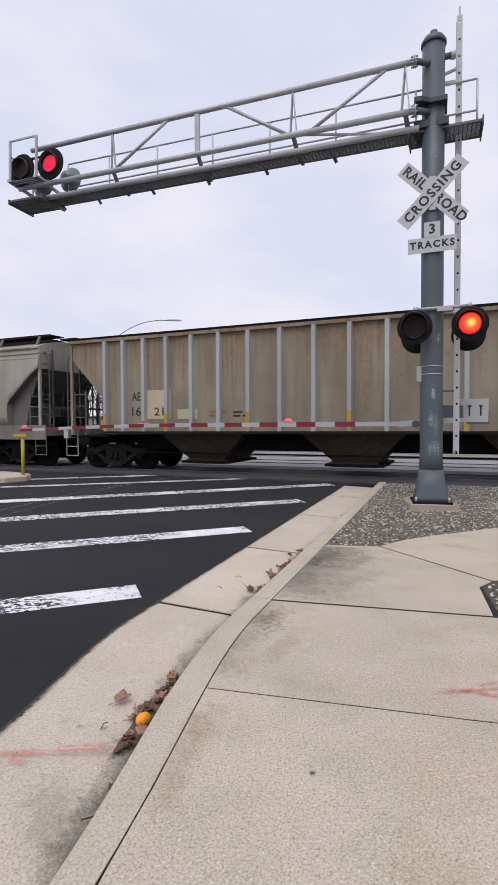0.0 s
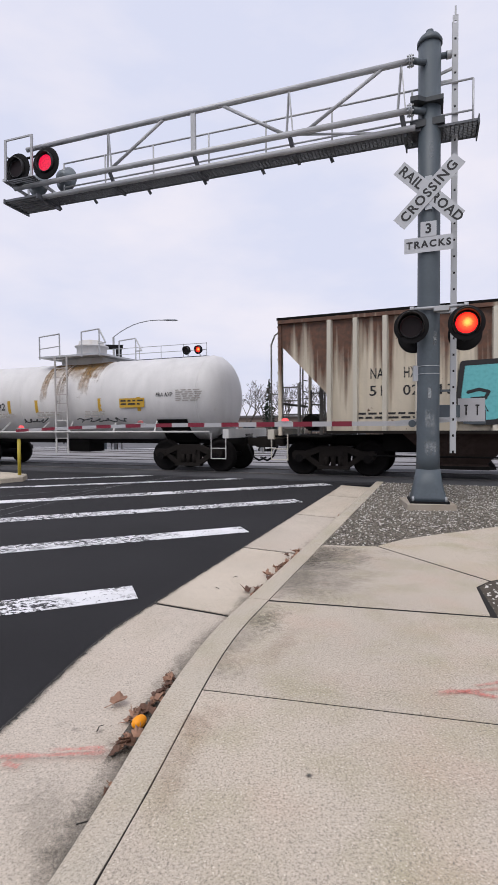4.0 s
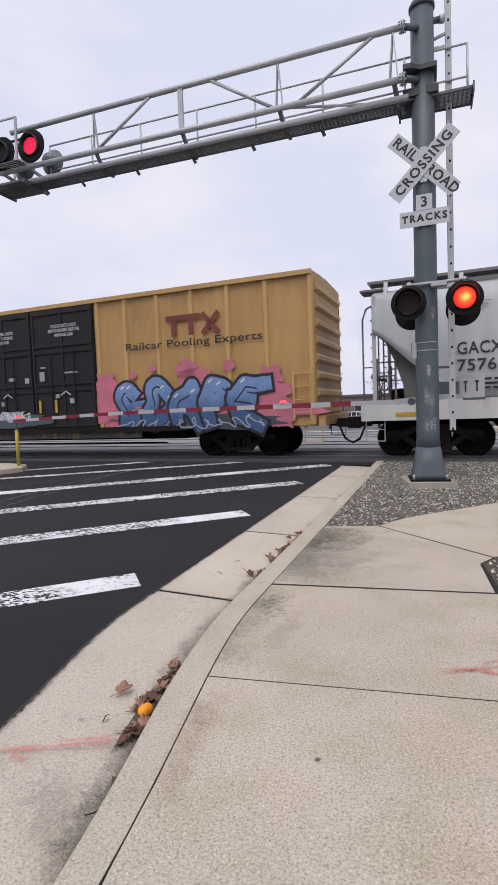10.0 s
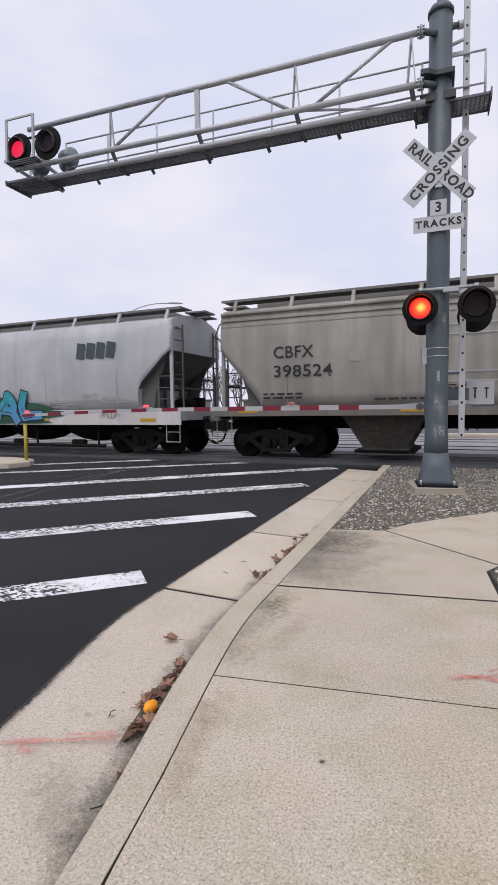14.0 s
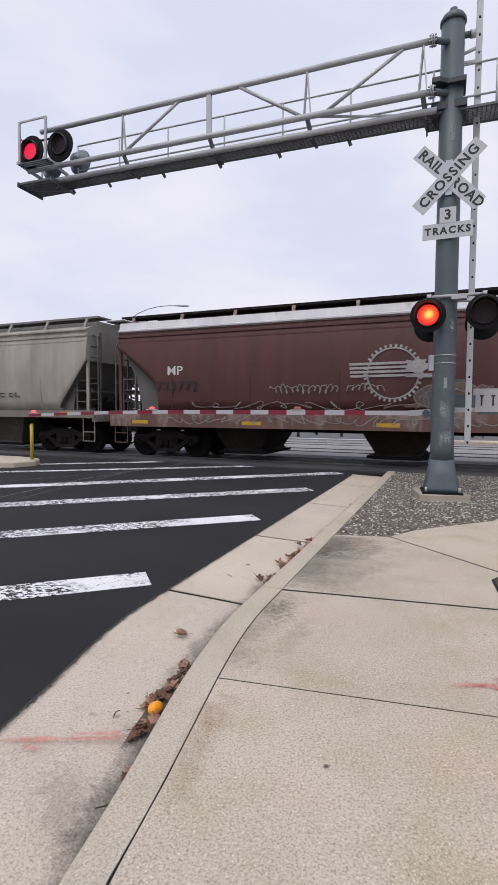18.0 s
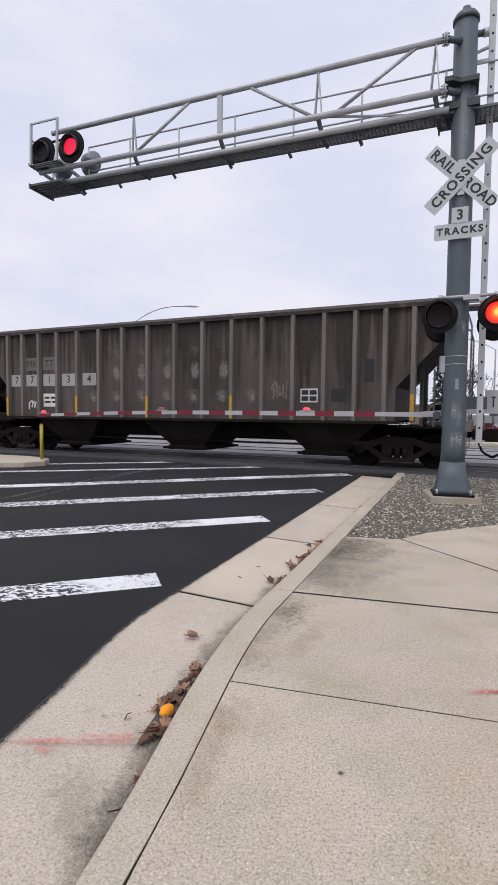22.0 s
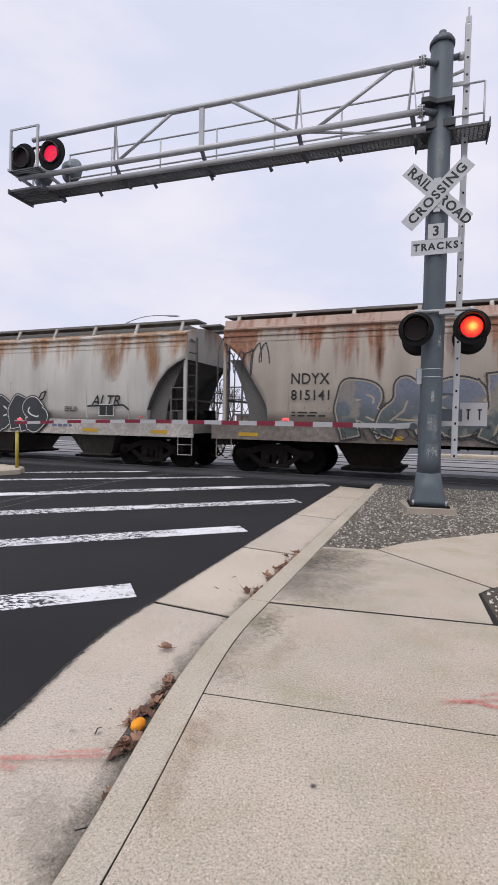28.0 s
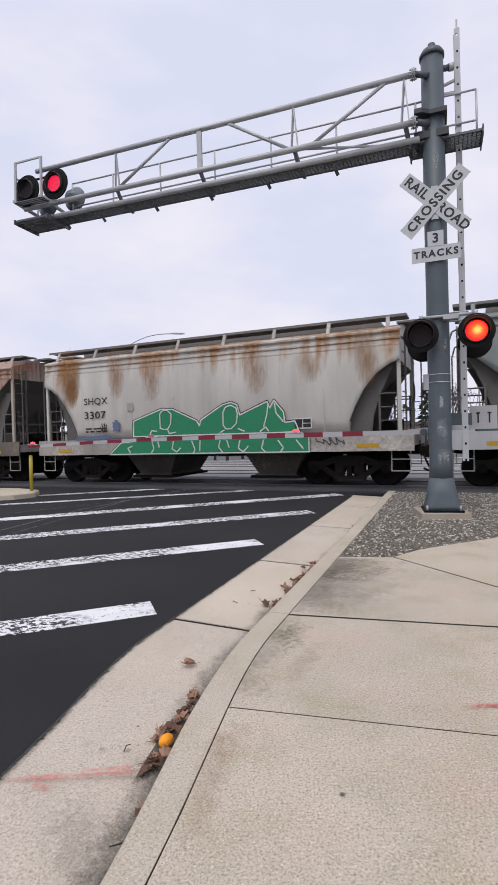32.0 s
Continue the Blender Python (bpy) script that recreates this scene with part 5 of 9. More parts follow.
    for k in range(5):
        x = -h + 0.8 + (2 * h - 1.6) * k / 4
        plate(car, x - 0.28, x + 0.28, sill_low + 0.09, sill_low + 0.19, REFLECT, "reflector", -1.605, "yellow reflective strip")
    return car, h


def spray(name, top, low, third=None, at=(0.3, 0.95)):
    """Sprayed fill: one tone fades into another down the letter, with overspray patches."""
    m, n, l, b = nodes_of(name)
    co = n.new("ShaderNodeTexCoord")
    sep = n.new("ShaderNodeSeparateXYZ")
    l.new(co.outputs["Object"], sep.inputs["Vector"])
    mix_ = n.new("ShaderNodeMath")
    mix_.operation = "ADD"
    l.new(sep.outputs["Z"], mix_.inputs[0])
    l.new(times(n, l, grain(n, l, 1.8, 4), 1.2), mix_.inputs[1])
    c = blend(n, l, ramp(n, l, mix_.outputs["Value"], *at), low, top)
    if third:
        c = blend(n, l, ramp(n, l, grain(n, l, 1.3, 3), 0.56, 0.62), c, third)
    c = blend(n, l, times(n, l, ramp(n, l, grain(n, l, 14.0, 6), 0.45, 0.75), 0.3), c, shade(low, 0.5))
    l.new(c, b.inputs["Base Color"])
    b.inputs["Roughness"].default_value = 0.6
    return m


def arc(cx, cz, rx, rz, a0, a1, n=12):
    return [(cx + rx * math.cos(radians(a0 + (a1 - a0) * k / n)), cz + rz * math.sin(radians(a0 + (a1 - a0) * k / n))) for k in range(n + 1)]


BOWL = [(0.15, 0.0), (0.15, 0.95)] + arc(0.45, 0.70, 0.42, 0.26, 90, -90) + [(0.15, 0.44)]
HAND = {
    "1": [[(0.04, 0.0)] + arc(0.5, 0.5, 0.44, 0.47, 180, 0) + [(0.96, 0.0)], [(0.3, 0.3), (0.7, 0.34)]],
    "2": [arc(0.5, 0.5, 0.45, 0.47, 120, 420, 18) + arc(0.52, 0.5, 0.2, 0.22, 60, 240)],
    "3": [[(0.0, 0.08), (0.26, 0.95), (0.5, 0.22), (0.75, 0.9), (1.0, 0.05)]],
    "4": [arc(0.5, 0.74, 0.4, 0.24, -60, 240) + arc(0.5, 0.26, 0.45, 0.26, 120, 400)],
    "5": [[(0.05, 0.95), (0.45, 0.05), (0.95, 0.92), (0.5, 0.66), (0.05, 0.95)]],
    "6": [[(0.1, 0.0), (0.12, 0.95)] + arc(0.4, 0.72, 0.48, 0.24, 90, -90) + [(0.25, 0.42), (0.98, 0.02)]],
    "a": [arc(0.5, 0.45, 0.42, 0.45, 40, 400, 16) + [(0.92, 0.95), (0.92, 0.02)]],
    "k": [[(0.12, 1.1), (0.12, 0.0)], [(0.85, 0.75), (0.2, 0.42), (0.9, 0.0)]],
    "w": [[(0.0, 1.0), (0.10, 0.45), (0.26, 0.06), (0.5, 0.6), (0.74, 0.06), (0.9, 0.45), (1.0, 1.0)]],
    "e": [[(0.06, 0.5), (0.9, 0.54)] + arc(0.5, 0.5, 0.44, 0.47, 8, 310)],
    "l": [[(0.42, 1.05), (0.40, 0.15), (0.8, 0.02)]],
    "O": [arc(0.5, 0.5, 0.44, 0.47, 0, 360, 18)],
    "S": [arc(0.5, 0.73, 0.42, 0.25, 25, 265) + arc(0.5, 0.26, 0.42, 0.25, 85, -155)],
    "U": [[(0.06, 1.0), (0.08, 0.5)] + arc(0.5, 0.42, 0.42, 0.40, 180, 360) + [(0.94, 1.0)]],
    "A": [[(0.0, 0.0), (0.22, 0.55), (0.5, 1.0), (0.78, 0.55), (1.0, 0.0)], [(0.22, 0.33), (0.78, 0.33)]],
    "P": [BOWL],
    "B": [BOWL + arc(0.45, 0.24, 0.46, 0.22, 90, -90) + [(0.15, 0.02)]],
    "R": [BOWL, [(0.45, 0.44), (0.7, 0.25), (0.98, 0.0)]],
    "G": [arc(0.5, 0.5, 0.45, 0.47, 50, 330) + [(0.92, 0.45), (0.55, 0.45)]],
    "D": [[(0.12, 0.0), (0.12, 0.95)] + arc(0.35, 0.48, 0.55, 0.47, 90, -90) + [(0.12, 0.01)]],
    "E": [[(0.92, 0.97), (0.12, 0.93), (0.12, 0.03), (0.92, 0.0)], [(0.12, 0.5), (0.75, 0.52)]],
    "M": [[(0.0, 0.0), (0.10, 0.97), (0.5, 0.38), (0.90, 0.97), (1.0, 0.0)]],
    "L": [[(0.15, 1.0), (0.15, 0.05), (0.92, 0.03)]],
    "K": [[(0.12, 1.0), (0.12, 0.0)], [(0.9, 1.0), (0.2, 0.48), (0.95, 0.0)]],
    "T": [[(0.0, 0.95), (1.0, 0.97)], [(0.5, 0.95), (0.5, 0.0)]],
    "Z": [[(0.05, 0.95), (0.95, 0.95), (0.1, 0.05), (0.98, 0.04)]],
    "N": [[(0.06, 0.0), (0.1, 0.97), (0.88, 0.05), (0.95, 1.0)]],
}


def brush(bm, pts, width, y, index, step=0.00002, sides=14):
    """A thick painted line with round or square ends."""
    for n_, (px, pz) in enumerate(pts):
        y -= step
        if sides > 4 or 0 < n_ < len(pts) - 1:
            r, ring, first = width / 2, max(sides, 14), 0.0
        else:
            ox, oz = pts[1] if n_ == 0 else pts[n_ - 1]
            r, ring, first = width * 0.66, 4, math.atan2(oz - pz, ox - px)
        f = bm.faces.new([bm.verts.new((px + r * math.cos(first + 2 * math.pi * (k + 0.5) / ring), y, pz + r * math.sin(first + 2 * math.pi * (k + 0.5) / ring))) for k in range(ring)])
        f.material_index = index
        if n_ + 1 < len(pts):
            qx, qz = pts[n_ + 1]
            dx, dz = qx - px, qz - pz
            ln = math.hypot(dx, dz)
            if ln > 1e-4:
                y -= step
                nx, nz = -dz / ln * width / 2, dx / ln * width / 2
                f = bm.faces.new([bm.verts.new(v) for v in ((px + nx, y, pz + nz), (px - nx, y, pz - nz), (qx - nx, y, qz - nz), (qx + nx, y, qz + nz))])
                f.material_index = index
    return y


def graffiti(car, text, x0, x1, z0, z1, fill, line, y=-1.645, shine=None, fat=0.26, edge=1.35, rim=None, seed=0, crease=True, sides=14, sway=1.0):
    """Sprayed letters that fill a stretch of the side, crowded against one another, each tilted its own way: rim, outline, fill, glints."""
    rng = random.Random(len(text) * 31 + seed)
    tall = z1 - z0
    t = fat * tall
    m = t * (edge + (0.2 if rim else 0.0)) / 2
    pitch = (x1 - x0 - 2 * m) / len(text)
    cx, cz = (x0 + x1) / 2, (z0 + z1) / 2
    for k, ch in enumerate(text):
        tilt = rng.uniform(-0.13, 0.13) * sway
        w, hgt = pitch - 0.45 * t, (tall - 2 * m) * rng.uniform(0.88, 1.0)
        lift = rng.uniform(-0.5, 0.5) * (tall - 2 * m - hgt)
        ph = rng.uniform(0, 6)
        mid = x0 + m + (k + 0.5) * pitch - cx
        lines = []
        for ln in HAND[ch]:
            pts = []
            for (ax, az), (bx, bz) in zip(ln, ln[1:]):
                for q in (0.0, 0.5):
                    pts.append((ax + (bx - ax) * q - 0.5, az + (bz - az) * q - 0.5))
            pts.append((ln[-1][0] - 0.5, ln[-1][1] - 0.5))
            out = []
            for px, pz in pts:
                px, pz = px * w + 0.04 * tall * math.sin(pz * 7 + ph) * sway, pz * hgt * (1 + 0.10 * math.sin(px * 4 + ph))
                out.append((mid + px * math.cos(tilt) - pz * math.sin(tilt), px * math.sin(tilt) + pz * math.cos(tilt) + lift))
            lines.append(out)
        bm = bmnew()
        d = -0.004 * k
        layers = ([(t * (edge + 0.2), 3, 0.0)] if rim else []) + [(t * edge, 0, -0.0012), (t, 1, -0.0024)]
        for wd, index, dy in layers:
            for ln in lines:
                brush(bm, ln, wd, d + dy, index, 0.00001, sides)
        if crease:
            for ln in lines:
                a = int(len(ln) * 0.2)
                brush(bm, [(px + 0.1 * t, pz - 0.22 * t) for px, pz in ln[a:a + max(3, len(ln) // 3)]], t * 0.11, d - 0.0034, 0)
        for q in range(2):
            gx, gz = lines[0][min(len(lines[0]) - 1, 2 + 3 * q)]
            brush(bm, [(gx - 0.25 * t, gz + 0.12 * t), (gx - 0.02 * t, gz + 0.28 * t)], t * 0.13, d - 0.0038, 2)
        bm.normal_update()
        for f in bm.faces:
            if f.normal.y > 0:
                f.normal_flip()
        me = bpy.data.meshes.new("graffiti_letter")
        bm.to_mesh(me)
        bm.free()
        part("graffiti_letter", me, (line, fill, shine or STENCIL_WHITE, rim or line), car, "sprayed letter", pose(cx, y, cz))


def stencil(car, text, x0, x1, z0, z1, material=None, y=-1.622, lean=0.0, label=""):
    """Lettering set between two ends and two heights on the near side."""
    me = lettering(text, 0.25, 1.05, 0.004, lean)
    xs, zs = [v.co.x for v in me.vertices], [v.co.z for v in me.vertices]
    sx, sz = (x1 - x0) / (max(xs) - min(xs)), (z1 - z0) / (max(zs) - min(zs))
    me.transform(Matrix.Diagonal((sx, 1, sz, 1)) @ Matrix.Translation((-(max(xs) + min(xs)) / 2, 0, -(max(zs) + min(zs)) / 2)))
    return part("lettering", me, material or STENCIL, car, label, pose((x0 + x1) / 2, y, (z0 + z1) / 2))


def peaks(car, pts, fill, line, rim, y, width=0.05, name="graffiti_shape", label="sprayed shape"):
    """One flat sprayed shape with a dark and a light outline."""
    bm = bmnew()
    loop = pts + pts[:2]
    brush(bm, loop, width * 2.4, 0.0, 2, 0.00001)
    brush(bm, loop, width, -0.004, 1, 0.00001)
    f = bm.faces.new([bm.verts.new((x, -0.002, z)) for x, z in pts])
    f.material_index = 0
    bm.normal_update()
    for f in bm.faces:
        if f.normal.y > 0:
            f.normal_flip()
    me = bpy.data.meshes.new(name)
    bm.to_mesh(me)
    bm.free()
    part(name, me, (fill, line, rim), car, label, pose(0, y, 0))


def brushed(car, pts, width, material, y, name, label="", sides=4):
    """One painted stroke with clean bends."""
    bm = bmnew()
    brush(bm, pts, width, 0.0, 0, 0.0003, sides)
    for f in bm.faces:
        f.normal_update()
        if f.normal.y > 0:
            f.normal_flip()
    part(name, bm, material, car, label, pose(0, y, 0))


# ---- car by car, in the order in which they pass ----
CREAM_RIB = car_paint("cream_rib_paint", (0.60, 0.56, 0.47), amount=0.25, low=2.2, dirt=0.3)
TAN = car_paint("tan_car_paint", (0.300, 0.258, 0.185), rust=(0.19, 0.105, 0.048), amount=0.55, low=1.0, high=4.4, dirt=0.65, soft=0.2)
GREY_RIB = car_paint("grey_rib_paint", (0.41, 0.42, 0.43), amount=0.05, dirt=0.25)
DULL = car_paint("dull_tan_car_paint", (0.36, 0.34, 0.29), amount=0.15, dirt=0.5)
RUSTY_CREAM = car_paint("rusty_cream_paint", (0.62, 0.55, 0.43), rust=(0.080, 0.025, 0.009), amount=1.45, low=2.3, high=4.25, dirt=0.5, streak=3.0, wide=1.8, soft=0.15)
TANK_WHITE = car_paint("tank_white_paint", (0.62, 0.61, 0.60), rust=(0.32, 0.22, 0.10), amount=0.12, dirt=0.2, rough=0.45)
BOX_YELLOW = car_paint("box_car_ochre", (0.46, 0.27, 0.095), rust=(0.20, 0.10, 0.04), amount=0.15, dirt=0.3)
BOX_SILL = car_paint("box_car_dirty_sill", (0.05, 0.046, 0.045), rust=(0.20, 0.12, 0.05), amount=0.5, low=0.2, high=0.95, dirt=0.5)
BOX_RIB = car_paint("box_car_ochre_rib", (0.52, 0.32, 0.12), rust=(0.20, 0.10, 0.04), amount=0.1, dirt=0.2)
DOOR_BLACK = car_paint("door_black", (0.0075, 0.008, 0.011), amount=0.05, dirt=0.3, rough=0.8)
SILVER_GREY = car_paint("pale_grey_car_paint", (0.455, 0.462, 0.48), amount=0.03, dirt=0.34, rough=0.5)
SILL_WHITE = car_paint("white_sill_paint", (0.60, 0.59, 0.57), amount=0.15, low=0.8, high=1.6, dirt=0.3)
STONE_GREY = car_paint("stone_grey_car_paint", (0.345, 0.325, 0.29), amount=0.15, dirt=0.6)
STONE_SILL = car_paint("stone_grey_sill", (0.19, 0.172, 0.148), amount=0.2, low=0.8, high=1.6, dirt=0.4)
OXIDE = car_paint("oxide_red_car_paint", (0.088, 0.027, 0.025), rust=(0.06, 0.03, 0.025), amount=0.3, low=1.0, high=4.2, dirt=0.45)
OXIDE_SILL = car_paint("oxide_red_sill", (0.15, 0.075, 0.06), rust=(0.25, 0.2, 0.17), amount=0.3, low=0.5, high=1.2, dirt=0.45)
ROOF_PALE = car_paint("pale_roof_paint", (0.60, 0.60, 0.62), amount=0.2, low=3.0, high=4.2, dirt=0.25)
SOOT = car_paint("sooty_brown_paint", (0.098, 0.078, 0.070), rust=(0.020, 0.015, 0.013), amount=0.85, low=0.4, high=3.6, dirt=0.9, rough=0.75, streak=3.0)
SOOT_RIB = car_paint("sooty_rib_paint", (0.17, 0.15, 0.14), rust=(0.08, 0.05, 0.035), amount=0.3, low=1.0, dirt=0.4)
BLUE = car_paint("faded_blue_car_paint", (0.038, 0.083, 0.178), rust=(0.09, 0.05, 0.04), amount=0.12, low=2.0, dirt=0.35)
BLUE_SILL = car_paint("faded_blue_sill", (0.10, 0.135, 0.20), rust=(0.3, 0.3, 0.32), amount=0.3, low=0.5, high=1.2, dirt=0.4)
BONE = car_paint("bone_white_car_paint", (0.54, 0.52, 0.48), rust=(0.29, 0.14, 0.05), amount=0.52, low=2.3, high=4.1, dirt=0.3, wide=0.9, soft=0.13)
BONE_DULL = car_paint("bone_grey_car_paint", (0.42, 0.365, 0.31), rust=(0.22, 0.09, 0.045), amount=0.75, low=2.0, high=4.2, dirt=0.4, wide=1.1)
SLATE = car_paint("slate_green_car_paint", (0.22, 0.245, 0.245), amount=0.1, dirt=0.35)
TEAL = spray("spray_teal", (0.13, 0.46, 0.48), (0.06, 0.33, 0.38))
TEAL_DEEP = spray("spray_deep_teal", (0.02, 0.27, 0.33), (0.07, 0.25, 0.48))
GREEN = spray("spray_green", (0.015, 0.22, 0.10), (0.012, 0.17, 0.085))
GREEN_DARK = plain("spray_dark_green", (0.012, 0.075, 0.045), 0.6, 0.0, 2.0, 60.0, 0.3, 0.0)
SPRAY_BLACK = plain("spray_black", (0.015, 0.015, 0.017), 0.6, 0.0, 3.0, 60.0, 0.3, 0.0)
RUST_ORANGE = soiled("orange_rust_bloom", (0.33, 0.150, 0.045), 0.75, 9.0, edge=(0.90, 1.80), stretch=(1.6, 0.35, 1))
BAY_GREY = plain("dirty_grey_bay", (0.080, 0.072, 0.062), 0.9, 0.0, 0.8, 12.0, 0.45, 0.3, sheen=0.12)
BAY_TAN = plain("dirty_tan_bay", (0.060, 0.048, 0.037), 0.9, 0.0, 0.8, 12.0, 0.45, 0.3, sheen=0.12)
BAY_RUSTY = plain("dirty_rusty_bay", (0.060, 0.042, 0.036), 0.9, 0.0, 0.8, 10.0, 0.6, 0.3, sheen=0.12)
SPRAY_BOTTLE = plain("spray_bottle_green", (0.016, 0.060, 0.056), 0.6, 0.0, 1.5, 40.0, 0.35, 0.0)
SPRAY_UMBER = spray("spray_umber", (0.095, 0.055, 0.044), (0.075, 0.032, 0.030))
RUST_BLOOM = soiled("rust_bloom", (0.15, 0.048, 0.018), 0.9, 9.0, stretch=(1.6, 0.3, 1))
ROOF_RUSTY = car_paint("rust_bleached_roof", (0.46, 0.33, 0.27), rust=(0.24, 0.085, 0.04), amount=0.45, low=2.5, high=4.3, dirt=0.3)
SILL_GRIMY = plain("grimy_bone_sill", (0.20, 0.175, 0.15), 0.8, 0.0, 0.7, 9.0, 0.6, 0.3)
SPRAY_BROWN = plain("spray_brown", (0.045, 0.026, 0.024), 0.6, 0.0, 3.0, 60.0, 0.4, 0.0)
FADED_WHITE = plain("faded_white_mark", (0.34, 0.325, 0.32), 0.7, 0.0, 1.5, 30.0, 0.45, 0.0)
SPRAY_WHITE = plain("spray_white", (0.66, 0.66, 0.64), 0.6, 0.0, 3.0, 60.0, 0.15, 0.0)
SPRAY_BLUE = spray("spray_blue", (0.17, 0.27, 0.50), (0.045, 0.10, 0.22))
SPRAY_PINK = plain("spray_pink", (0.55, 0.16, 0.22), 0.6, 0.0, 2.0, 60.0, 0.25, 0.0)
SPRAY_SILVER = spray("spray_silver", (0.40, 0.43, 0.48), (0.12, 0.15, 0.21))
SPRAY_LILAC = spray("spray_lilac", (0.34, 0.38, 0.46), (0.50, 0.42, 0.38), (0.18, 0.22, 0.30))
SPRAY_SLATE = plain("spray_slate", (0.035, 0.038, 0.045), 0.6, 0.0, 1.6, 60.0, 0.35, 0.0)
SPRAY_MIST = spray("spray_mist_blue", (0.15, 0.17, 0.22), (0.075, 0.095, 0.095), (0.22, 0.20, 0.18))
SPRAY_CREAMY = plain("spray_faded_cream", (0.36, 0.31, 0.24), 0.7, 0.0, 2.0, 40.0, 0.35, 0.0)
SPRAY_PEACH = spray("spray_peach", (0.52, 0.40, 0.36), (0.30, 0.34, 0.36))
SPRAY_DUST = plain("spray_dusty_white", (0.27, 0.25, 0.24), 0.7, 0.0, 3.0, 40.0, 0.4, 0.0)
SPRAY_KHAKI = spray("spray_khaki", (0.125, 0.088, 0.055), (0.070, 0.036, 0.032), (0.085, 0.075, 0.07))
SPRAY_CHALK = plain("spray_chalk", (0.22, 0.19, 0.18), 0.7, 0.0, 3.0, 30.0, 0.6, 0.0)
SPRAY_TAN = plain("spray_tan", (0.30, 0.25, 0.16), 0.6, 0.0, 1.6, 60.0, 0.3, 0.0)
CREAM = plain("cream_stencil", (0.60, 0.55, 0.42), 0.6, bump=0.0)
GHOST = plain("ghost_lettering", (0.135, 0.125, 0.12), 0.7, bump=0.0)
PATCH = plain("pale_paint_patch", (0.52, 0.45, 0.31), 0.6, bump=0.0)
PATCH_GREY = plain("grey_paint_patch", (0.36, 0.34, 0.31), 0.7, bump=0.0)
LOGO_BLUE = plain("logo_blue", (0.105, 0.135, 0.235), 0.6, bump=0.0)
LOGO_RED = plain("logo_red", (0.27, 0.115, 0.075), 0.6, bump=0.0)
LOGO_MAROON = plain("logo_maroon", (0.17, 0.035, 0.025), 0.6, bump=0.0)
INK_SLATE = plain("logo_slate", (0.055, 0.075, 0.09), 0.6, bump=0.0)
NUMBER_GREY = plain("dusty_white_patch", (0.36, 0.355, 0.35), 0.7, bump=0.0)
PANEL_Y = -1.486


def strokes(car, pts, width, material, y, name="logo", label=""):
    """A painted line through the points (x, z)."""
    bm = bmnew()
    for (ax, az), (bx, bz) in zip(pts, pts[1:]):
        d = Vector((bx - ax, bz - az))
        nrm = Vector((-d.y, d.x)).normalized() * width / 2
        vs = [bm.verts.new((x, y - s, z)) for s in (0.0, 0.003) for x, z in ((ax + nrm.x, az + nrm.y), (bx + nrm.x, bz + nrm.y), (bx - nrm.x, bz - nrm.y), (ax - nrm.x, az - nrm.y))]
        for f in ((0, 1, 2, 3), (7, 6, 5, 4), (0, 4, 5, 1), (1, 5, 6, 2), (2, 6, 7, 3), (3, 7, 4, 0)):
            bm.faces.new([vs[i] for i in f])
    part(name, bm, material, car, label)


def blob(car, x, z, rx, rz, material, y, seed, name="graffiti_cloud", lumps=5, label=""):
    """A soft-edged sprayed patch."""
    bm = bmnew()
    rng = random.Random(seed)
    ph = [rng.uniform(0, 6.28) for _ in range(4)]
    n = 48
    ring = []
    for k in range(n):
        a = 2 * math.pi * k / n
        w = 1 + 0.14 * math.sin(lumps * a + ph[0]) + 0.10 * math.sin((lumps + 3) * a + ph[1]) + 0.05 * math.sin(13 * a + ph[2])
        ex = 0.6
        c, s = math.cos(a), math.sin(a)
        ring.append((x + rx * w * math.copysign(abs(c) ** ex, c), z + rz * w * math.copysign(abs(s) ** ex, s)))
    f = [bm.verts.new((px, y - 0.003, pz)) for px, pz in ring]
    g = [bm.verts.new((px, y, pz)) for px, pz in ring]
    bm.faces.new(f)
    for k in range(n):
        bm.faces.new((f[k], f[(k + 1) % n], g[(k + 1) % n], g[k]))
    part(name, bm, material, car, label)


def scrawl(car, x, z, w, h, material, y, seed, loops=7, thick=0.035, name="graffiti_tag"):
    """A looping hand-sprayed line."""
    rng = random.Random(seed)
    a, b, c = rng.uniform(0, 6), rng.uniform(0, 6), rng.uniform(1.7, 2.6)
    pts = []
    for k in range(loops * 9 + 1):
        t = k / 9
        pts.append((x + w * (t / loops) + 0.35 * w / loops * math.sin(6.28 * t + a), z + h * 0.5 * math.sin(6.28 * t * c / 2 + b) * (0.75 + 0.25 * math.sin(t * 1.7 + a)) + 0.12 * h * math.sin(6.28 * t * 2.3)))
    strokes(car, pts, thick, material, y, name, "sprayed tag")


# the car ahead
car, h = smooth_hopper(-24.4, -7.25, "pale tan covered hopper car leaving along the near track", DULL, STONE_SILL, STONE_SILL, eave=4.0)

# tan ribbed hopper
car, h = ribbed_hopper(-5.98, 10.85, "tan ribbed covered hopper car with grey posts and black stencils", TAN, GREY_RIB, 18, bay_paint=BAY_TAN)
plate(car, -h + 2.84, -h + 3.64, 1.56, 2.41, PATCH, "paint_patch", PANEL_Y, "pale paint patch")
plate(car, -h + 3.86, -h + 4.51, 1.55, 1.83, PATCH, "paint_patch", PANEL_Y)
stencil(car, "AEX", -h + 2.30, -h + 2.80, 2.11, 2.36, y=PANEL_Y - 0.006)
stencil(car, "165", -h + 2.30, -h + 2.80, 1.66, 1.92, y=PANEL_Y - 0.006)
stencil(car, "21", -h + 3.08, -h + 3.40, 1.66, 1.90, y=PANEL_Y - 0.006)
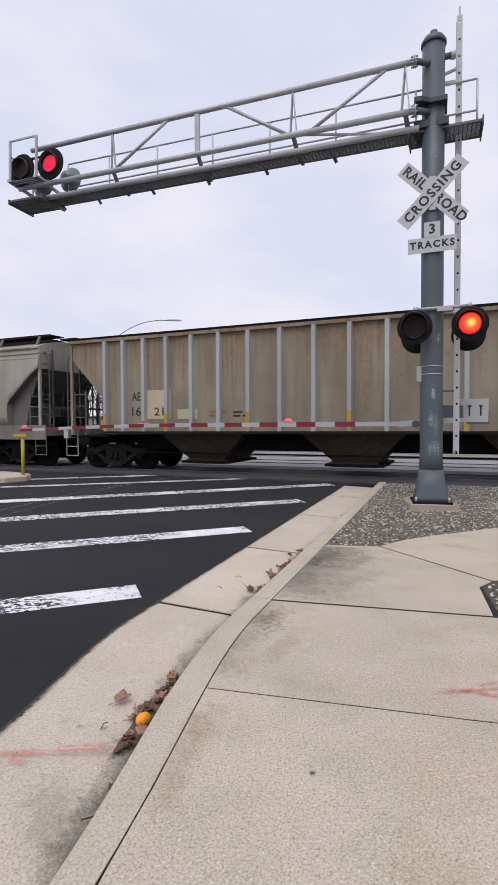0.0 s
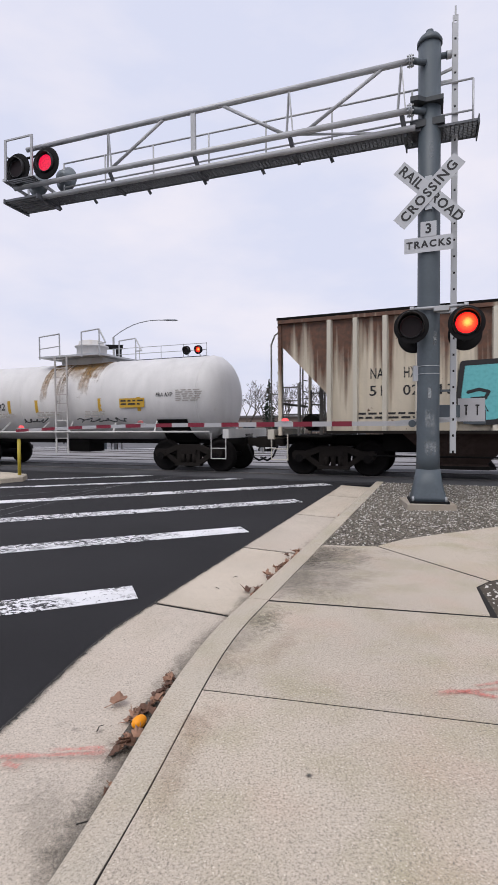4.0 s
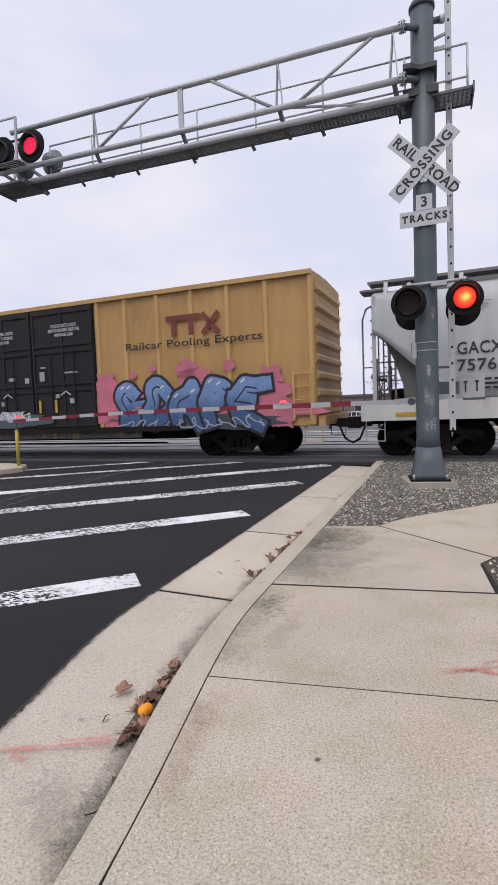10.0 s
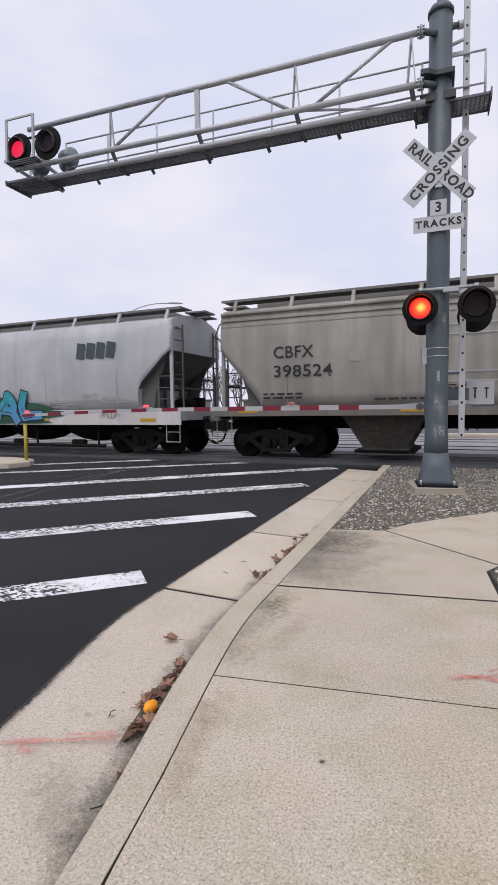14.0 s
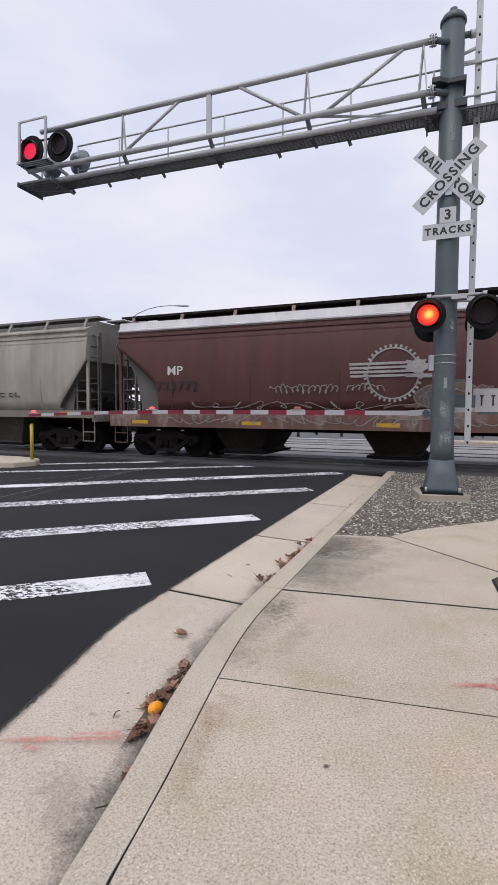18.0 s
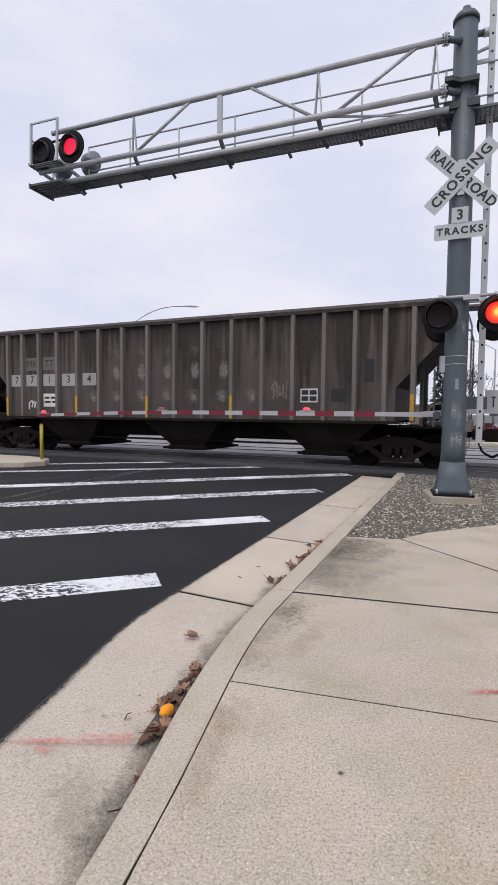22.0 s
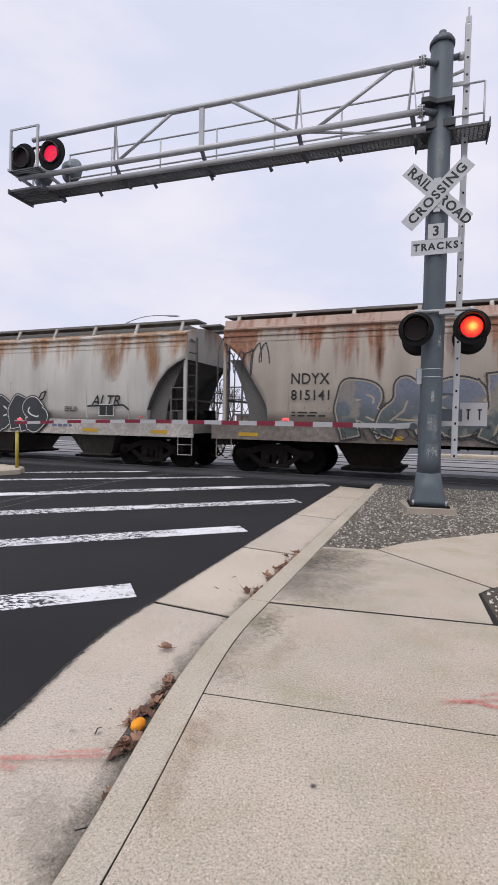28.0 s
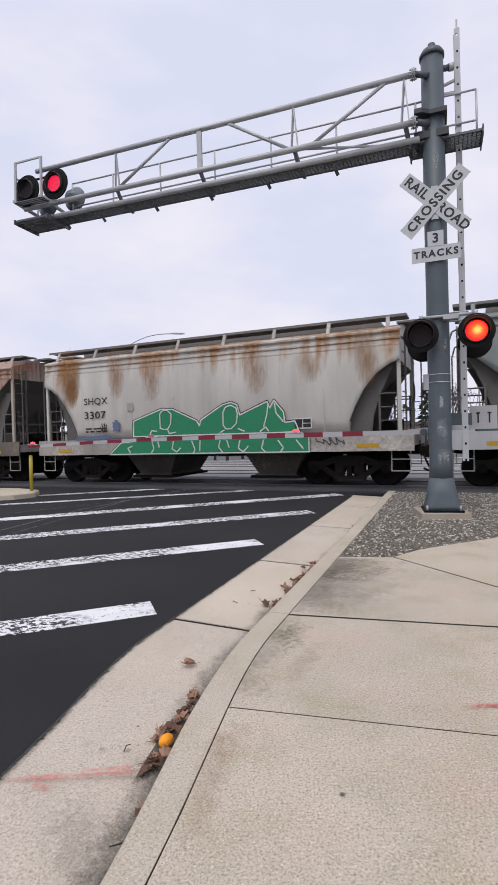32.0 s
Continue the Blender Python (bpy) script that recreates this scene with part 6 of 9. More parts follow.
bars(car, -h + 4.88, 1.72, 2, 0.4, 0.05, LOGO_RED, PANEL_Y)
bars(car, -h + 5.62, 1.70, 2, 0.4, 0.05, STENCIL, PANEL_Y)
plate(car, h - 3.75, h - 3.15, 1.45, 1.75, STENCIL, "consolidated_stencil", PANEL_Y)
for k in (0, 3, 6, 9, 12, 15):
    x = rib_x(h, k, 18)
    plate(car, x - 0.05, x + 0.05, 1.22, 1.72, REFLECT, "reflector", -1.612, "yellow reflective strip")

# white tank car
car, h = start_car("tank_car", 12.14, 23.47, "white tank car with dome platform, streaked with brown drips", "tank car")
tank = bmnew()
prof = [(0.27, 0.25), (0.29, 0.6), (0.34, 0.88), (0.43, 1.09), (0.56, 1.24), (0.72, 1.305)] + [(0.6 + (2 * h - 1.2) * k / 8, 1.305) for k in range(1, 8)] + [(2 * h - 0.6, 1.305), (2 * h - 0.42, 1.265), (2 * h - 0.22, 1.09), (2 * h - 0.10, 0.9), (2 * h - 0.03, 0.6), (2 * h, 0.25)]
part("tank", lathe(tank, prof, (-h, 0, 2.20), (h, 0, 2.20), 64), TANK_WHITE, car, "white cylindrical tank")
for x in (-h + 0.62, -1.6, 0.05, 1.7, h - 0.62):
    part("weld_ring", lathe(bmnew(), [(-0.02, 1.306), (-0.01, 1.314), (0.01, 1.314), (0.02, 1.306)], (x, 0, 2.20), (x + 1, 0, 2.20), 64), TANK_WHITE, car)
for s in (-1, 1):
    part("saddle", loft(bmnew(), [[(x, y, z) for y, z in ((-1.2, 1.55), (1.2, 1.55), (0.5, 0.85), (-0.5, 0.85))] for x in (s * (h - 1.5) - 0.5, s * (h - 1.5) + 0.5)]), CAR_BLACK, car)
    for y in (-1.5, 1.5):
        rr = bmnew()
        rod(rr, (s * (h - 0.1), y, 1.18), (s * 0.0, y, 1.18), 0.03, 8)
        part("side_rail", rr, SILL_WHITE, car, "white running rail")
        for x in (0.6, 2.3, h - 1.9):
            part("rail_stanchion", bar(bmnew(), (s * x, y, 1.16), (s * (x - 0.1), y * 0.78, 1.5), 0.04, 0.04), SILL_WHITE, car)
part("centre_sill", box(bmnew(), -h - 0.5, h + 0.5, -0.3, 0.3, 0.8, 1.1), CAR_BLACK, car)
part("underbelly", box(bmnew(), -0.4, 0.5, -0.4, 0.4, 0.5, 0.9), CAR_BLACK, car, "bottom outlet gear")
part("dome", lathe(bmnew(), [(-0.2, 0.52), (0, 0.50), (0.42, 0.50), (0.43, 0.56), (0.47, 0.56), (0.48, 0.44), (0.62, 0.42), (0.66, 0.30), (0.68, 0.1)], (0.35, 0, 3.62), (0.35, 0, 5), 32), TANK_WHITE, car, "manway dome")
part("platform_support", box(bmnew(), -0.6, 1.1, -0.4, 0.4, 3.35, 3.645), TANK_WHITE, car)
part("platform", box(bmnew(), -1.05, 1.45, -1.0, 1.0, 3.64, 3.7), GALV, car, "dome platform")
for y in (-1.0, 1.0):
    for x0, x1, z1 in ((-1.0, -0.15, 4.35), (0.75, 1.45, 4.40)):
        rails = bmnew()
        rod(rails, (x0, y, 3.6), (x0, y, z1), 0.024, 6)
        rod(rails, (x1, y, 3.6), (x1, y, z1 + 0.05), 0.024, 6)
        rod(rails, (x0, y, z1), (x1, y, z1 + 0.05), 0.024, 6)
        if x0 > 0:
            rod(rails, (1.45, y, 4.45), (1.70, y, 4.0), 0.024, 6)
            rod(rails, (1.70, y, 4.0), (1.45, y, 4.0), 0.024, 6)
        else:
            rod(rails, (x0, y, 3.95), (x1, y, 4.0), 0.018, 6)
        part("guard_rail", rails, GALV, car)
ladder(car, 0.03, 0.50, -1.42, 0.5, 3.6, 11, SILL_WHITE)
ladder(car, 0.03, 0.50, 1.42, 0.5, 3.6, 11, SILL_WHITE)
ends(car, h, 1.1, 0.5, SILL_WHITE)
for x in (-h + 0.5, -h + 3.50, -h + 4.70, -h + 7.26, -h + 8.70):
    tagp = bmnew()
    a0 = 0.36
    loft(tagp, [[(x + dx, -1.31 * math.cos(a), 2.20 + 1.31 * math.sin(a)), (x + dx + 0.12, -1.31 * math.cos(a), 2.20 + 1.31 * math.sin(a)), (x + dx + 0.12, -1.316 * math.cos(a), 2.20 + 1.316 * math.sin(a)), (x + dx, -1.316 * math.cos(a), 2.20 + 1.316 * math.sin(a))] for dx, a in ((0, -0.3), (0, -0.15), (0, 0.02))])
    part("reflector", tagp, REFLECT, car, "yellow reflective strip")
plate(car, -h + 8.08, -h + 8.98, 1.92, 2.2, REFLECT, "placard", -1.318, "yellow warning placard")
bars(car, -h + 8.13, 2.10, 2, 0.75, 0.05, STENCIL, -1.324)
for k in range(4):
    strokes(car, [(-h + 1.86 + 0.20 * k, 1.93), (-h + 1.86 + 0.20 * k, 2.17)], 0.15, STENCIL, -1.318, "owner_mark", "dark owner's mark")
stencil(car, "7792", -h + 2.67, -h + 3.41, 1.91, 2.16, y=-1.321)
stencil(car, "FRA AXP", -h + 9.39, -h + 9.95, 2.22, 2.34, y=-1.318)
bars(car, -h + 1.82, 1.76, 2, 1.9, 0.045, PATCH_GREY, -1.29)
bars(car, -h + 4.8, 1.80, 3, 0.9, 0.04, PATCH_GREY, -1.29)
bars(car, -h + 6.75, 1.80, 3, 0.7, 0.04, PATCH_GREY, -1.29)
scrawl(car, -h + 4.2, 1.55, 1.0, 0.14, SPRAY_BLACK, -1.30, 21, 4, 0.04)
scrawl(car, -h + 6.5, 1.55, 1.9, 0.12, SPRAY_BLACK, -1.30, 22, 6, 0.035)
bars(car, -h + 10.05, 2.38, 6, 0.8, 0.03, PATCH_GREY, -1.318)
DRIP = soiled("brown_drips", (0.30, 0.18, 0.07), 0.85, 5.0, edge=(0.9, 1.6))
for x0, x1, a1, peak in ((-0.75, 1.55, 0.45, 1.1), (-0.75, -0.45, -0.1, 0.95), (-0.1, 0.25, -0.2, 0.9), (0.75, 1.2, 0.05, 1.0), (1.25, 1.55, 0.3, 0.7)):
    rows = []
    for k in range(9):
        a = 1.35 + (a1 - 1.35) * k / 8
        rows.append([(x0 + (x1 - x0) * q / 6, -1.311 * math.cos(a), 2.20 + 1.311 * math.sin(a)) for q in range(7)])
    part("drip_stain", film(rows, [[peak * (1 - k / 8) * (0.0 if q in (0, 6) else 0.75 + 0.25 * math.sin(q * 2.7)) for q in range(7)] for k in range(9)]), DRIP, car, "brown drips below the dome")
truck(car, -h + 1.1)
truck(car, h - 1.02)

# rust-streaked ribbed hopper with a teal graffito
car, h = ribbed_hopper(25.44, 42.19, "rust-streaked cream ribbed hopper car with teal graffiti", RUSTY_CREAM, CREAM_RIB, 18, eave=4.05, bay_paint=BAY_RUSTY)
for text, x0, x1, z0, z1 in (("NA", 2.39, 2.71, 2.48, 2.74), ("HX", 3.19, 3.49, 2.48, 2.74), ("51", 2.37, 2.69, 2.06, 2.31), ("02", 3.17, 3.54, 2.06, 2.31), ("13", 4.0, 4.34, 2.06, 2.30)):
    stencil(car, text, -h + x0, -h + x1, z0, z1, y=PANEL_Y)
bars(car, -h + 2.1, 1.6, 2, 2.0, 0.05, STENCIL, PANEL_Y)
g = [(4.48, 1.48), (4.44, 2.0), (4.52, 2.72), (5.33, 2.74), (5.6, 2.73), (6.18, 2.70), (6.55, 2.80), (6.95, 2.90), (7.37, 2.84), (7.62, 2.74), (8.16, 2.90), (8.40, 2.66), (8.65, 2.68), (8.95, 2.85), (9.34, 2.88), (9.75, 2.78), (10.05, 2.50), (10.16, 2.1), (10.05, 1.7), (9.88, 1.46), (9.2, 1.42), (8.5, 1.45), (7.9, 1.43), (7.0, 1.40), (6.6, 1.45), (6.2, 1.42), (5.75, 1.40), (5.45, 1.55), (5.2, 1.42), (4.8, 1.40)]
peaks(car, [(-h + x, z) for x, z in g], TEAL, SPRAY_BLACK, SPRAY_BLACK, -1.620, 0.07, label="teal sprayed letters")
inner = [[(5.33, 2.74), (5.30, 2.2), (5.45, 1.55)], [(4.62, 2.08), (4.85, 2.14), (5.05, 2.08), (4.98, 1.94), (4.70, 1.93)], [(5.62, 2.70), (5.60, 2.25), (5.72, 1.85)], [(6.0, 2.68), (5.93, 2.25), (6.02, 1.9)],
         [(6.55, 2.78), (6.45, 2.3), (6.48, 1.9), (6.62, 1.46)], [(6.75, 2.02), (7.05, 1.98), (7.45, 2.12), (7.72, 2.14)], [(7.62, 2.74), (7.78, 2.36), (7.70, 1.9), (7.9, 1.45)], [(8.40, 2.64), (8.25, 2.3), (8.30, 2.02), (8.62, 2.05)],
         [(8.35, 1.76), (8.70, 1.72)], [(8.65, 2.66), (8.87, 2.3), (8.75, 1.9), (8.85, 1.47)]]
for ln in inner:
    brushed(car, [(-h + x, z) for x, z in ln], 0.075, SPRAY_BLACK, -1.6275, "graffiti_line", "black sprayed line", 14)
blob(car, -h + 9.51, 2.15, 0.17, 0.19, SPRAY_BLACK, -1.628, 27, "graffiti_eye", 2)
blob(car, -h + 9.50, 2.14, 0.10, 0.12, RUSTY_CREAM, -1.632, 27, "graffiti_eye", 2)
scrawl(car, -h + 4.62, 1.68, 0.4, 0.3, SPRAY_BLACK, -1.627, 28, 4, 0.02)
strokes(car, [(-h + 7.18 + 0.36 * math.cos(k * 0.5), 2.96 + 0.08 * math.sin(k * 0.5)) for k in range(14)], 0.05, SPRAY_BLACK, -1.615, "graffiti_halo")
for x in (12.68, 13.46):
    plate(car, -h + x, -h + x + 0.44, 1.57, 1.90, STENCIL, "consolidated_stencil", PANEL_Y)
plate(car, h - 1.55, h - 1.15, 1.55, 1.80, PATCH, "paint_patch", PANEL_Y)

# ochre box car
car, h = start_car("box_car", 44.01, 62.51, "ochre yellow box car with black double doors and graffiti", "box car")
part("body", loft(bmnew(), [[(x, y, z) for y, z in ((-1.5, 0.86), (1.5, 0.86), (1.5, 4.78), (0.8, 4.82), (0, 4.84), (-0.8, 4.82), (-1.5, 4.78))] for x in (-h, h)]), BOX_YELLOW, car)
d0, d1 = -h + 6.86, -h + 11.74
for side in (-1, 1):
    y = side * 1.5
    lip = bmnew()
    box(lip, -h, h, min(y, y + side * 0.10), max(y, y + side * 0.10), 4.68, 4.80)
    part("top_chord", lip, BOX_RIB, car)
    for x in [-h + 0.06] + [-h + 1.02 * k for k in range(1, 7)] + [d0 - 0.12, d1 + 0.12] + [d1 + 1.1 * k for k in range(1, 6)] + [h - 0.06]:
        rb = bmnew()
        loft(rb, [[(x - 0.09, y, z), (x + 0.09, y, z), (x + 0.05, y + side * 0.07, z), (x - 0.05, y + side * 0.07, z)] for z in (0.9, 4.7)])
        part("side_post", rb, BOX_RIB, car)
    part("side_sill", box(bmnew(), d0 - 1.5, d1 + 1.5, min(y, y + side * 0.06), max(y, y + side * 0.06), 0.62, 0.95), BOX_SILL, car)
    for k in range(2):
        a = d0 + (d1 - d0) * k / 2 + 0.02
        b = d0 + (d1 - d0) * (k + 1) / 2 - 0.02
        door = part("door", box(bmnew(), a, b, min(y + side * 0.0, y + side * 0.09), max(y, y + side * 0.09), 0.95, 4.66), DOOR_BLACK, car, "black sliding door")
        for z in (1.05, 2.15, 2.35, 3.35, 3.55, 4.55):
            part("door_rib", box(bmnew(), a + 0.03, b - 0.03, min(y + side * 0.09, y + side * 0.13), max(y + side * 0.09, y + side * 0.13), z - 0.05, z + 0.05), DOOR_BLACK, door)
        for x in (a + 0.06, (a + b) / 2, b - 0.06):
            part("door_post", box(bmnew(), x - 0.04, x + 0.04, min(y + side * 0.09, y + side * 0.125), max(y + side * 0.09, y + side * 0.125), 1.0, 4.6), DOOR_BLACK, door)
        for x in (a + 0.75, b - 0.75):
            rb = bmnew()
            rod(rb, (x, y + side * 0.15, 1.0), (x, y + side * 0.15, 3.3), 0.02, 6)
            part("lock_rod", rb, DOOR_BLACK, door)
    part("door_track", box(bmnew(), d0 - 0.5, d1 + 2.8, min(y, y + side * 0.16), max(y, y + side * 0.16), 0.80, 0.95), CAR_DIRT_SHADE, car)
for s in (-1, 1):
    for k in range(8):
        z = 1.25 + 0.45 * k
        part("end_corrugation", loft(bmnew(), [[(s * h, y, z - 0.13), (s * (h + 0.09), y, z - 0.05), (s * (h + 0.09), y, z + 0.05), (s * h, y, z + 0.13)] for y in (-1.38, 1.38)]), BOX_RIB, car)
ends(car, h, 0.95, 0.25, BOX_RIB)
for s in (-1, 1):
    ladder(car, s * (h - 0.1), s * (h - 0.55), -1.58, 1.0, 2.3, 4, BOX_RIB)
truck(car, -h + 2.25)
truck(car, h - 2.4)
part("underframe", box(bmnew(), -h + 4, h - 4, -1.1, 1.1, 0.55, 0.85), CAR_BLACK, car)
fy = -1.575
for paint, wide, deep, g in (
        (LOGO_RED, 0.17, 0.0, [(1.62, 4.13), (2.22, 3.78), (2.16, 3.69), (1.6, 3.38)]),
        (LOGO_RED, 0.17, 0.0, [(3.2, 4.09), (2.69, 3.82), (2.59, 3.69), (2.69, 3.55), (3.16, 3.33)]),
        (LOGO_BLUE, 0.2, 0.004, [(1.72, 4.33), (2.3, 3.95), (2.46, 3.74), (2.32, 3.53), (1.68, 3.17)]),
        (LOGO_BLUE, 0.18, 0.004, [(2.54, 4.03), (3.11, 4.32)]),
        (LOGO_BLUE, 0.18, 0.004, [(2.53, 3.4), (3.09, 3.07)]),
        (SPRAY_DUST, 0.03, 0.0, [(1.64, 4.21), (2.24, 3.87), (2.35, 3.74), (2.24, 3.6), (1.63, 3.27)]),
        (LOGO_BLUE, 0.07, 0.006, [(1.62, 4.28), (1.87, 4.38)]),
        (LOGO_BLUE, 0.07, 0.006, [(1.61, 3.2), (1.86, 3.05)]),
        (LOGO_BLUE, 0.07, 0.006, [(2.94, 4.4), (3.17, 4.25)]),
        (LOGO_BLUE, 0.07, 0.006, [(2.92, 3.02), (3.14, 3.14)]),
):
    brushed(car, [(-h + x, z) for x, z in g], wide, paint, fy - deep, "logo", "faded arrow stroke")
for text, x, z in (("next", -h + 1.06, 3.88), ("load", -h + 1.04, 3.66), ("any", -h + 3.68, 3.90), ("road", -h + 3.74, 3.68)):
    tag(car, text, x, z, 0.2, STENCIL, fy, 1.0, 0.006, 0.25)
stencil(car, "TB", -h + 0.71, -h + 1.17, 2.42, 2.63, y=fy, lean=0.2)
stencil(car, "OX", -h + 1.58, -h + 2.17, 2.42, 2.63, y=fy, lean=0.2)
for text, x0, x1 in (("66", 0.75, 1.16), ("16", 1.68, 2.0), ("30", 2.62, 3.06)):
    stencil(car, text, -h + x0, -h + x1, 1.98, 2.20, y=fy, lean=0.2)
scrawl(car, -h + 0.66, 2.92, 1.1, 0.4, SPRAY_BLACK, fy, 21, 5, 0.045)
plate(car, -h + 3.05, -h + 3.32, 2.46, 2.72, BOX_RIB, "placard", fy)
plate(car, -h + 4.05, -h + 5.0, 4.36, 4.58, BOX_YELLOW, "access_plate", fy - 0.01, "ochre riveted plate")
blob(car, -h + 4.0, 1.36, 2.7, 0.52, SPRAY_BOTTLE, fy, 7)
blob(car, -h + 0.95, 1.5, 0.5, 0.4, INK_SLATE, fy - 0.001, 6)
blob(car, -h + 6.7, 1.55, 0.9, 0.35, INK_SLATE, fy - 0.001, 8)
for g in (
        [(1.28, 1.63), (1.37, 2.29), (2.17, 2.35), (2.39, 2.12), (2.31, 1.71), (2.01, 1.61), (1.89, 1.64), (1.93, 1.95), (1.64, 1.85), (1.52, 1.63)],
        [(2.5, 1.64), (2.63, 2.18), (3.11, 2.27), (3.22, 2.1), (3.17, 1.64), (2.99, 1.61), (2.92, 1.84), (2.76, 1.77), (2.71, 1.62)],
        [(3.2, 1.58), (3.26, 2.24), (3.85, 2.32), (4.1, 2.15), (4.08, 1.76), (3.89, 1.6), (3.33, 1.56)],
        [(4.18, 1.57), (4.21, 2.18), (5.31, 2.19), (5.21, 2.07), (5.15, 1.57), (4.91, 1.55), (4.91, 1.82), (4.56, 1.82), (4.56, 1.55)],
        [(5.35, 1.55), (5.45, 1.94), (5.34, 2.07), (6.09, 2.16), (6.31, 1.99), (6.53, 1.95), (6.55, 1.62), (6.29, 1.53), (6.03, 1.75), (5.84, 1.81), (5.65, 1.69), (5.78, 1.53)],
):
    peaks(car, [(-h + x, z) for x, z in g], SPRAY_WHITE, SPRAY_BLACK, SPRAY_WHITE, fy - 0.012, 0.055, label="white sprayed letter")
for g in ([(1.7, 2.06), (2.01, 2.11), (2.03, 1.95), (1.7, 1.91)], [(3.59, 2.0), (3.78, 1.96), (3.76, 1.7), (3.56, 1.69)]):
    peaks(car, [(-h + x, z) for x, z in g], SPRAY_BLACK, SPRAY_BLACK, SPRAY_BLACK, fy - 0.02, 0.02, "graffiti_shape", "black sprayed gap")
for g in (
        [(1.3, 1.22), (1.22, 0.94), (1.27, 0.74)],
        [(1.88, 1.24), (2.02, 1.02), (1.94, 0.75)],
        [(2.25, 1.23), (2.13, 1.02), (2.25, 0.78)],
        [(2.76, 1.23), (2.88, 1.1), (3.11, 1.13)],
        [(3.11, 1.24), (3.22, 0.97), (3.56, 0.87), (3.93, 0.98), (4.11, 1.24)],
        [(3.33, 1.24), (3.48, 1.04), (3.78, 1.08)],
        [(4.32, 1.24), (4.32, 0.82)],
        [(4.57, 1.25), (4.57, 1.1), (4.76, 1.11), (4.76, 1.25)],
        [(4.98, 1.25), (5.09, 1.06), (5.29, 1.0)],
        [(5.42, 1.25), (5.46, 1.0), (5.62, 0.85)],
        [(5.55, 1.22), (5.6, 1.03)],
        [(5.81, 1.25), (5.86, 1.13), (5.75, 0.97)],
        [(6.17, 1.23), (6.27, 1.01)],
        [(6.51, 1.26), (6.61, 1.11), (6.92, 1.02), (7.16, 0.97)],
        [(6.61, 1.02), (6.91, 1.17)],
        [(1.17, 0.74), (2.48, 0.76)],
        [(3.85, 0.75), (5.39, 0.75), (6.92, 0.84)],
):
    strokes(car, [(-h + x, z) for x, z in g], 0.035, FADED_WHITE, fy - 0.020, "graffiti_line", "white sprayed line")
plate(car, -h + 0.63, -h + 1.28, 0.78, 1.06, REFLECT, "placard", fy - 0.04, "yellow placard")
plate(car, -h + 2.6, -h + 3.77, 0.64, 1.06, BOX_RIB, "patch_plate", fy - 0.042)
plate(car, -h + 5.99, -h + 6.48, 0.85, 1.07, BOX_RIB, "patch_plate", fy - 0.042)
bx = (d0 + d1) / 2
for rows_, x0, x1, z in ((("CLOSE THIS DOOR", "BEFORE CLOSING", "MAIN DOOR"), 7.6, 8.6, 4.06), (("CLOSE AND LOCK", "BOTH DOORS BEFORE", "MOVING CAR"), 10.05, 11.25, 4.12)):
    for k, text in enumerate(rows_):
        half = (x1 - x0) / 2 * len(text) / max(len(r) for r in rows_)
        stencil(car, text, -h + (x0 + x1) / 2 - half, -h + (x0 + x1) / 2 + half, z - 0.14 * k - 0.05, z - 0.14 * k + 0.05, STENCIL_WHITE, -1.637)
for x, z, w, t in ((8.3, 2.52, 0.26, 0.10), (8.98, 2.42, 0.17, 0.17), (9.6, 2.45, 0.2, 0.3), (9.65, 2.85, 0.2, 0.05), (7.9, 1.72, 0.14, 0.14), (7.15, 1.95, 0.6, 0.05), (10.6, 2.65, 0.5, 0.05), (10.75, 1.72, 0.16, 0.16), (10.2, 1.9, 0.15, 0.12)):
    plate(car, -h + x, -h + x + w, z, z + t, FADED_WHITE, "door_label", -1.637)
for x in (9.5, 10.15):
    plate(car, -h + x, -h + x + 0.09, 1.45, 1.85, REFLECT, "reflector", -1.637)
for x in (8.2, 10.6):
    strokes(car, [(-h + x - 0.2, 1.98), (-h + x, 2.10), (-h + x + 0.2, 1.98)], 0.05, FADED_WHITE, -1.637, "door_label")
blob(car, bx - 1.2, 1.22, 1.7, 0.2, INK_SLATE, -1.66, 9)
blob(car, bx - 0.9, 1.38, 0.5, 0.16, SPRAY_LILAC, -1.664, 10)
scrawl(car, bx - 1.6, 1.38, 1.5, 0.25, SPRAY_WHITE, -1.668, 23, 5, 0.03)
stencil(car, "Railcar Pooling Experts", d1 + 1.12, d1 + 5.40, 3.10, 3.38, y=fy)
strokes(car, [(d1 + 2.5, 3.95), (d1 + 3.6, 3.95)], 0.16, LOGO_MAROON, fy, "logo", "maroon owner's mark")
for x in (d1 + 2.75, d1 + 3.3):
    strokes(car, [(x, 3.92), (x, 3.45)], 0.16, LOGO_MAROON, fy, "logo")
strokes(car, [(d1 + 3.65, 3.45), (d1 + 4.15, 4.02)], 0.14, LOGO_MAROON, fy - 0.003, "logo")
strokes(car, [(d1 + 3.65, 4.02), (d1 + 4.15, 3.45)], 0.14, LOGO_MAROON, fy - 0.003, "logo")
blob(car, d1 + 0.55, 1.5, 0.65, 0.6, SPRAY_PINK, fy, 11)
blob(car, d1 + 3.6, 1.50, 2.9, 0.55, SPRAY_PINK, fy, 12)
blob(car, d1 + 3.3, 2.3, 0.5, 0.22, SPRAY_PINK, fy - 0.002, 14)
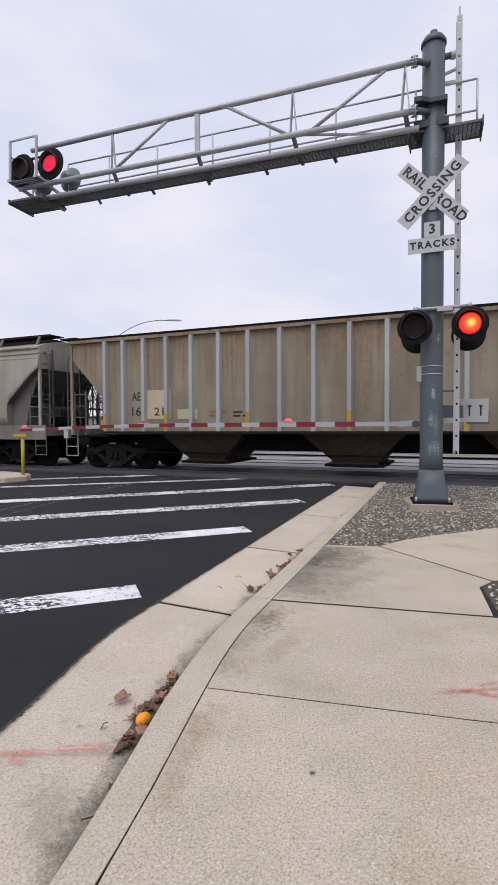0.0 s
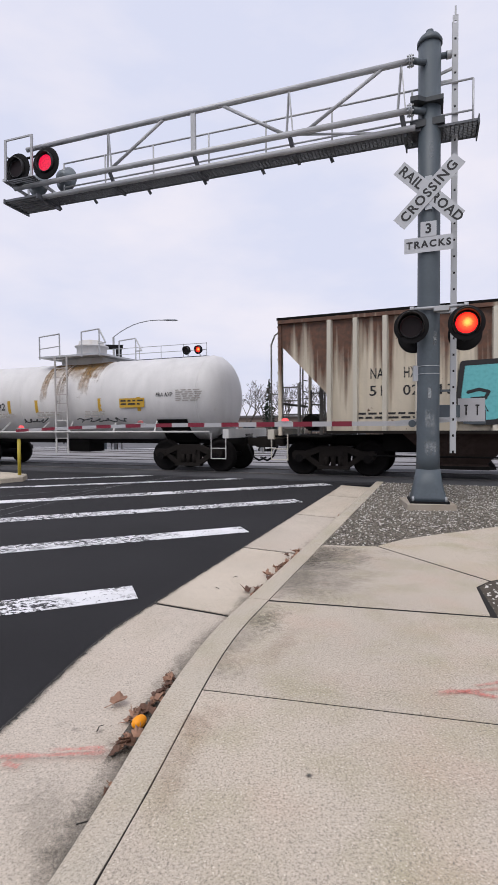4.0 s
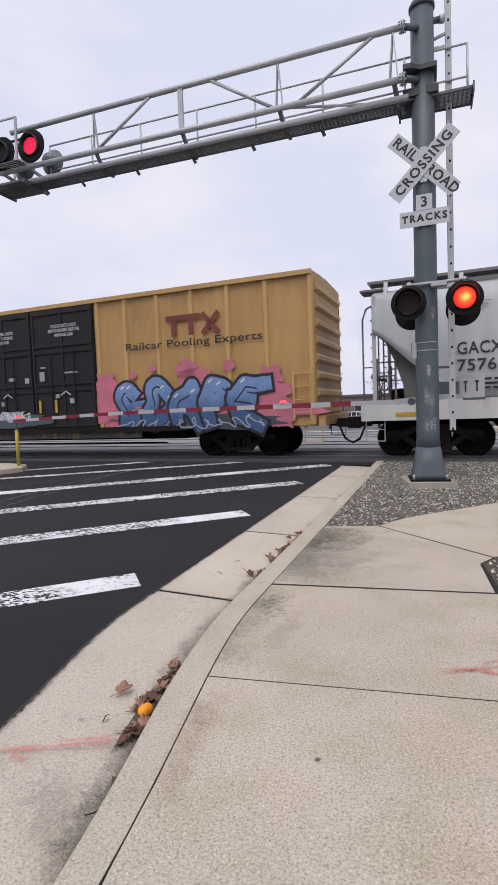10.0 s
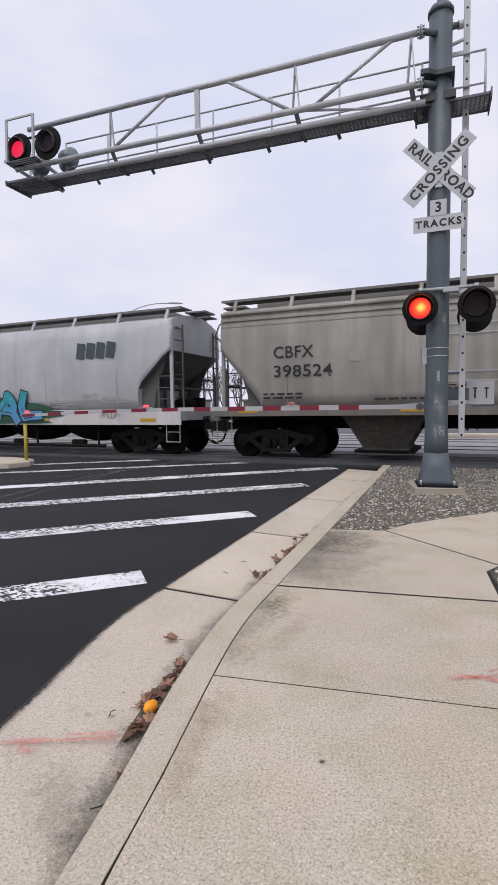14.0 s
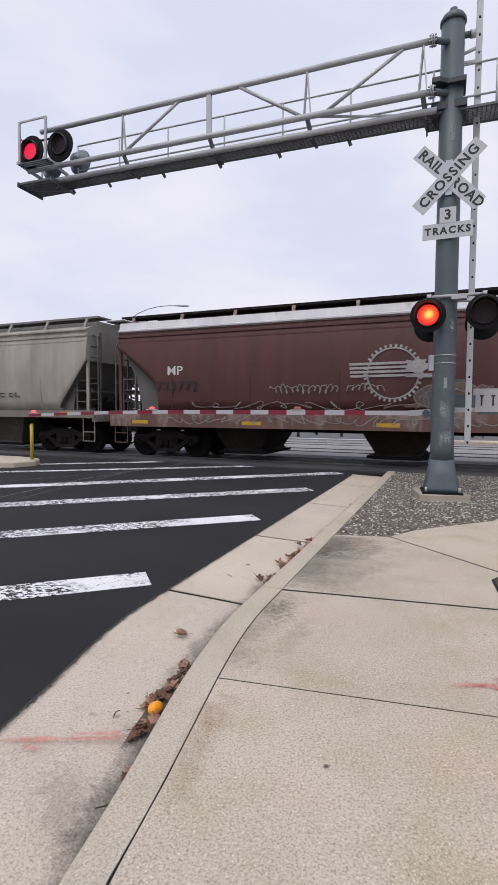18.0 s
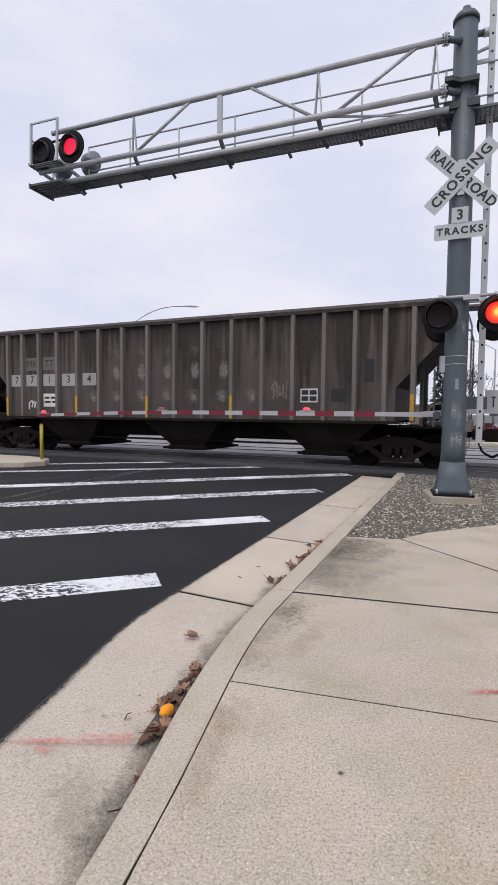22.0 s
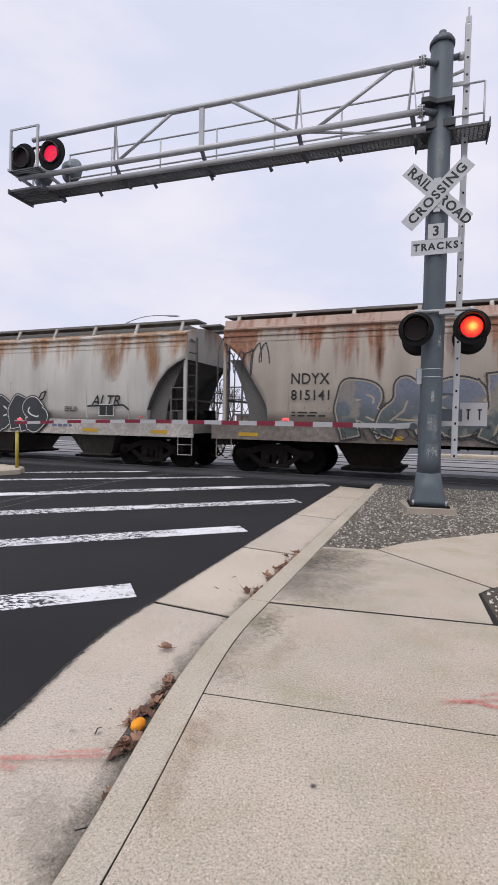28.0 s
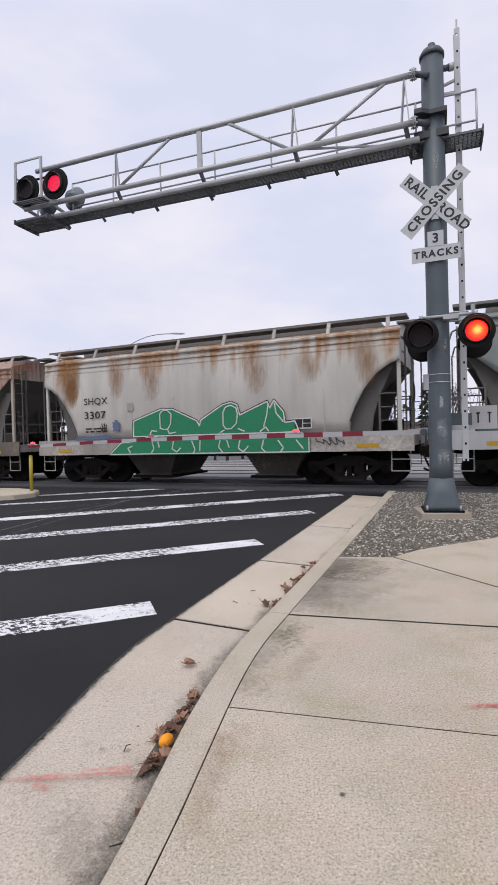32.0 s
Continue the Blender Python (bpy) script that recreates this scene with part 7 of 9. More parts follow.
for k, (dx, dz, r) in enumerate(((1.3, 2.45, 0.12), (2.0, 2.6, 0.1), (3.1, 2.5, 0.3), (4.4, 2.55, 0.16), (5.6, 2.2, 0.3), (0.35, 2.25, 0.35), (5.9, 1.1, 0.3))):
    blob(car, d1 + dx, dz, r, r * 0.9, SPRAY_PINK, fy - 0.002, 60 + k)
blob(car, d1 + 3.2, 1.02, 2.5, 0.2, INK_SLATE, fy - 0.006, 13)
graffiti(car, "GOAPE", d1 + 0.5, d1 + 5.65, 0.74, 2.44, SPRAY_BLUE, SPRAY_BLACK, fy - 0.010, fat=0.23, edge=1.42, seed=2, sway=2.0, sides=4)
scrawl(car, d1 + 0.9, 1.0, 4.5, 0.3, SPRAY_LILAC, fy - 0.04, 24, 11, 0.035)
part("hanging_pipe", rod(bmnew(), (-h + 5.0, -1.2, 0.46), (h - 4.6, -1.2, 0.44), 0.025, 8), CAR_BLACK, car, "thin brake pipe")

# pale grey covered hopper
car, h = smooth_hopper(63.98, 81.70, "pale grey covered hopper car with teal graffiti on its sill", SILVER_GREY, SILL_WHITE, SILVER_GREY, eave=3.97, cut=((0.0, 3.08), (0.1, 3.02), (0.3, 2.86), (1.0, 2.2), (1.12, 2.0), (1.15, 1.85), (1.16, 1.4)), ribs_top=False, bays=5, walk_color=WALK_GREY)
stencil(car, "GACX", -h + 1.91, -h + 2.85, 2.40, 2.68)
stencil(car, "75761", -h + 1.91, -h + 2.87, 2.02, 2.29)
bars(car, -h + 1.95, 1.80, 3, 1.0, 0.05, STENCIL)
bars(car, -h + 2.05, 3.55, 3, 0.5, 0.03, PATCH_GREY)
bars(car, -h + 5.3, 1.60, 3, 0.8, 0.04, PATCH_GREY)
bars(car, -h + 7.2, 1.66, 2, 0.8, 0.03, PATCH_GREY)
lx = -h + 15.09
for k in range(4):
    strokes(car, [(lx - 0.60 + 0.375 * k, 2.95), (lx - 0.52 + 0.375 * k, 3.43)], 0.31, INK_SLATE, -1.622, "logo", "slate owner's mark")
bars(car, -h + 13.1, 1.62, 3, 0.9, 0.035, PATCH_GREY)
bars(car, -h + 14.5, 1.85, 3, 0.5, 0.04, PATCH_GREY)
bars(car, -h + 15.3, 1.75, 3, 0.7, 0.035, PATCH_GREY)
blob(car, -h + 10.3, 1.22, 3.1, 0.26, GREEN_DARK, -1.622, 31)
blob(car, -h + 10.3, 1.42, 2.5, 0.34, GREEN_DARK, -1.6225, 32)
graffiti(car, "GUNAL", -h + 7.85, -h + 13.05, 0.97, 2.10, TEAL_DEEP, SPRAY_BLACK, -1.632, TEAL, fat=0.25, edge=1.28, sides=4, seed=4, sway=1.6)
scrawl(car, -h + 15.2, 1.22, 0.7, 0.2, PATCH_GREY, -1.612, 34, 5, 0.025)

# stone-grey covered hopper
car, h = smooth_hopper(83.30, 101.85, "stone-grey covered hopper car with black reporting marks", STONE_GREY, STONE_SILL, STONE_GREY, eave=3.99, cut=((0.0, 2.95), (0.08, 2.88), (0.13, 2.80), (1.0, 1.72), (1.1, 1.58), (1.14, 1.48), (1.15, 1.4)), bay_paint=BAY_GREY, sill_low=1.17, walk_color=WALK_GREY)
stencil(car, "CBFX", -h + 1.55, -h + 2.63, 2.67, 2.98)
stencil(car, "398524", -h + 1.55, -h + 3.11, 2.18, 2.49)
bars(car, -h + 1.25, 1.72, 2, 1.2, 0.05, STENCIL)
plate(car, -h + 3.55, -h + 3.81, 2.52, 2.76, PATCH_GREY, "placard", -1.62)
bars(car, -h + 4.15, 1.55, 1, 1.5, 0.05, STENCIL)
bars(car, -h + 5.75, 1.85, 4, 0.7, 0.03, STENCIL)
for z in (3.26, 3.04, 2.18, 1.96):
    strokes(car, [(-h + 5.65, z), (-h + 10.35, z)], 0.03, SIGN_BACK, -1.63, "grab_bar", "pale bar line")
bars(car, -h + 9.6, 1.92, 4, 0.55, 0.022, LOGO_RED)
bars(car, -h + 10.4, 1.50, 1, 1.9, 0.04, STENCIL)
bars(car, h - 3.9, 1.95, 3, 0.35, 0.03, STENCIL)
bars(car, h - 3.3, 1.95, 3, 0.4, 0.03, STENCIL)

# oxide red covered hopper
car, h = smooth_hopper(103.05, 119.10, "oxide-red covered hopper car with a pale roof edge and chalky graffiti", OXIDE, OXIDE_SILL, OXIDE_SILL, eave=3.84, band=ROOF_PALE, lift=0.40)
stencil(car, "MP", -h + 1.78, -h + 2.28, 2.43, 2.68, STENCIL_WHITE)
stencil(car, "723772", -h + 1.39, -h + 2.77, 1.98, 2.25, SPRAY_BLACK)
lx, lz = -h + 8.12, 2.33
for k in range(34):
    a = 2 * math.pi * k / 34
    strokes(car, [(lx + 0.63 * math.cos(a), lz + 0.63 * math.sin(a)), (lx + 0.70 * math.cos(a), lz + 0.70 * math.sin(a))], 0.055, FADED_WHITE, -1.63, "logo")
strokes(car, [(lx + 0.61 * math.cos(2 * math.pi * k / 30), lz + 0.61 * math.sin(2 * math.pi * k / 30)) for k in range(31)], 0.035, FADED_WHITE, -1.627, "logo", "white toothed ring mark")
for dz in (0.24, 0.14, 0.04, -0.06):
    strokes(car, [(lx - 1.06 + 0.1 * (0.24 - dz), lz + dz), (lx + 0.45, lz + dz + 0.01)], 0.06, FADED_WHITE, -1.634, "logo", "white wing stripe")
blob(car, lx + 0.55, lz + 0.16, 0.24, 0.15, FADED_WHITE, -1.638, 41, "logo")
strokes(car, [(lx + 0.3, lz - 0.06), (lx + 1.32, lz - 0.08)], 0.09, FADED_WHITE, -1.634, "logo")
scrawl(car, -h + 4.99, 1.98, 1.8, 0.24, SPRAY_DUST, -1.625, 42, 12, 0.022)
scrawl(car, -h + 6.99, 2.0, 0.9, 0.2, SPRAY_DUST, -1.625, 47, 6, 0.02)
blob(car, -h + 10.75, 1.72, 2.05, 0.26, SPRAY_UMBER, -1.6235, 44)
graffiti(car, "GSNOBA", -h + 8.58, -h + 12.94, 1.44, 2.10, SPRAY_KHAKI, SPRAY_CHALK, -1.625, SPRAY_UMBER, fat=0.27, edge=1.24, seed=6, sway=2.0)
scrawl(car, -h + 8.7, 1.78, 4.1, 0.55, SPRAY_CHALK, -1.652, 49, 9, 0.022)
strokes(car, [(-h + 10.50, 2.05), (-h + 10.56, 2.28), (-h + 10.61, 2.50), (-h + 10.66, 2.28), (-h + 10.75, 2.05)], 0.045, SPRAY_CHALK, -1.66, "graffiti_tag")
strokes(car, [(-h + 10.50, 2.36), (-h + 10.74, 2.38)], 0.05, SPRAY_CHALK, -1.664, "graffiti_tag")
scrawl(car, -h + 2.69, 1.55, 6.0, 0.22, SPRAY_DUST, -1.625, 48, 9, 0.014)
for k in range(3):
    scrawl(car, -h + 14.09, 2.18 - 0.2 * k, 0.7, 0.16, SPRAY_DUST, -1.615, 45 + k, 5, 0.022)
scrawl(car, -h + 1.89, 1.17, 12, 0.25, SPRAY_DUST, -1.615, 46, 26, 0.022)
plate(car, -h + 13.35, -h + 14.24, 1.50, 1.83, FADED_WHITE, "consolidated_stencil", -1.622)
for k in range(3):
    plate(car, -h + 13.38 + 0.28 * k, -h + 13.62 + 0.28 * k, 1.54, 1.79, STENCIL, "consolidated_stencil", -1.628)

# sooty ribbed hopper
car, h = ribbed_hopper(120.04, 135.79, "sooty brown ribbed hopper car with white number patches", SOOT, SOOT_RIB, 17, eave=3.98, top=SOOT_RIB, last=1.0, mid=0.25, bay_paint=CAR_DIRT_SHADE)
for k, text in enumerate("77134"):
    x = rib_x(h, k + 0.5, 17, 1.0)
    plate(car, x - 0.27, x + 0.27, 2.20, 2.59, NUMBER_GREY, "number_patch", PANEL_Y, "white number patch")
    tag(car, text, x, 2.40, 0.24, STENCIL, PANEL_Y - 0.007)
for k, text in ((1, "MK"), (2, "TT")):
    x = rib_x(h, k + 0.5, 17, 1.0)
    plate(car, x - 0.27, x + 0.27, 2.72, 3.15, GHOST, "number_patch", PANEL_Y)
    tag(car, text, x, 2.94, 0.22, STENCIL, PANEL_Y - 0.007, fat=0.0)
x = rib_x(h, 2.5, 17, 1.0)
plate(car, x - 0.27, x + 0.27, 1.52, 1.95, SPRAY_WHITE, "number_patch", PANEL_Y)
bars(car, x - 0.22, 1.78, 2, 0.38, 0.07, STENCIL, PANEL_Y - 0.006)
scrawl(car, rib_x(h, 1.25, 17, 1.0), 1.6, 0.5, 0.3, SPRAY_WHITE, PANEL_Y, 51, 4, 0.04)
GHOST_SOFT = soiled("ghost_of_white_paint", (0.26, 0.245, 0.235), 0.62, 26.0, edge=(0.95, 1.5))
for k in range(5):
    x = -h + 5.93 + 0.93 * k
    part("ghost_mark", blotch(0, 0, 0, 0.19, 0.32, 0.0, 0.8), GHOST_SOFT, car, "faded owner's mark", pose(x, PANEL_Y - 0.003, 2.57, 90, 0, 0))
for k in range(7):
    part("ghost_mark", blotch(0, 0, 0, 0.22, 0.26, 0.0, 0.55), GHOST_SOFT, car, "faded owner's mark", pose(-h + 5.02 + 0.915 * k, PANEL_Y - 0.003, 1.86, 90, 0, 0))
    part("ghost_mark", blotch(0, 0, 0, 0.24, 0.45, 0.0, 0.2), GHOST_SOFT, car, "rubbed paint", pose(-h + 5.9 + 0.93 * k, PANEL_Y - 0.004, 3.25, 90, 0, 0))
plate(car, -h + 11.91, -h + 12.38, 1.66, 2.02, SPRAY_WHITE, "consolidated_stencil", PANEL_Y)
for dx, z0, z1 in ((0.03, 1.70, 1.82), (0.25, 1.70, 1.82), (0.03, 1.86, 1.98), (0.25, 1.86, 1.98)):
    plate(car, -h + 11.91 + dx, -h + 11.91 + dx + 0.19, z0, z1, STENCIL, "consolidated_stencil", PANEL_Y - 0.006)
plate(car, -h + 12.74, -h + 13.13, 1.68, 2.01, STENCIL, "consolidated_stencil", PANEL_Y)
plate(car, -h + 13.58, -h + 13.81, 2.16, 2.74, STENCIL, "consolidated_stencil", PANEL_Y)
scrawl(car, -h + 11.1, 1.95, 0.45, 0.5, SPRAY_CHALK, PANEL_Y, 52, 5, 0.03)
for k in (0, 4, 7, 10, 16):
    x = rib_x(h, k, 17, 1.0)
    plate(car, x - 0.045, x + 0.045, 1.22, 1.85, REFLECT, "reflector", -1.612, "yellow reflective strip")

# blue covered hopper
car, h = smooth_hopper(137.35, 152.06, "faded blue covered hopper car with silver graffiti", BLUE, BLUE_SILL, BLUE, eave=4.03, walk_color=WALK_GREY)
plate(car, -h + 1.28, -h + 2.57, 2.10, 2.95, NUMBER_GREY, "number_patch", -1.622, "white number panel")
stencil(car, "SSW", -h + 1.52, -h + 2.25, 2.60, 2.83, y=-1.63)
stencil(car, "70177", -h + 1.45, -h + 2.38, 2.24, 2.48, y=-1.63)
plate(car, -h + 1.50, -h + 2.60, 1.45, 1.75, PATCH_GREY, "number_patch", -1.622)
bars(car, -h + 1.55, 1.66, 2, 0.9, 0.05, STENCIL, -1.628)
for x0, x1, z, n in ((8.42, 10.0, 2.80, 6), (8.93, 9.99, 2.34, 4)):
    for k in range(n):
        x = x0 + (x1 - x0) * (k + 0.5) / n
        strokes(car, [(-h + x, z - 0.17), (-h + x, z + 0.17)], 0.19, CREAM, -1.622, "owner_mark", "cream owner's lettering block")
for z0, z1 in ((2.62, 3.0), (2.22, 2.56)):
    plate(car, -h + 10.49, -h + 10.87, z0, z1, LOGO_MAROON, "owner_mark", -1.622)
plate(car, -h + 11.07, -h + 11.46, 2.25, 2.52, CREAM, "placard", -1.622)
graffiti(car, "SUNDR", -h + 3.10, -h + 8.60, 0.98, 2.68, SPRAY_SILVER, SPRAY_SLATE, -1.63, SPRAY_WHITE, fat=0.31, edge=1.10, rim=SPRAY_WHITE, seed=1)
graffiti(car, "DNRS", -h + 8.60, -h + 12.60, 0.95, 2.30, SPRAY_BROWN, SPRAY_BLACK, -1.63, fat=0.34, edge=1.2, seed=7)
for k in range(5):
    x = -h + 9.40 + 0.72 * k
    strokes(car, [(x - 0.2, 2.02), (x - 0.02, 1.94), (x + 0.06, 1.7), (x - 0.02, 1.45)], 0.045, SPRAY_WHITE, -1.665, "graffiti_shine", "white sprayed glint")
scrawl(car, -h - 0.1, 3.42, 0.9, 0.34, SPRAY_LILAC, -1.60, 61, 5, 0.03)
scrawl(car, -h + 5.90, 2.82, 1.7, 0.22, SPRAY_LILAC, -1.63, 62, 8, 0.025)
scrawl(car, -h + 13.30, 3.0, 1.1, 0.5, SPRAY_LILAC, -1.62, 63, 5, 0.03)
scrawl(car, -h + 1.70, 1.15, 1.4, 0.2, SPRAY_DUST, -1.61, 64, 7, 0.03)

# bone-white covered hopper with black and white graffiti
ROUND = ((0.0, 3.15), (0.25, 3.05), (0.55, 2.85), (0.85, 2.5), (1.1, 2.05), (1.25, 1.7), (1.28, 1.4))
car, h = smooth_hopper(153.34, 164.77, "bone-white covered hopper car streaked with orange rust", BONE, SILL_DUSTY, SILL_DUSTY, eave=3.93, cut=ROUND, bays=2, walk_color=WALK_GREY, bay_paint=BAY_GREY)
stencil(car, "SHQX", -h + 1.67, -h + 2.60, 2.48, 2.74)
stencil(car, "2970", -h + 1.66, -h + 2.50, 2.04, 2.28)
bars(car, -h + 1.65, 1.72, 2, 0.9, 0.045, STENCIL)
plate(car, -h + 3.29, -h + 3.55, 2.26, 2.51, PATCH_GREY, "placard", -1.622)
graffiti(car, "N3BRS", -h + 2.65, -h + 6.65, 0.93, 2.22, SPRAY_SLATE, SPRAY_WHITE, -1.636, SPRAY_SLATE, fat=0.30, edge=1.12, rim=SPRAY_BLACK, sides=4, seed=9, sway=1.8)
strokes(car, [(-h + 6.15, 1.95), (-h + 6.30, 2.20), (-h + 6.48, 2.26), (-h + 6.38, 2.02), (-h + 6.15, 1.95)], 0.05, SPRAY_BLACK, -1.65, "graffiti_tag")
tag(car, "ALTR", -h + 8.75, 1.95, 0.32, SPRAY_BLACK, -1.625, 0.95, 0.004, 0.3, "graffiti_tag")
strokes(car, [(-h + 8.08, 1.80), (-h + 8.9, 1.82), (-h + 9.4, 1.84), (-h + 9.6, 1.70)], 0.05, SPRAY_BLACK, -1.625, "graffiti_tag")
plate(car, -h + 8.51, -h + 9.06, 1.50, 1.86, SPRAY_WHITE, "consolidated_stencil", -1.622)
for k in range(2):
    plate(car, -h + 8.54 + 0.26 * k, -h + 8.78 + 0.26 * k, 1.53, 1.83, SPRAY_BLACK, "consolidated_stencil", -1.628)
bars(car, -h + 7.2, 1.75, 3, 0.5, 0.03, STENCIL)
bars(car, -h + 6.7, 1.16, 1, 0.8, 0.07, LOGO_BLUE, -1.606)
for x, z, rx, rz, peak in ((4.25, 3.30, 0.35, 0.85, 0.75), (8.95, 3.35, 0.5, 0.85, 0.65), (10.4, 3.25, 0.3, 0.95, 0.85), (2.9, 3.3, 0.3, 0.8, 0.5), (6.0, 3.5, 0.25, 0.6, 0.5)):
    part("rust_stain", blotch(0, 0, 0, rx, rz, 0.0, peak), RUST_ORANGE, car, "orange rust stain", pose(-h + x, -1.618, z, 90, 0, 0))

# dull bone hopper with pale graffiti along its side
car, h = smooth_hopper(165.95, 182.45, "rust-stained bone-grey covered hopper car with pale graffiti", BONE_DULL, SILL_GRIMY, SILL_DUSTY, eave=3.97, cut=((0.0, 3.55), (0.1, 3.5), (0.5, 3.15), (1.1, 2.2), (1.26, 1.9), (1.30, 1.75), (1.31, 1.4)), band=ROOF_RUSTY, walk_color=WALK_GREY)
for x, z, rx, rz, peak in ((8.30, 2.95, 0.26, 0.55, 1.0), (8.25, 3.5, 0.5, 0.5, 0.85), (8.26, 2.2, 0.12, 0.6, 0.6), (4.2, 3.3, 0.14, 0.9, 0.55), (5.9, 3.4, 0.3, 0.6, 0.5), (9.8, 3.3, 0.14, 0.7, 0.6), (12.9, 3.2, 0.16, 0.8, 0.55), (14.6, 3.3, 0.2, 0.6, 0.4)):
    part("rust_stain", blotch(0, 0, 0, rx, rz, 0.0, peak), RUST_BLOOM, car, "dark brown rust stain", pose(-h + x, -1.616, z, 90, 0, 0))
stencil(car, "NDYX", -h + 1.98, -h + 2.99, 2.40, 2.68)
stencil(car, "815141", -h + 1.98, -h + 2.99, 1.99, 2.25)
bars(car, -h + 2.0, 1.65, 2, 0.8, 0.04, STENCIL)
scrawl(car, -h + 0.35, 3.1, 1.0, 0.9, SPRAY_SLATE, -1.60, 81, 4, 0.03)
graffiti(car, "RASK", -h + 2.9, -h + 8.1, 1.0, 2.62, SPRAY_MIST, SPRAY_CREAMY, -1.632, SPRAY_MIST, fat=0.27, edge=1.16, rim=SPRAY_SLATE, sides=4, seed=2, sway=1.7)
graffiti(car, "SUPE", -h + 8.4, -h + 11.9, 1.08, 2.42, SPRAY_LILAC, SPRAY_SLATE, -1.632, SPRAY_PEACH, fat=0.25, edge=1.14, seed=4, sway=1.8)
graffiti(car, "ZUN", -h + 11.9, -h + 14.5, 1.05, 2.15, SPRAY_PEACH, SPRAY_LILAC, -1.632, fat=0.27, edge=1.14, sides=4, seed=5, sway=1.8)
scrawl(car, -h + 3.2, 1.2, 11.0, 0.4, SPRAY_SLATE, -1.665, 82, 22, 0.022)
scrawl(car, h - 2.7, 2.75, 0.9, 0.5, SPRAY_SLATE, -1.60, 83, 5, 0.03)
plate(car, h - 3.0, h - 2.2, 1.45, 1.8, SPRAY_SLATE, "consolidated_stencil", -1.622)

# bone-white hopper with green graffiti
car, h = smooth_hopper(183.94, 195.14, "bone-white covered hopper car with green graffiti", BONE, SILL_DUSTY, SILL_DUSTY, eave=3.93, cut=ROUND, bays=2, walk_color=WALK_GREY, bay_paint=BAY_GREY)
stencil(car, "SHQX", -h + 1.63, -h + 2.53, 2.45, 2.70)
stencil(car, "3307", -h + 1.63, -h + 2.45, 2.05, 2.28)
bars(car, -h + 1.65, 1.72, 2, 0.9, 0.045, STENCIL)
plate(car, -h + 3.25, -h + 3.47, 2.24, 2.47, PATCH_GREY, "placard", -1.622)
blob(car, -h + 2.83, 1.80, 0.13, 0.16, LOGO_BLUE, -1.6215, 91)
blob(car, -h + 2.0, 1.46, 0.75, 0.06, LOGO_BLUE, -1.6215, 92)
g = [(3.46, 1.46), (3.47, 1.92), (4.45, 2.24), (4.83, 2.22), (5.62, 1.86), (5.70, 1.72), (5.76, 1.88), (6.44, 2.27), (6.70, 2.33), (6.88, 2.25), (6.96, 1.97), (7.77, 2.30), (7.84, 2.12), (7.96, 2.32), (8.22, 2.0), (8.26, 1.72), (8.53, 1.75), (8.65, 1.46)]
peaks(car, [(-h + x, z) for x, z in g], GREEN, SPRAY_WHITE, SPRAY_BLACK, -1.63, 0.035, label="green sprayed letters")
g = [(2.58, 0.94), (3.0, 1.28), (4.1, 1.36), (8.9, 1.36), (8.9, 0.94)]
peaks(car, [(-h + x, z) for x, z in g], GREEN, SPRAY_WHITE, GREEN_DARK, -1.637, 0.03, label="green sprayed band")
white = [[(4.42, 1.66), (4.41, 2.10), (4.50, 2.19), (4.66, 2.20), (4.80, 2.08), (4.77, 1.80), (4.68, 1.66), (4.52, 1.64), (4.42, 1.70)], [(4.66, 1.66), (4.72, 1.52), (4.95, 1.56)],
         [(6.46, 1.70), (6.46, 2.06), (6.54, 2.20), (6.70, 2.25), (6.86, 2.16), (6.90, 2.0), (6.86, 1.74), (6.70, 1.60), (6.54, 1.60), (6.46, 1.70)], [(6.35, 1.50), (6.50, 1.58)], [(6.9, 1.6), (7.1, 1.52)],
         [(7.80, 2.24), (7.76, 1.95), (7.66, 1.62)], [(7.98, 2.24), (8.02, 1.98), (8.22, 1.74)], [(7.55, 1.50), (7.72, 1.62), (7.80, 1.50)], [(4.05, 1.50), (4.12, 1.62), (4.3, 1.60)],
         [(3.35, 0.98), (3.25, 1.12), (3.42, 1.18)], [(4.12, 1.30), (4.18, 1.10), (4.08, 0.96)], [(4.32, 1.30), (4.36, 1.12)], [(4.85, 1.30), (4.80, 1.08), (4.95, 0.98), (5.08, 1.10)], [(5.45, 1.30), (5.55, 1.05), (5.50, 0.95)],
         [(5.72, 1.30), (5.70, 1.0)], [(6.35, 1.30), (6.30, 1.10), (6.42, 0.96)], [(6.55, 1.30), (6.62, 1.08)], [(6.95, 1.28), (6.90, 1.06), (7.05, 0.96), (7.2, 1.12)], [(7.65, 1.28), (7.58, 1.05), (7.70, 0.94)], [(8.05, 1.26), (8.2, 1.06), (8.12, 0.94)], [(8.55, 1.26), (8.75, 1.02)]]
for ln in white:
    strokes(car, [(-h + x, z) for x, z in ln], 0.032, SPRAY_WHITE, -1.65, "graffiti_line", "white sprayed line")
for x, z, rx, rz, peak in ((1.05, 3.35, 0.5, 1.0, 0.9), (1.15, 3.0, 0.3, 0.6, 0.9), (2.85, 3.45, 0.36, 0.85, 0.6), (4.1, 3.2, 0.40, 0.7, 0.38), (7.4, 3.3, 0.42, 0.8, 0.42), (8.95, 3.2, 0.42, 0.5, 0.38), (10.4, 3.35, 0.36, 0.85, 0.6)):
    part("rust_stain", blotch(0, 0, 0, rx, rz, 0.0, peak), RUST_ORANGE, car, "orange rust stain", pose(-h + x, -1.618, z, 90, 0, 0))
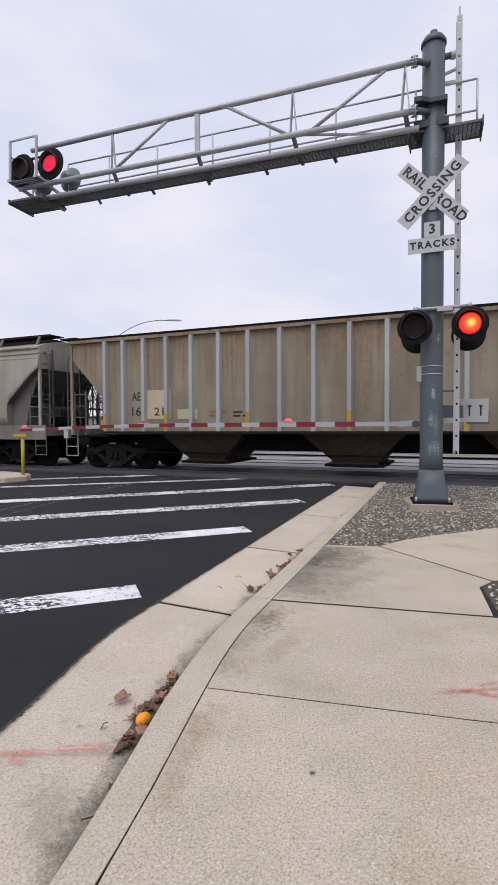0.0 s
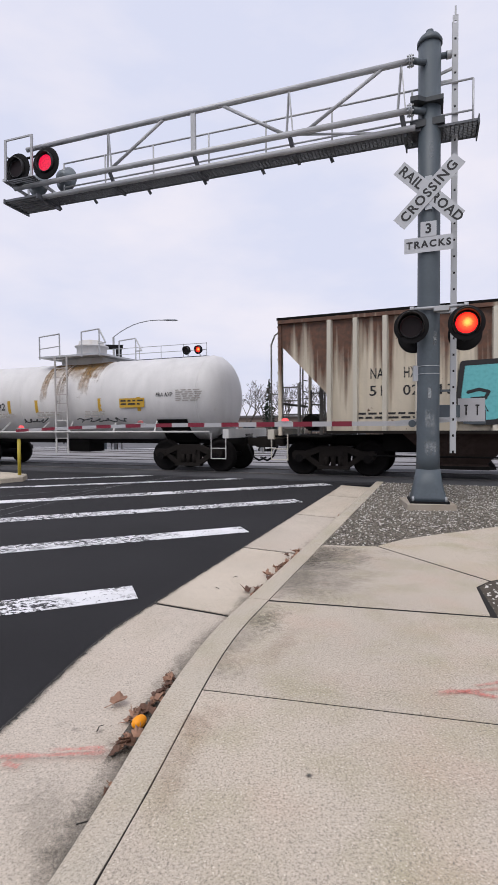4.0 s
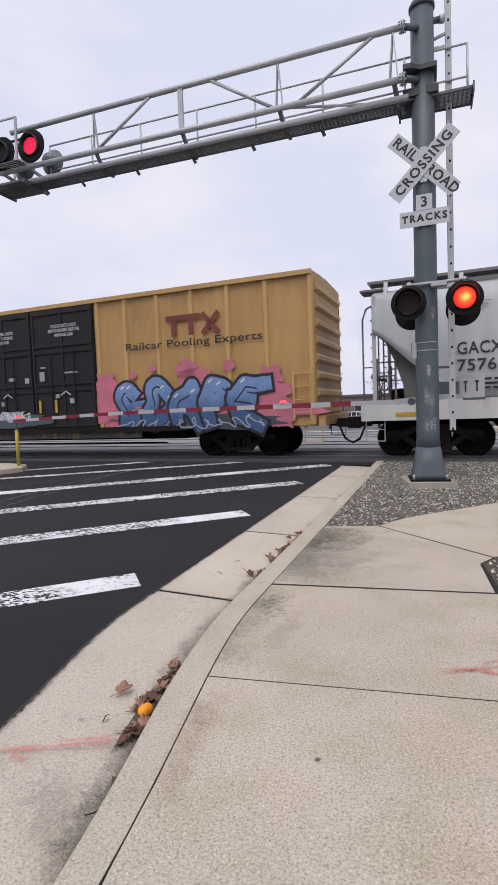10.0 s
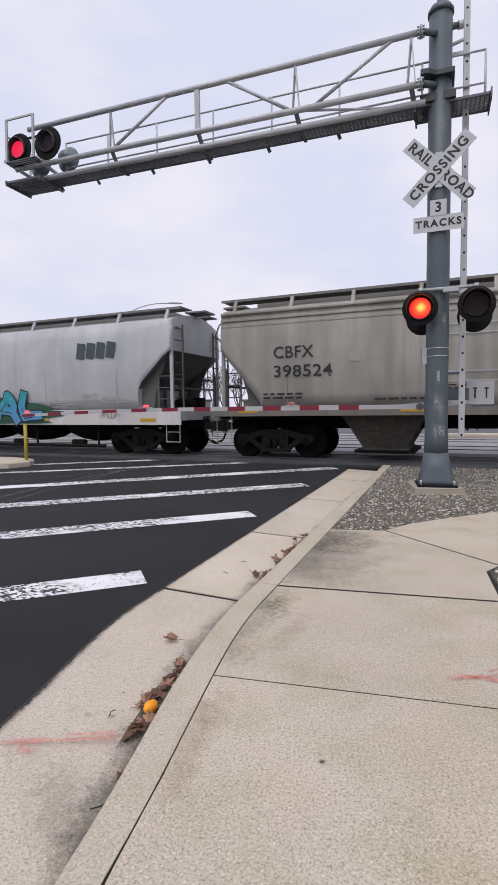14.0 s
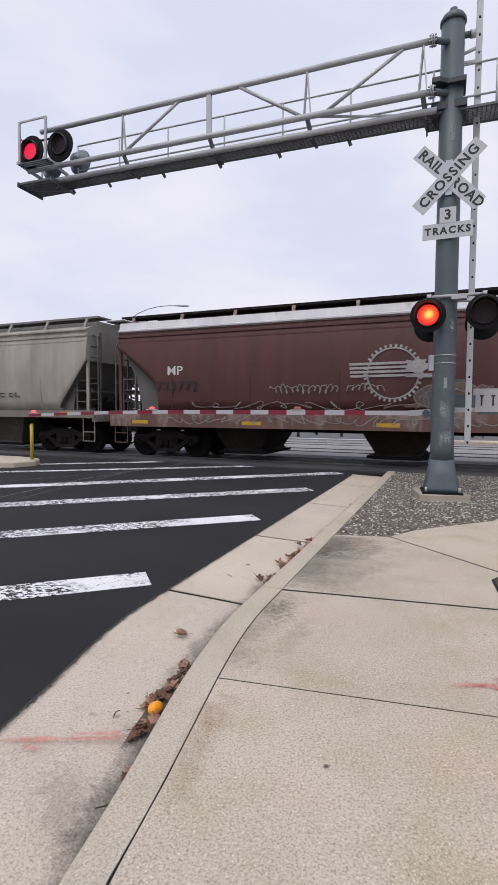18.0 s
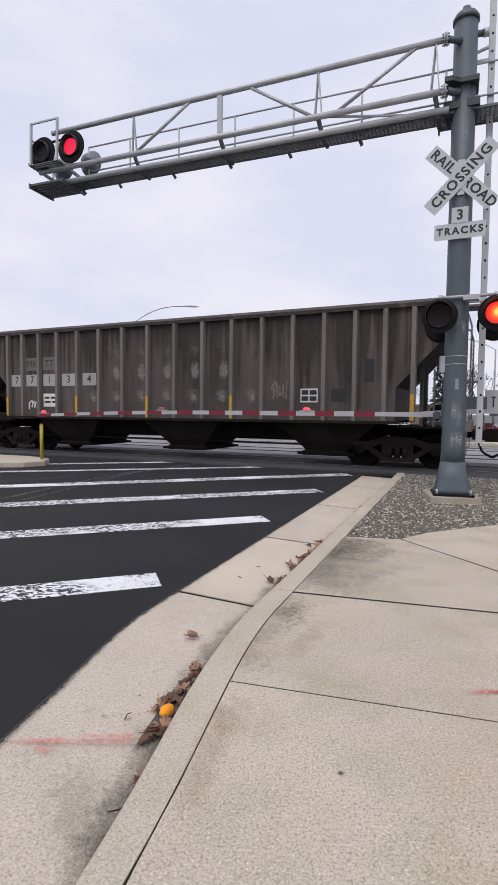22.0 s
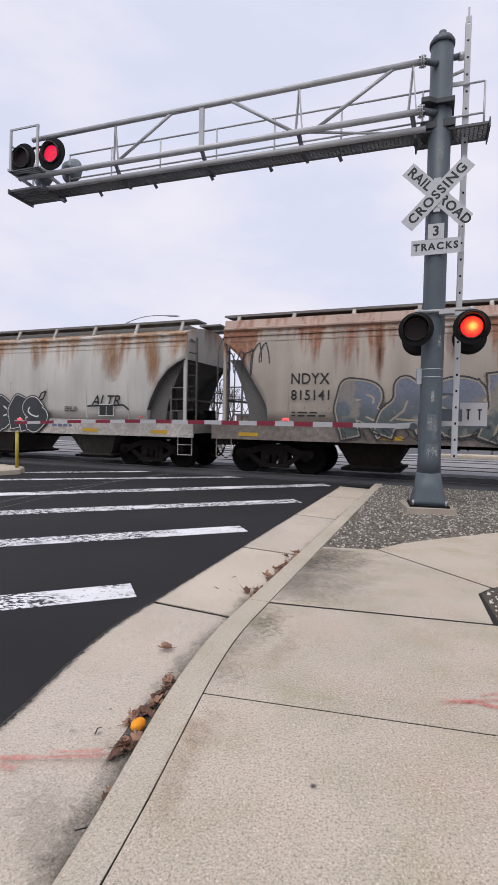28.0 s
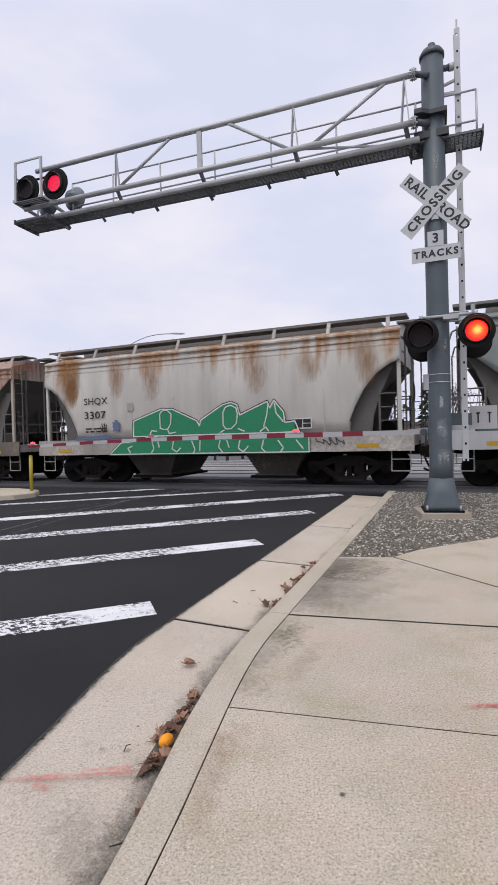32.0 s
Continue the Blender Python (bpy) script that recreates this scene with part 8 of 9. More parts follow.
plate(car, -h + 8.49, -h + 8.99, 1.54, 1.82, SPRAY_WHITE, "consolidated_stencil", -1.622)
for dx, z0, z1 in ((0.03, 1.57, 1.79), (0.26, 1.57, 1.67), (0.26, 1.69, 1.79)):
    plate(car, -h + 8.49 + dx, -h + 8.49 + dx + 0.21, z0, z1, SPRAY_BLACK, "consolidated_stencil", -1.628)
scrawl(car, -h + 2.25, 1.78, 0.25, 0.3, SPRAY_SLATE, -1.622, 93, 3, 0.025)
scrawl(car, -h + 9.1, 1.2, 0.7, 0.2, SPRAY_SLATE, -1.612, 94, 4, 0.025)

# the next car
car, h = smooth_hopper(196.5, 213.5, "slate-green covered hopper car coming in from the side", SLATE, SILVER_GREY, SLATE, eave=4.0, walk_color=WALK_GREY)

# ---- small things on the pavement and in the gutter ----
fruit_bm = lathe(bmnew(), [(-0.044, 0.006), (-0.041, 0.017), (-0.033, 0.028), (-0.02, 0.035), (0.0, 0.0375), (0.02, 0.034), (0.033, 0.026), (0.041, 0.014), (0.044, 0.005)], (0, 0, 0), (1, 0, 0), 24)
thing("orange_fruit", "small bright orange fruit lying among dry leaves in the gutter", "fruit", pose(-0.432, 2.335, -0.100, 0, 12, 74) @ Matrix.Diagonal((1.12, 0.78, 0.78, 1)), bm=fruit_bm, material=ORANGE)


def leaf_mesh(seed, size):
    """A curled, lobed dry leaf with its stalk."""
    rng = random.Random(seed)
    n = 22
    bm = bmnew()
    mid = bm.verts.new((0, 0, 0))
    curl = rng.uniform(0.5, 1.6)
    rim = []
    for k in range(n):
        a = 2 * math.pi * k / n
        r = size * (0.62 + 0.38 * abs(math.cos(2.5 * a)) ** 0.7) * rng.uniform(0.85, 1.1)
        x, y = r * math.cos(a), r * 0.75 * math.sin(a)
        rim.append(bm.verts.new((x, y, curl * (y * y) / size * 0.9 + rng.uniform(-0.1, 0.16) * size + 0.25 * x * x / size)))
    low = [bm.verts.new(v.co - Vector((0, 0, 0.0012))) for v in rim]
    lm = bm.verts.new((0, 0, -0.0012))
    for k in range(n):
        j = (k + 1) % n
        bm.faces.new((mid, rim[k], rim[j])).smooth = True
        bm.faces.new((lm, low[j], low[k])).smooth = True
        bm.faces.new((rim[k], low[k], low[j], rim[j]))
    rod(bm, (-size * 0.7, 0, 0.002), (-size * 1.6, size * rng.uniform(-0.4, 0.4), 0.01), 0.0018, 5)
    return bm


rng = random.Random(11)
spots = []
for k in range(46):
    y = 2.06 + 0.70 * rng.random() ** 0.9
    off = 0.225 + 0.07 * rng.random() + (0.06 if 2.15 < y < 2.45 else 0.0) * rng.random()
    spots.append((y, off, rng.uniform(0.020, 0.042)))
for k in range(34):
    spots.append((4.1 + 1.65 * rng.random(), 0.212 + 0.08 * rng.random() ** 1.5 + (0.12 * rng.random() if k % 4 == 0 else 0), rng.uniform(0.028, 0.055)))
for k in range(30):
    spots.append((rng.gauss(4.92, 0.13) if k < 20 else rng.gauss(4.28, 0.07), 0.215 + 0.09 * rng.random(), rng.uniform(0.025, 0.05)))
for k in range(14):
    spots.append((7.0 + 4.0 * rng.random(), 0.21 + 0.05 * rng.random(), rng.uniform(0.02, 0.04)))
spots += [(1.86, 0.222, 0.022), (1.90, 0.218, 0.018)]
for k, (y, off, size) in enumerate(spots):
    x, yy = kerb_line(off, y, y + 0.001, 1)[0]
    if abs(x + 0.432) < 0.075 and -0.11 < yy - 2.335 < 0.05:
        continue
    z = -0.143 + 0.05 * max(0, off - 0.16) + (0.02 + 0.035 * rng.random() if k < 46 and off < 0.27 else 0.012)
    thing("dry_leaf", rng.choice(("curled brown dry leaf in the gutter", "pale brown dry leaf lying in the gutter")), "leaf",
          pose(x, yy, z, rng.uniform(-35, 35), rng.uniform(-35, 35), rng.uniform(0, 360)), "fallen leaves", bm=leaf_mesh(k, size), material=LEAF if rng.random() < 0.65 else LEAF_PALE)
blown_leaf = thing("dry_leaf", "pale brown dry leaf blown along the gutter", "leaf", pose(-0.57, 2.56, -0.112, 6, -8, 30), "fallen leaves", bm=leaf_mesh(77, 0.05), material=LEAF_PALE)
for k, (x, y) in enumerate(((-0.52, 1.72), (-0.62, 2.28), (-0.2, 4.4), (-0.05, 4.75))):
    tw = bmnew()
    e = 1.9 if k == 0 else 0.6
    rod(tw, (0, 0, 0), (0.05 * e, 0.012 * e, 0.01), 0.0025, 5)
    rod(tw, (0.05 * e, 0.012 * e, 0.01), (0.09 * e, 0.0, 0.004), 0.002, 5)
    thing("twig", "thin dark twig in the gutter", "twig", pose(x, y, -0.118, 0, 0, 70 * k), "twigs", bm=tw, material=JOINT)

# dirt washed along the flow line
silt_steps = 260
silt_y = [-1.5 + 13.3 * k / silt_steps for k in range(silt_steps + 1)]


def silt_wide(y):
    return 0.14 + 0.05 * noise.noise((y * 1.1, 3, 0)) + 0.03 * noise.noise((y * 4.0, 7, 0)) - 0.006 * max(0.0, y - 3)


cols = [kerb_line(lambda y, f=f: squeeze(0.198)(y) + f * silt_wide(y), -1.5, 11.8, silt_steps) for f in (0.0, 0.22, 0.55, 1.25)]
rows = [[(*c[k], z) for c, z in zip(cols, (-0.1405, -0.1395, -0.137, -0.1335))] for k in range(silt_steps + 1)]
strength = [0.95 + 0.35 * noise.noise((y * 0.9, 11, 0)) - 0.03 * max(0.0, y - 3) for y in silt_y]
part("silt_streak", film(rows, [[1.25 * e, 1.0 * e, 0.55 * e, 0.0] for e in strength]), SILT, gutter, "dark silt along the foot of the kerb")
# one dark patch for both litter and the leaf pile's shade
part("silt_streak", blotch(-0.455, 2.38, -0.1375, 0.085, 0.36, -0.26, 1.3), SILT, gutter, "dark litter and painted shade under the leaves")
edge_rows = [kerb_line(lambda y: gutter_width(y) + o, -1.5, 11.0, 200) for o in (-0.05, -0.008)]
lip = [kerb_line(lambda y: gutter_width(y) + o, -1.5, 11.5, 300) for o in (-0.045, -0.016, 0.0)]
part("asphalt_lip", film([[(*lip[0][k], -0.1095), (*lip[1][k], -0.1085), (*lip[2][k], -0.1075)] for k in range(301)], [0.0, 0.42, 1.3]), TAR_EDGE, road, "ragged edge of the asphalt")
part("edge_grime", film([[(*edge_rows[0][k], -0.1055), (*edge_rows[1][k], -0.1045)] for k in range(201)], [0.1, 0.75]), SILT, gutter, "dark grime along the asphalt edge")
for x, y, rx, ry, turn in ((-0.62, 1.75, 0.2, 0.3, 0.2), (-0.8, 2.3, 0.06, 0.1, 0.5)):
    part("faint_stain", blotch(x, y, -0.1085, rx, ry, turn, 0.28), GRIME, gutter, "faint grey stain")


def edge_stain(y0, y1, reach, peak, label):
    """A damp stain spreading over the slabs from the back of the kerb."""
    steps = 24
    lines = [kerb_line(-d * reach, y0, y1, steps) for d in (0.02, 0.2, 0.5, 1.0)]
    e = [min(1.0, 5 * k / steps + 0.3, 5 * (1 - k / steps) + 0.3) * (0.85 + 0.3 * noise.noise((k * 0.35, y0, 2))) for k in range(steps + 1)]
    part("dark_stain", film([[(*c[k], 0.0045) for c in lines] for k in range(steps + 1)], [[peak * f * q for q in (1.0, 0.85, 0.5, 0.0)] for f in e]), GRIME, pavement, label)


edge_stain(3.80, 5.50, 0.72, 0.78, "dark damp stain beside the kerb")
edge_stain(4.70, 5.48, 0.75, 0.55, "dark damp stain in the slab's corner")
edge_stain(2.55, 3.70, 0.25, 0.36, "grey stain beside the kerb")
part("dark_stain", blotch(0.27, 3.4, 0.004, 0.13, 0.36, -0.3, 0.25), GRIME, pavement, "faint grey stain")
for x, y, rx, ry, turn, peak in ((-0.17, 1.95, 0.10, 0.50, -0.13, 0.62), (-0.10, 2.15, 0.09, 0.22, -0.2, 0.5), (0.28, 2.95, 0.10, 0.40, -0.35, 0.5)):
    part("faint_stain", blotch(x, y, 0.004, rx, ry, turn, peak), TAN_STAIN, pavement, "faint brown stain")

# red survey marks


def sprayed(points, width, z, peak=0.7):
    rows, fades = [], []
    (ax, ay), (bx, by) = points
    d = Vector((bx - ax, by - ay))
    nn = Vector((-d.y, d.x)).normalized() * width
    for k in range(13):
        q = k / 12
        w = 1.0 + 0.3 * math.sin(9 * q + ax * 7)
        rows.append([(ax + d.x * q + nn.x * o * w, ay + d.y * q + nn.y * o * w, z) for o in (-1, -0.3, 0.3, 1)])
        e = peak * min(1, 6 * q, 6 * (1 - q)) * (0.8 + 0.2 * math.sin(23 * q))
        fades.append([0.0, e, e, 0.0])
    thing("survey_mark", "faded red spray-paint survey mark on concrete", "paint mark", kind="structure", bm=film(rows, fades), material=RED_FILM)


sprayed([(-1.10, 2.070), (-0.50, 2.112)], 0.022, -0.1055, 1.0)
sprayed([(-0.95, 2.045), (-0.86, 2.015)], 0.026, -0.1065, 0.9)
sprayed([(-0.80, 2.125), (-0.53, 2.142)], 0.02, -0.1045, 0.9)
sprayed([(0.98, 2.395), (1.5, 2.465)], 0.03, 0.0055, 0.8)
sprayed([(1.06, 2.435), (1.3, 2.355)], 0.026, 0.0065, 0.9)
sprayed([(1.2, 2.465), (1.45, 2.525)], 0.022, 0.0065, 0.85)

# small debris
for x, y, r in ((-0.60, 2.47, 0.012), (-0.56, 2.31, 0.008), (-0.42, 3.6, 0.009), (-0.75, 3.3, 0.007), (-0.36, 2.86, 0.010), (-0.62, 3.0, 0.005), (-0.1, 4.35, 0.014), (-0.68, 3.15, 0.005), (-0.72, 2.28, 0.03), (-0.6, 2.27, 0.028)):
    part("debris_speck", blotch(x, y, -0.1065, r, r * 0.75, x * 9, 1.3 if r < 0.02 else 0.6, 8), SILT, gutter, "dark speck")
part("gum_spot", blotch(0.324, 1.805, 0.006, 0.018, 0.014, 0, 1.3, 10), SILT, pavement, "dark flattened spot")
for x, y, r in ((0.9, 2.9, 0.006), (0.5, 3.1, 0.004), (1.4, 3.0, 0.009), (0.75, 1.5, 0.003), (1.1, 1.7, 0.004)):
    part("gum_spot", blotch(x, y, 0.006, r, r * 0.8, 0, 1.2, 8), SILT, pavement, "dark flattened spot")

# bollard on its traffic island
ISLE = [(-16.0, 10.6), (-6.3, 12.85), (-5.95, 13.3), (-6.1, 13.9), (-6.9, 14.5), (-16.0, 17.6)]
thing("traffic_island", "low pale concrete traffic island with a kerb", "traffic island", kind="structure", bm=prism(bmnew(), ISLE, -0.2, 0.02, 0.03), material=CONCRETE_KERB)
bollard = thing("bollard", "thin yellow post standing on the traffic island", "bollard", pose(-6.15, 13.55, 0.02))
part("post", rod(bmnew(), (0, 0, 0), (0, 0, 0.93), 0.045, 14), YELLOW, bollard)
part("cap", rod(bmnew(), (0, 0, 0.93), (0, 0, 0.955), 0.048, 14, 0.03), YELLOW, bollard)

# ---- beyond the tracks ----
LEAD = plain("far_pole_grey", (0.30, 0.31, 0.32), 0.5, 0.3)
BARK = plain("bare_bark", (0.085, 0.07, 0.06), 0.9, 0.0, 3.0, 30.0, 0.3, 0.3)
NEEDLE = plain("dark_needles", (0.030, 0.045, 0.030), 0.9, 0.0, 3.0, 20.0, 0.4, 0.0)
WALL_FAR = plain("far_stucco", (0.34, 0.32, 0.30), 0.9)
ROOF_FAR = plain("far_roof", (0.14, 0.13, 0.13), 0.8)
GLASS_FAR = plain("far_window_glass", (0.04, 0.05, 0.06), 0.15)
SIGNAL_RED = glowing("far_signal_red", (1.0, 0.10, 0.06), 5.0)


def street_lamp(x, y, z, height, reach, heading):
    lamp = thing("street_lamp", "grey street lamp on a curved mast arm", "street lamp", pose(x, y, z, 0, 0, heading), "street lamps")
    part("mast", rod(bmnew(), (0, 0, 0), (0, 0, height - 1.3), 0.10, 12, 0.07), LEAD, lamp)
    arm_ = bmnew()
    pts = [Vector((reach * q, 0, height - 1.3 + 1.3 * (1 - (1 - q) ** 2.4))) for q in [k / 8 for k in range(9)]]
    for a, b in zip(pts, pts[1:]):
        rod(arm_, a, b, 0.03, 8)
    part("arm", arm_, LEAD, lamp)
    part("lantern", loft(bmnew(), [[(reach + dx, 0.13 * s * c, height + 0.02 + 0.07 * s * d) for c, d in ((-1, -0.6), (1, -0.6), (1, 0.4), (0, 1), (-1, 0.4))] for dx, s in ((-0.1, 0.5), (0.15, 1.0), (0.75, 1.0), (0.95, 0.3))]), SIGN_BACK, lamp, "flat lamp head")
    return lamp


lamp = street_lamp(-9.9, 36.6, -1.0, 9.85, 3.6, 12)
for z, dx in ((7.2, 0.35), (6.7, -0.9)):
    s = part("signal_head", box(bmnew(), dx - 0.2, dx + 0.2, -0.2, 0.1, z - 0.5, z + 0.55), BLACK, lamp, "traffic signal case")
part("street_sign", box(bmnew(), -0.55, 0.65, -0.1, -0.06, 7.7, 8.0), BLACK, lamp)
street_lamp(21.5, 52.0, -1.1, 10.0, 5.0, 175)
street_lamp(-26, 70, -1.1, 10.0, 3.5, 20)


# the crossing's second cantilever, across the tracks
x, y = on_track(-15.9, 13.0)
far_gantry = thing("signal_cantilever", "grey steel signal cantilever with railed walkway beyond the tracks", "signal cantilever", pose(x, y, -0.25, 0, 0, math.degrees(TH)))
part("pole", rod(bmnew(), (0, 0, 0), (0, 0, 6.75), 0.19, 20, 0.16), POLE_GREY, far_gantry)
part("pole_cap", rod(bmnew(), (0, 0, 6.75), (0, 0, 6.85), 0.19, 20, 0.05), POLE_GREY, far_gantry)
for yy in (-0.25, 0.25):
    for z, r in ((4.95, 0.05), (5.55, 0.045)):
        part("chord", rod(bmnew(), (-0.3, yy, z), (7.9, yy, z), r, 10), GALV, far_gantry)
    web = bmnew()
    for k in range(7):
        rod(web, (0.2 + 1.1 * k, yy, 4.95 if k % 2 else 5.55), (1.3 + 1.1 * k, yy, 5.55 if k % 2 else 4.95), 0.025, 6)
    part("web_bracing", web, GALV, far_gantry)
part("walkway", box(bmnew(), -1.2, 7.9, -0.75, -0.2, 5.50, 5.56), GRATE, far_gantry, "grated walkway")
for z in (5.95, 6.32):
    part("handrail", rod(bmnew(), (-1.2, -0.75, z), (7.9, -0.75, z - 0.05), 0.02, 6), GALV, far_gantry)
for k in range(7):
    x = -1.2 + 1.516 * k
    part("rail_post", rod(bmnew(), (x, -0.75, 5.5), (x, -0.75, 6.31), 0.02, 6), GALV, far_gantry)
for x, phase in ((6.75, "L"), (7.52, "R")):
    part("lamp_hanger", rod(bmnew(), (x, -0.85, 5.55), (x, -0.95, 5.87), 0.025, 8), GALV, far_gantry)
    head = lamp_head(far_gantry, "flasher_head", x, -1.05, 5.87, -1)
    flashers.append((lens_disc(head, 0, -0.03, 0), phase))
    part("flasher_case", rod(bmnew(), (x, -0.75, 5.87), (x, -0.98, 5.87), 0.12, 16), POLE_GREY, far_gantry)


def signal_post(x, y, lit=True):
    sp = thing("traffic_signal", "black traffic signal on a post with a lit red lamp", "traffic signal", pose(x, y, -1.05, 0, 0, SQ), "traffic signals")
    part("post", rod(bmnew(), (0, 0, 0), (0, 0, 4.6), 0.07, 10), LEAD, sp)
    c_ = part("case", box(bmnew(), -0.19, 0.19, -0.28, -0.08, 3.0, 4.15), BLACK, sp)
    for k, z in enumerate((3.92, 3.57, 3.22)):
        part("signal_lamp", rod(bmnew(), (0, -0.28, z), (0, -0.31, z), 0.125, 14), SIGNAL_RED if k == 0 and lit else BLACK, c_)
    return sp


signal_post(13.6, 29.5)
signal_post(-11.2, 34.0)
signal_post(16.5, 48.0)


def bare_tree(x, y, z, height, seed, spread=0.55):
    """Trunk, limbs and twigs of a leafless tree."""
    rng = random.Random(seed)
    tree = thing("bare_tree", "leafless winter tree with a wide twiggy crown", "tree", pose(x, y, z), "bare trees")
    trunk, crown = bmnew(), bmnew()
    rod(trunk, (0, 0, 0), (0.05, 0, height * 0.3), height * 0.022, 8, height * 0.016)
    tips = [(Vector((0.05, 0, height * 0.3)), Vector((0, 0, 1)), height * 0.016, height * 0.26)]
    for level in range(6):
        nxt = []
        for p, d, r, ln in tips:
            for _ in range(3 if level < 3 else 2):
                dd = (d + Vector((rng.uniform(-1, 1), rng.uniform(-1, 1), rng.uniform(-0.35, 0.7))) * spread).normalized()
                q = p + dd * ln * rng.uniform(0.6, 1.1)
                rod(trunk if level < 1 else crown, p, q, max(0.012, r * 0.62), 5 if level < 2 else 3, max(0.009, r * 0.4), caps=False)
                nxt.append((q, dd, r * 0.58, ln * 0.66))
        tips = nxt
    part("trunk", trunk, BARK, tree)
    part("crown", crown, BARK, tree, "crown of fine bare twigs")
    return tree


def conifer(x, y, z, height, seed):
    rng = random.Random(seed)
    tree = thing("conifer", "thin dark conifer with ragged drooping boughs", "tree", pose(x, y, z), "conifers")
    part("trunk", rod(bmnew(), (0, 0, 0), (0, 0, height), height * 0.018, 8, 0.02), BARK, tree)
    bm = bmnew()
    for k in range(420):
        q = rng.random() ** 0.8
        zz = height * (0.16 + 0.84 * q)
        r = height * 0.20 * (1 - q) ** 0.8 * rng.uniform(0.4, 1.15) + 0.05
        a = rng.uniform(0, 6.28)
        tip = Vector((r * math.cos(a), r * math.sin(a), zz - r * rng.uniform(0.0, 0.5)))
        root = Vector((0.3 * r * math.cos(a), 0.3 * r * math.sin(a), zz))
        side = Vector((-math.sin(a), math.cos(a), 0.2)) * height * rng.uniform(0.008, 0.022)
        v = [bm.verts.new(c) for c in (root - side * 0.6, root + side * 0.6, tip, root + Vector((0, 0, -0.03 * height * rng.random())))]
        bm.faces.new((v[0], v[1], v[2]))
        bm.faces.new((v[1], v[3], v[2]))
        bm.faces.new((v[3], v[0], v[2]))
    part("crown", bm, NEEDLE, tree)
    return tree


conifer(18.0, 58.0, -1.1, 8.5, 5)
conifer(-14.0, 52.0, -1.1, 9.5, 6)
conifer(2.0, 75.0, -1.1, 9.0, 8)
for k, (x, y, hgt) in enumerate(((18.6, 38.0, 9.5), (24.0, 46.0, 8.5), (9.0, 66.0, 7.0), (-3.0, 70.0, 7.5), (-20.0, 60.0, 8.0), (4.5, 84.0, 7.5), (-9.0, 78.0, 7.0), (30.0, 70.0, 8.0), (-6.5, 48.0, 6.6), (-3.6, 51.0, 7.4), (-0.8, 50.0, 7.0), (5.5, 56.0, 7.4), (12.0, 50.0, 6.4), (20.5, 52.0, 7.8), (-16.0, 55.0, 7.0), (-2.2, 54.0, 7.2), (1.2, 53.0, 6.6), (3.2, 50.5, 6.9), (-5.0, 53.0, 6.8), (7.6, 52.0, 6.6), (16.5, 47.0, 7.2), (22.2, 43.0, 8.4), (26.0, 50.0, 8.0))):
    bare_tree(x, y, -1.1, hgt, 30 + k)


def far_building(x, y, w, dpt, hgt, turn, bays_n, colour):
    b = thing("low_building", "low pale commercial building with dark windows far beyond the tracks", "building", pose(x, y, -1.15, 0, 0, turn), "far buildings")
    part("wall", box(bmnew(), -w / 2, w / 2, 0, dpt, 0, hgt), colour, b)
    part("roof", box(bmnew(), -w / 2 - 0.4, w / 2 + 0.4, -0.4, dpt + 0.4, hgt, hgt + 0.45), ROOF_FAR, b)
    for k in range(bays_n):
        xx = -w / 2 + w * (k + 0.5) / bays_n
        wd = part("window", box(bmnew(), xx - w / bays_n * 0.3, xx + w / bays_n * 0.3, -0.06, 0.0, 0.9, 2.5), LEAD, b)
        part("pane", box(bmnew(), xx - w / bays_n * 0.27, xx + w / bays_n * 0.27, -0.09, -0.06, 1.0, 2.4), GLASS_FAR, wd)


far_building(-45, 118, 60, 18, 4.2, -8, 12, WALL_FAR)
far_building(18, 112, 44, 16, 4.0, -6, 9, plain("far_brick", (0.20, 0.15, 0.125), 0.9))
far_building(75, 96, 50, 18, 4.5, -20, 10, WALL_FAR)


def utility_pole(x, y):
    up = thing("utility_pole", "tall wooden utility pole with cross arms", "utility pole", pose(x, y, -1.1, 0, 0, 30), "utility poles")
    part("pole", rod(bmnew(), (0, 0, 0), (0, 0, 9.0), 0.15, 10, 0.10), BARK, up)
    for z in (8.2, 7.4):
        part("cross_arm", box(bmnew(), -1.1, 1.1, -0.06, 0.06, z, z + 0.12), BARK, up)


utility_pole(-34.0, 90.0)
utility_pole(26.0, 80.0)

# far road markings, median and kerbs
for v, z, u0, u1, w in ((13.0, -0.225, -40, 3, 0.25), (16.5, -0.44, -60, 40, 0.35), (19.0, -0.64, -60, 40, 0.2), (27.0, -1.06, -80, 60, 0.3), (31.0, -1.075, -80, 60, 0.3)):
    bm = bmnew()
    loft(bm, [[(*on_track(u, v - w), z + 0.02), (*on_track(u, v + w), z + (0.02 if v > 24 else -0.02)), (*on_track(u, v + w), z - 0.1), (*on_track(u, v - w), z - 0.1)] for u in (u0, u1)])
    thing("far_lane_line", "white painted line on the far road", "road marking", group="far lane lines", kind="structure", bm=bm, material=MARK_FAR)
med = bmnew()
prism(med, [on_track(4.5, 13.2), on_track(10.5, 13.0), on_track(11.0, 14.2), on_track(6.0, 14.6), on_track(4.6, 14.0)], -0.4, -0.08, 0.05)
thing("median_island", "pale concrete median island nose beyond the tracks", "traffic island", kind="structure", bm=med, material=CONCRETE_KERB)

# vehicles on and beside the far road
TYRE = plain("tyre_rubber", (0.02, 0.02, 0.02), 0.8)
RIM = plain("alloy_rim", (0.35, 0.35, 0.36), 0.35, 0.7)
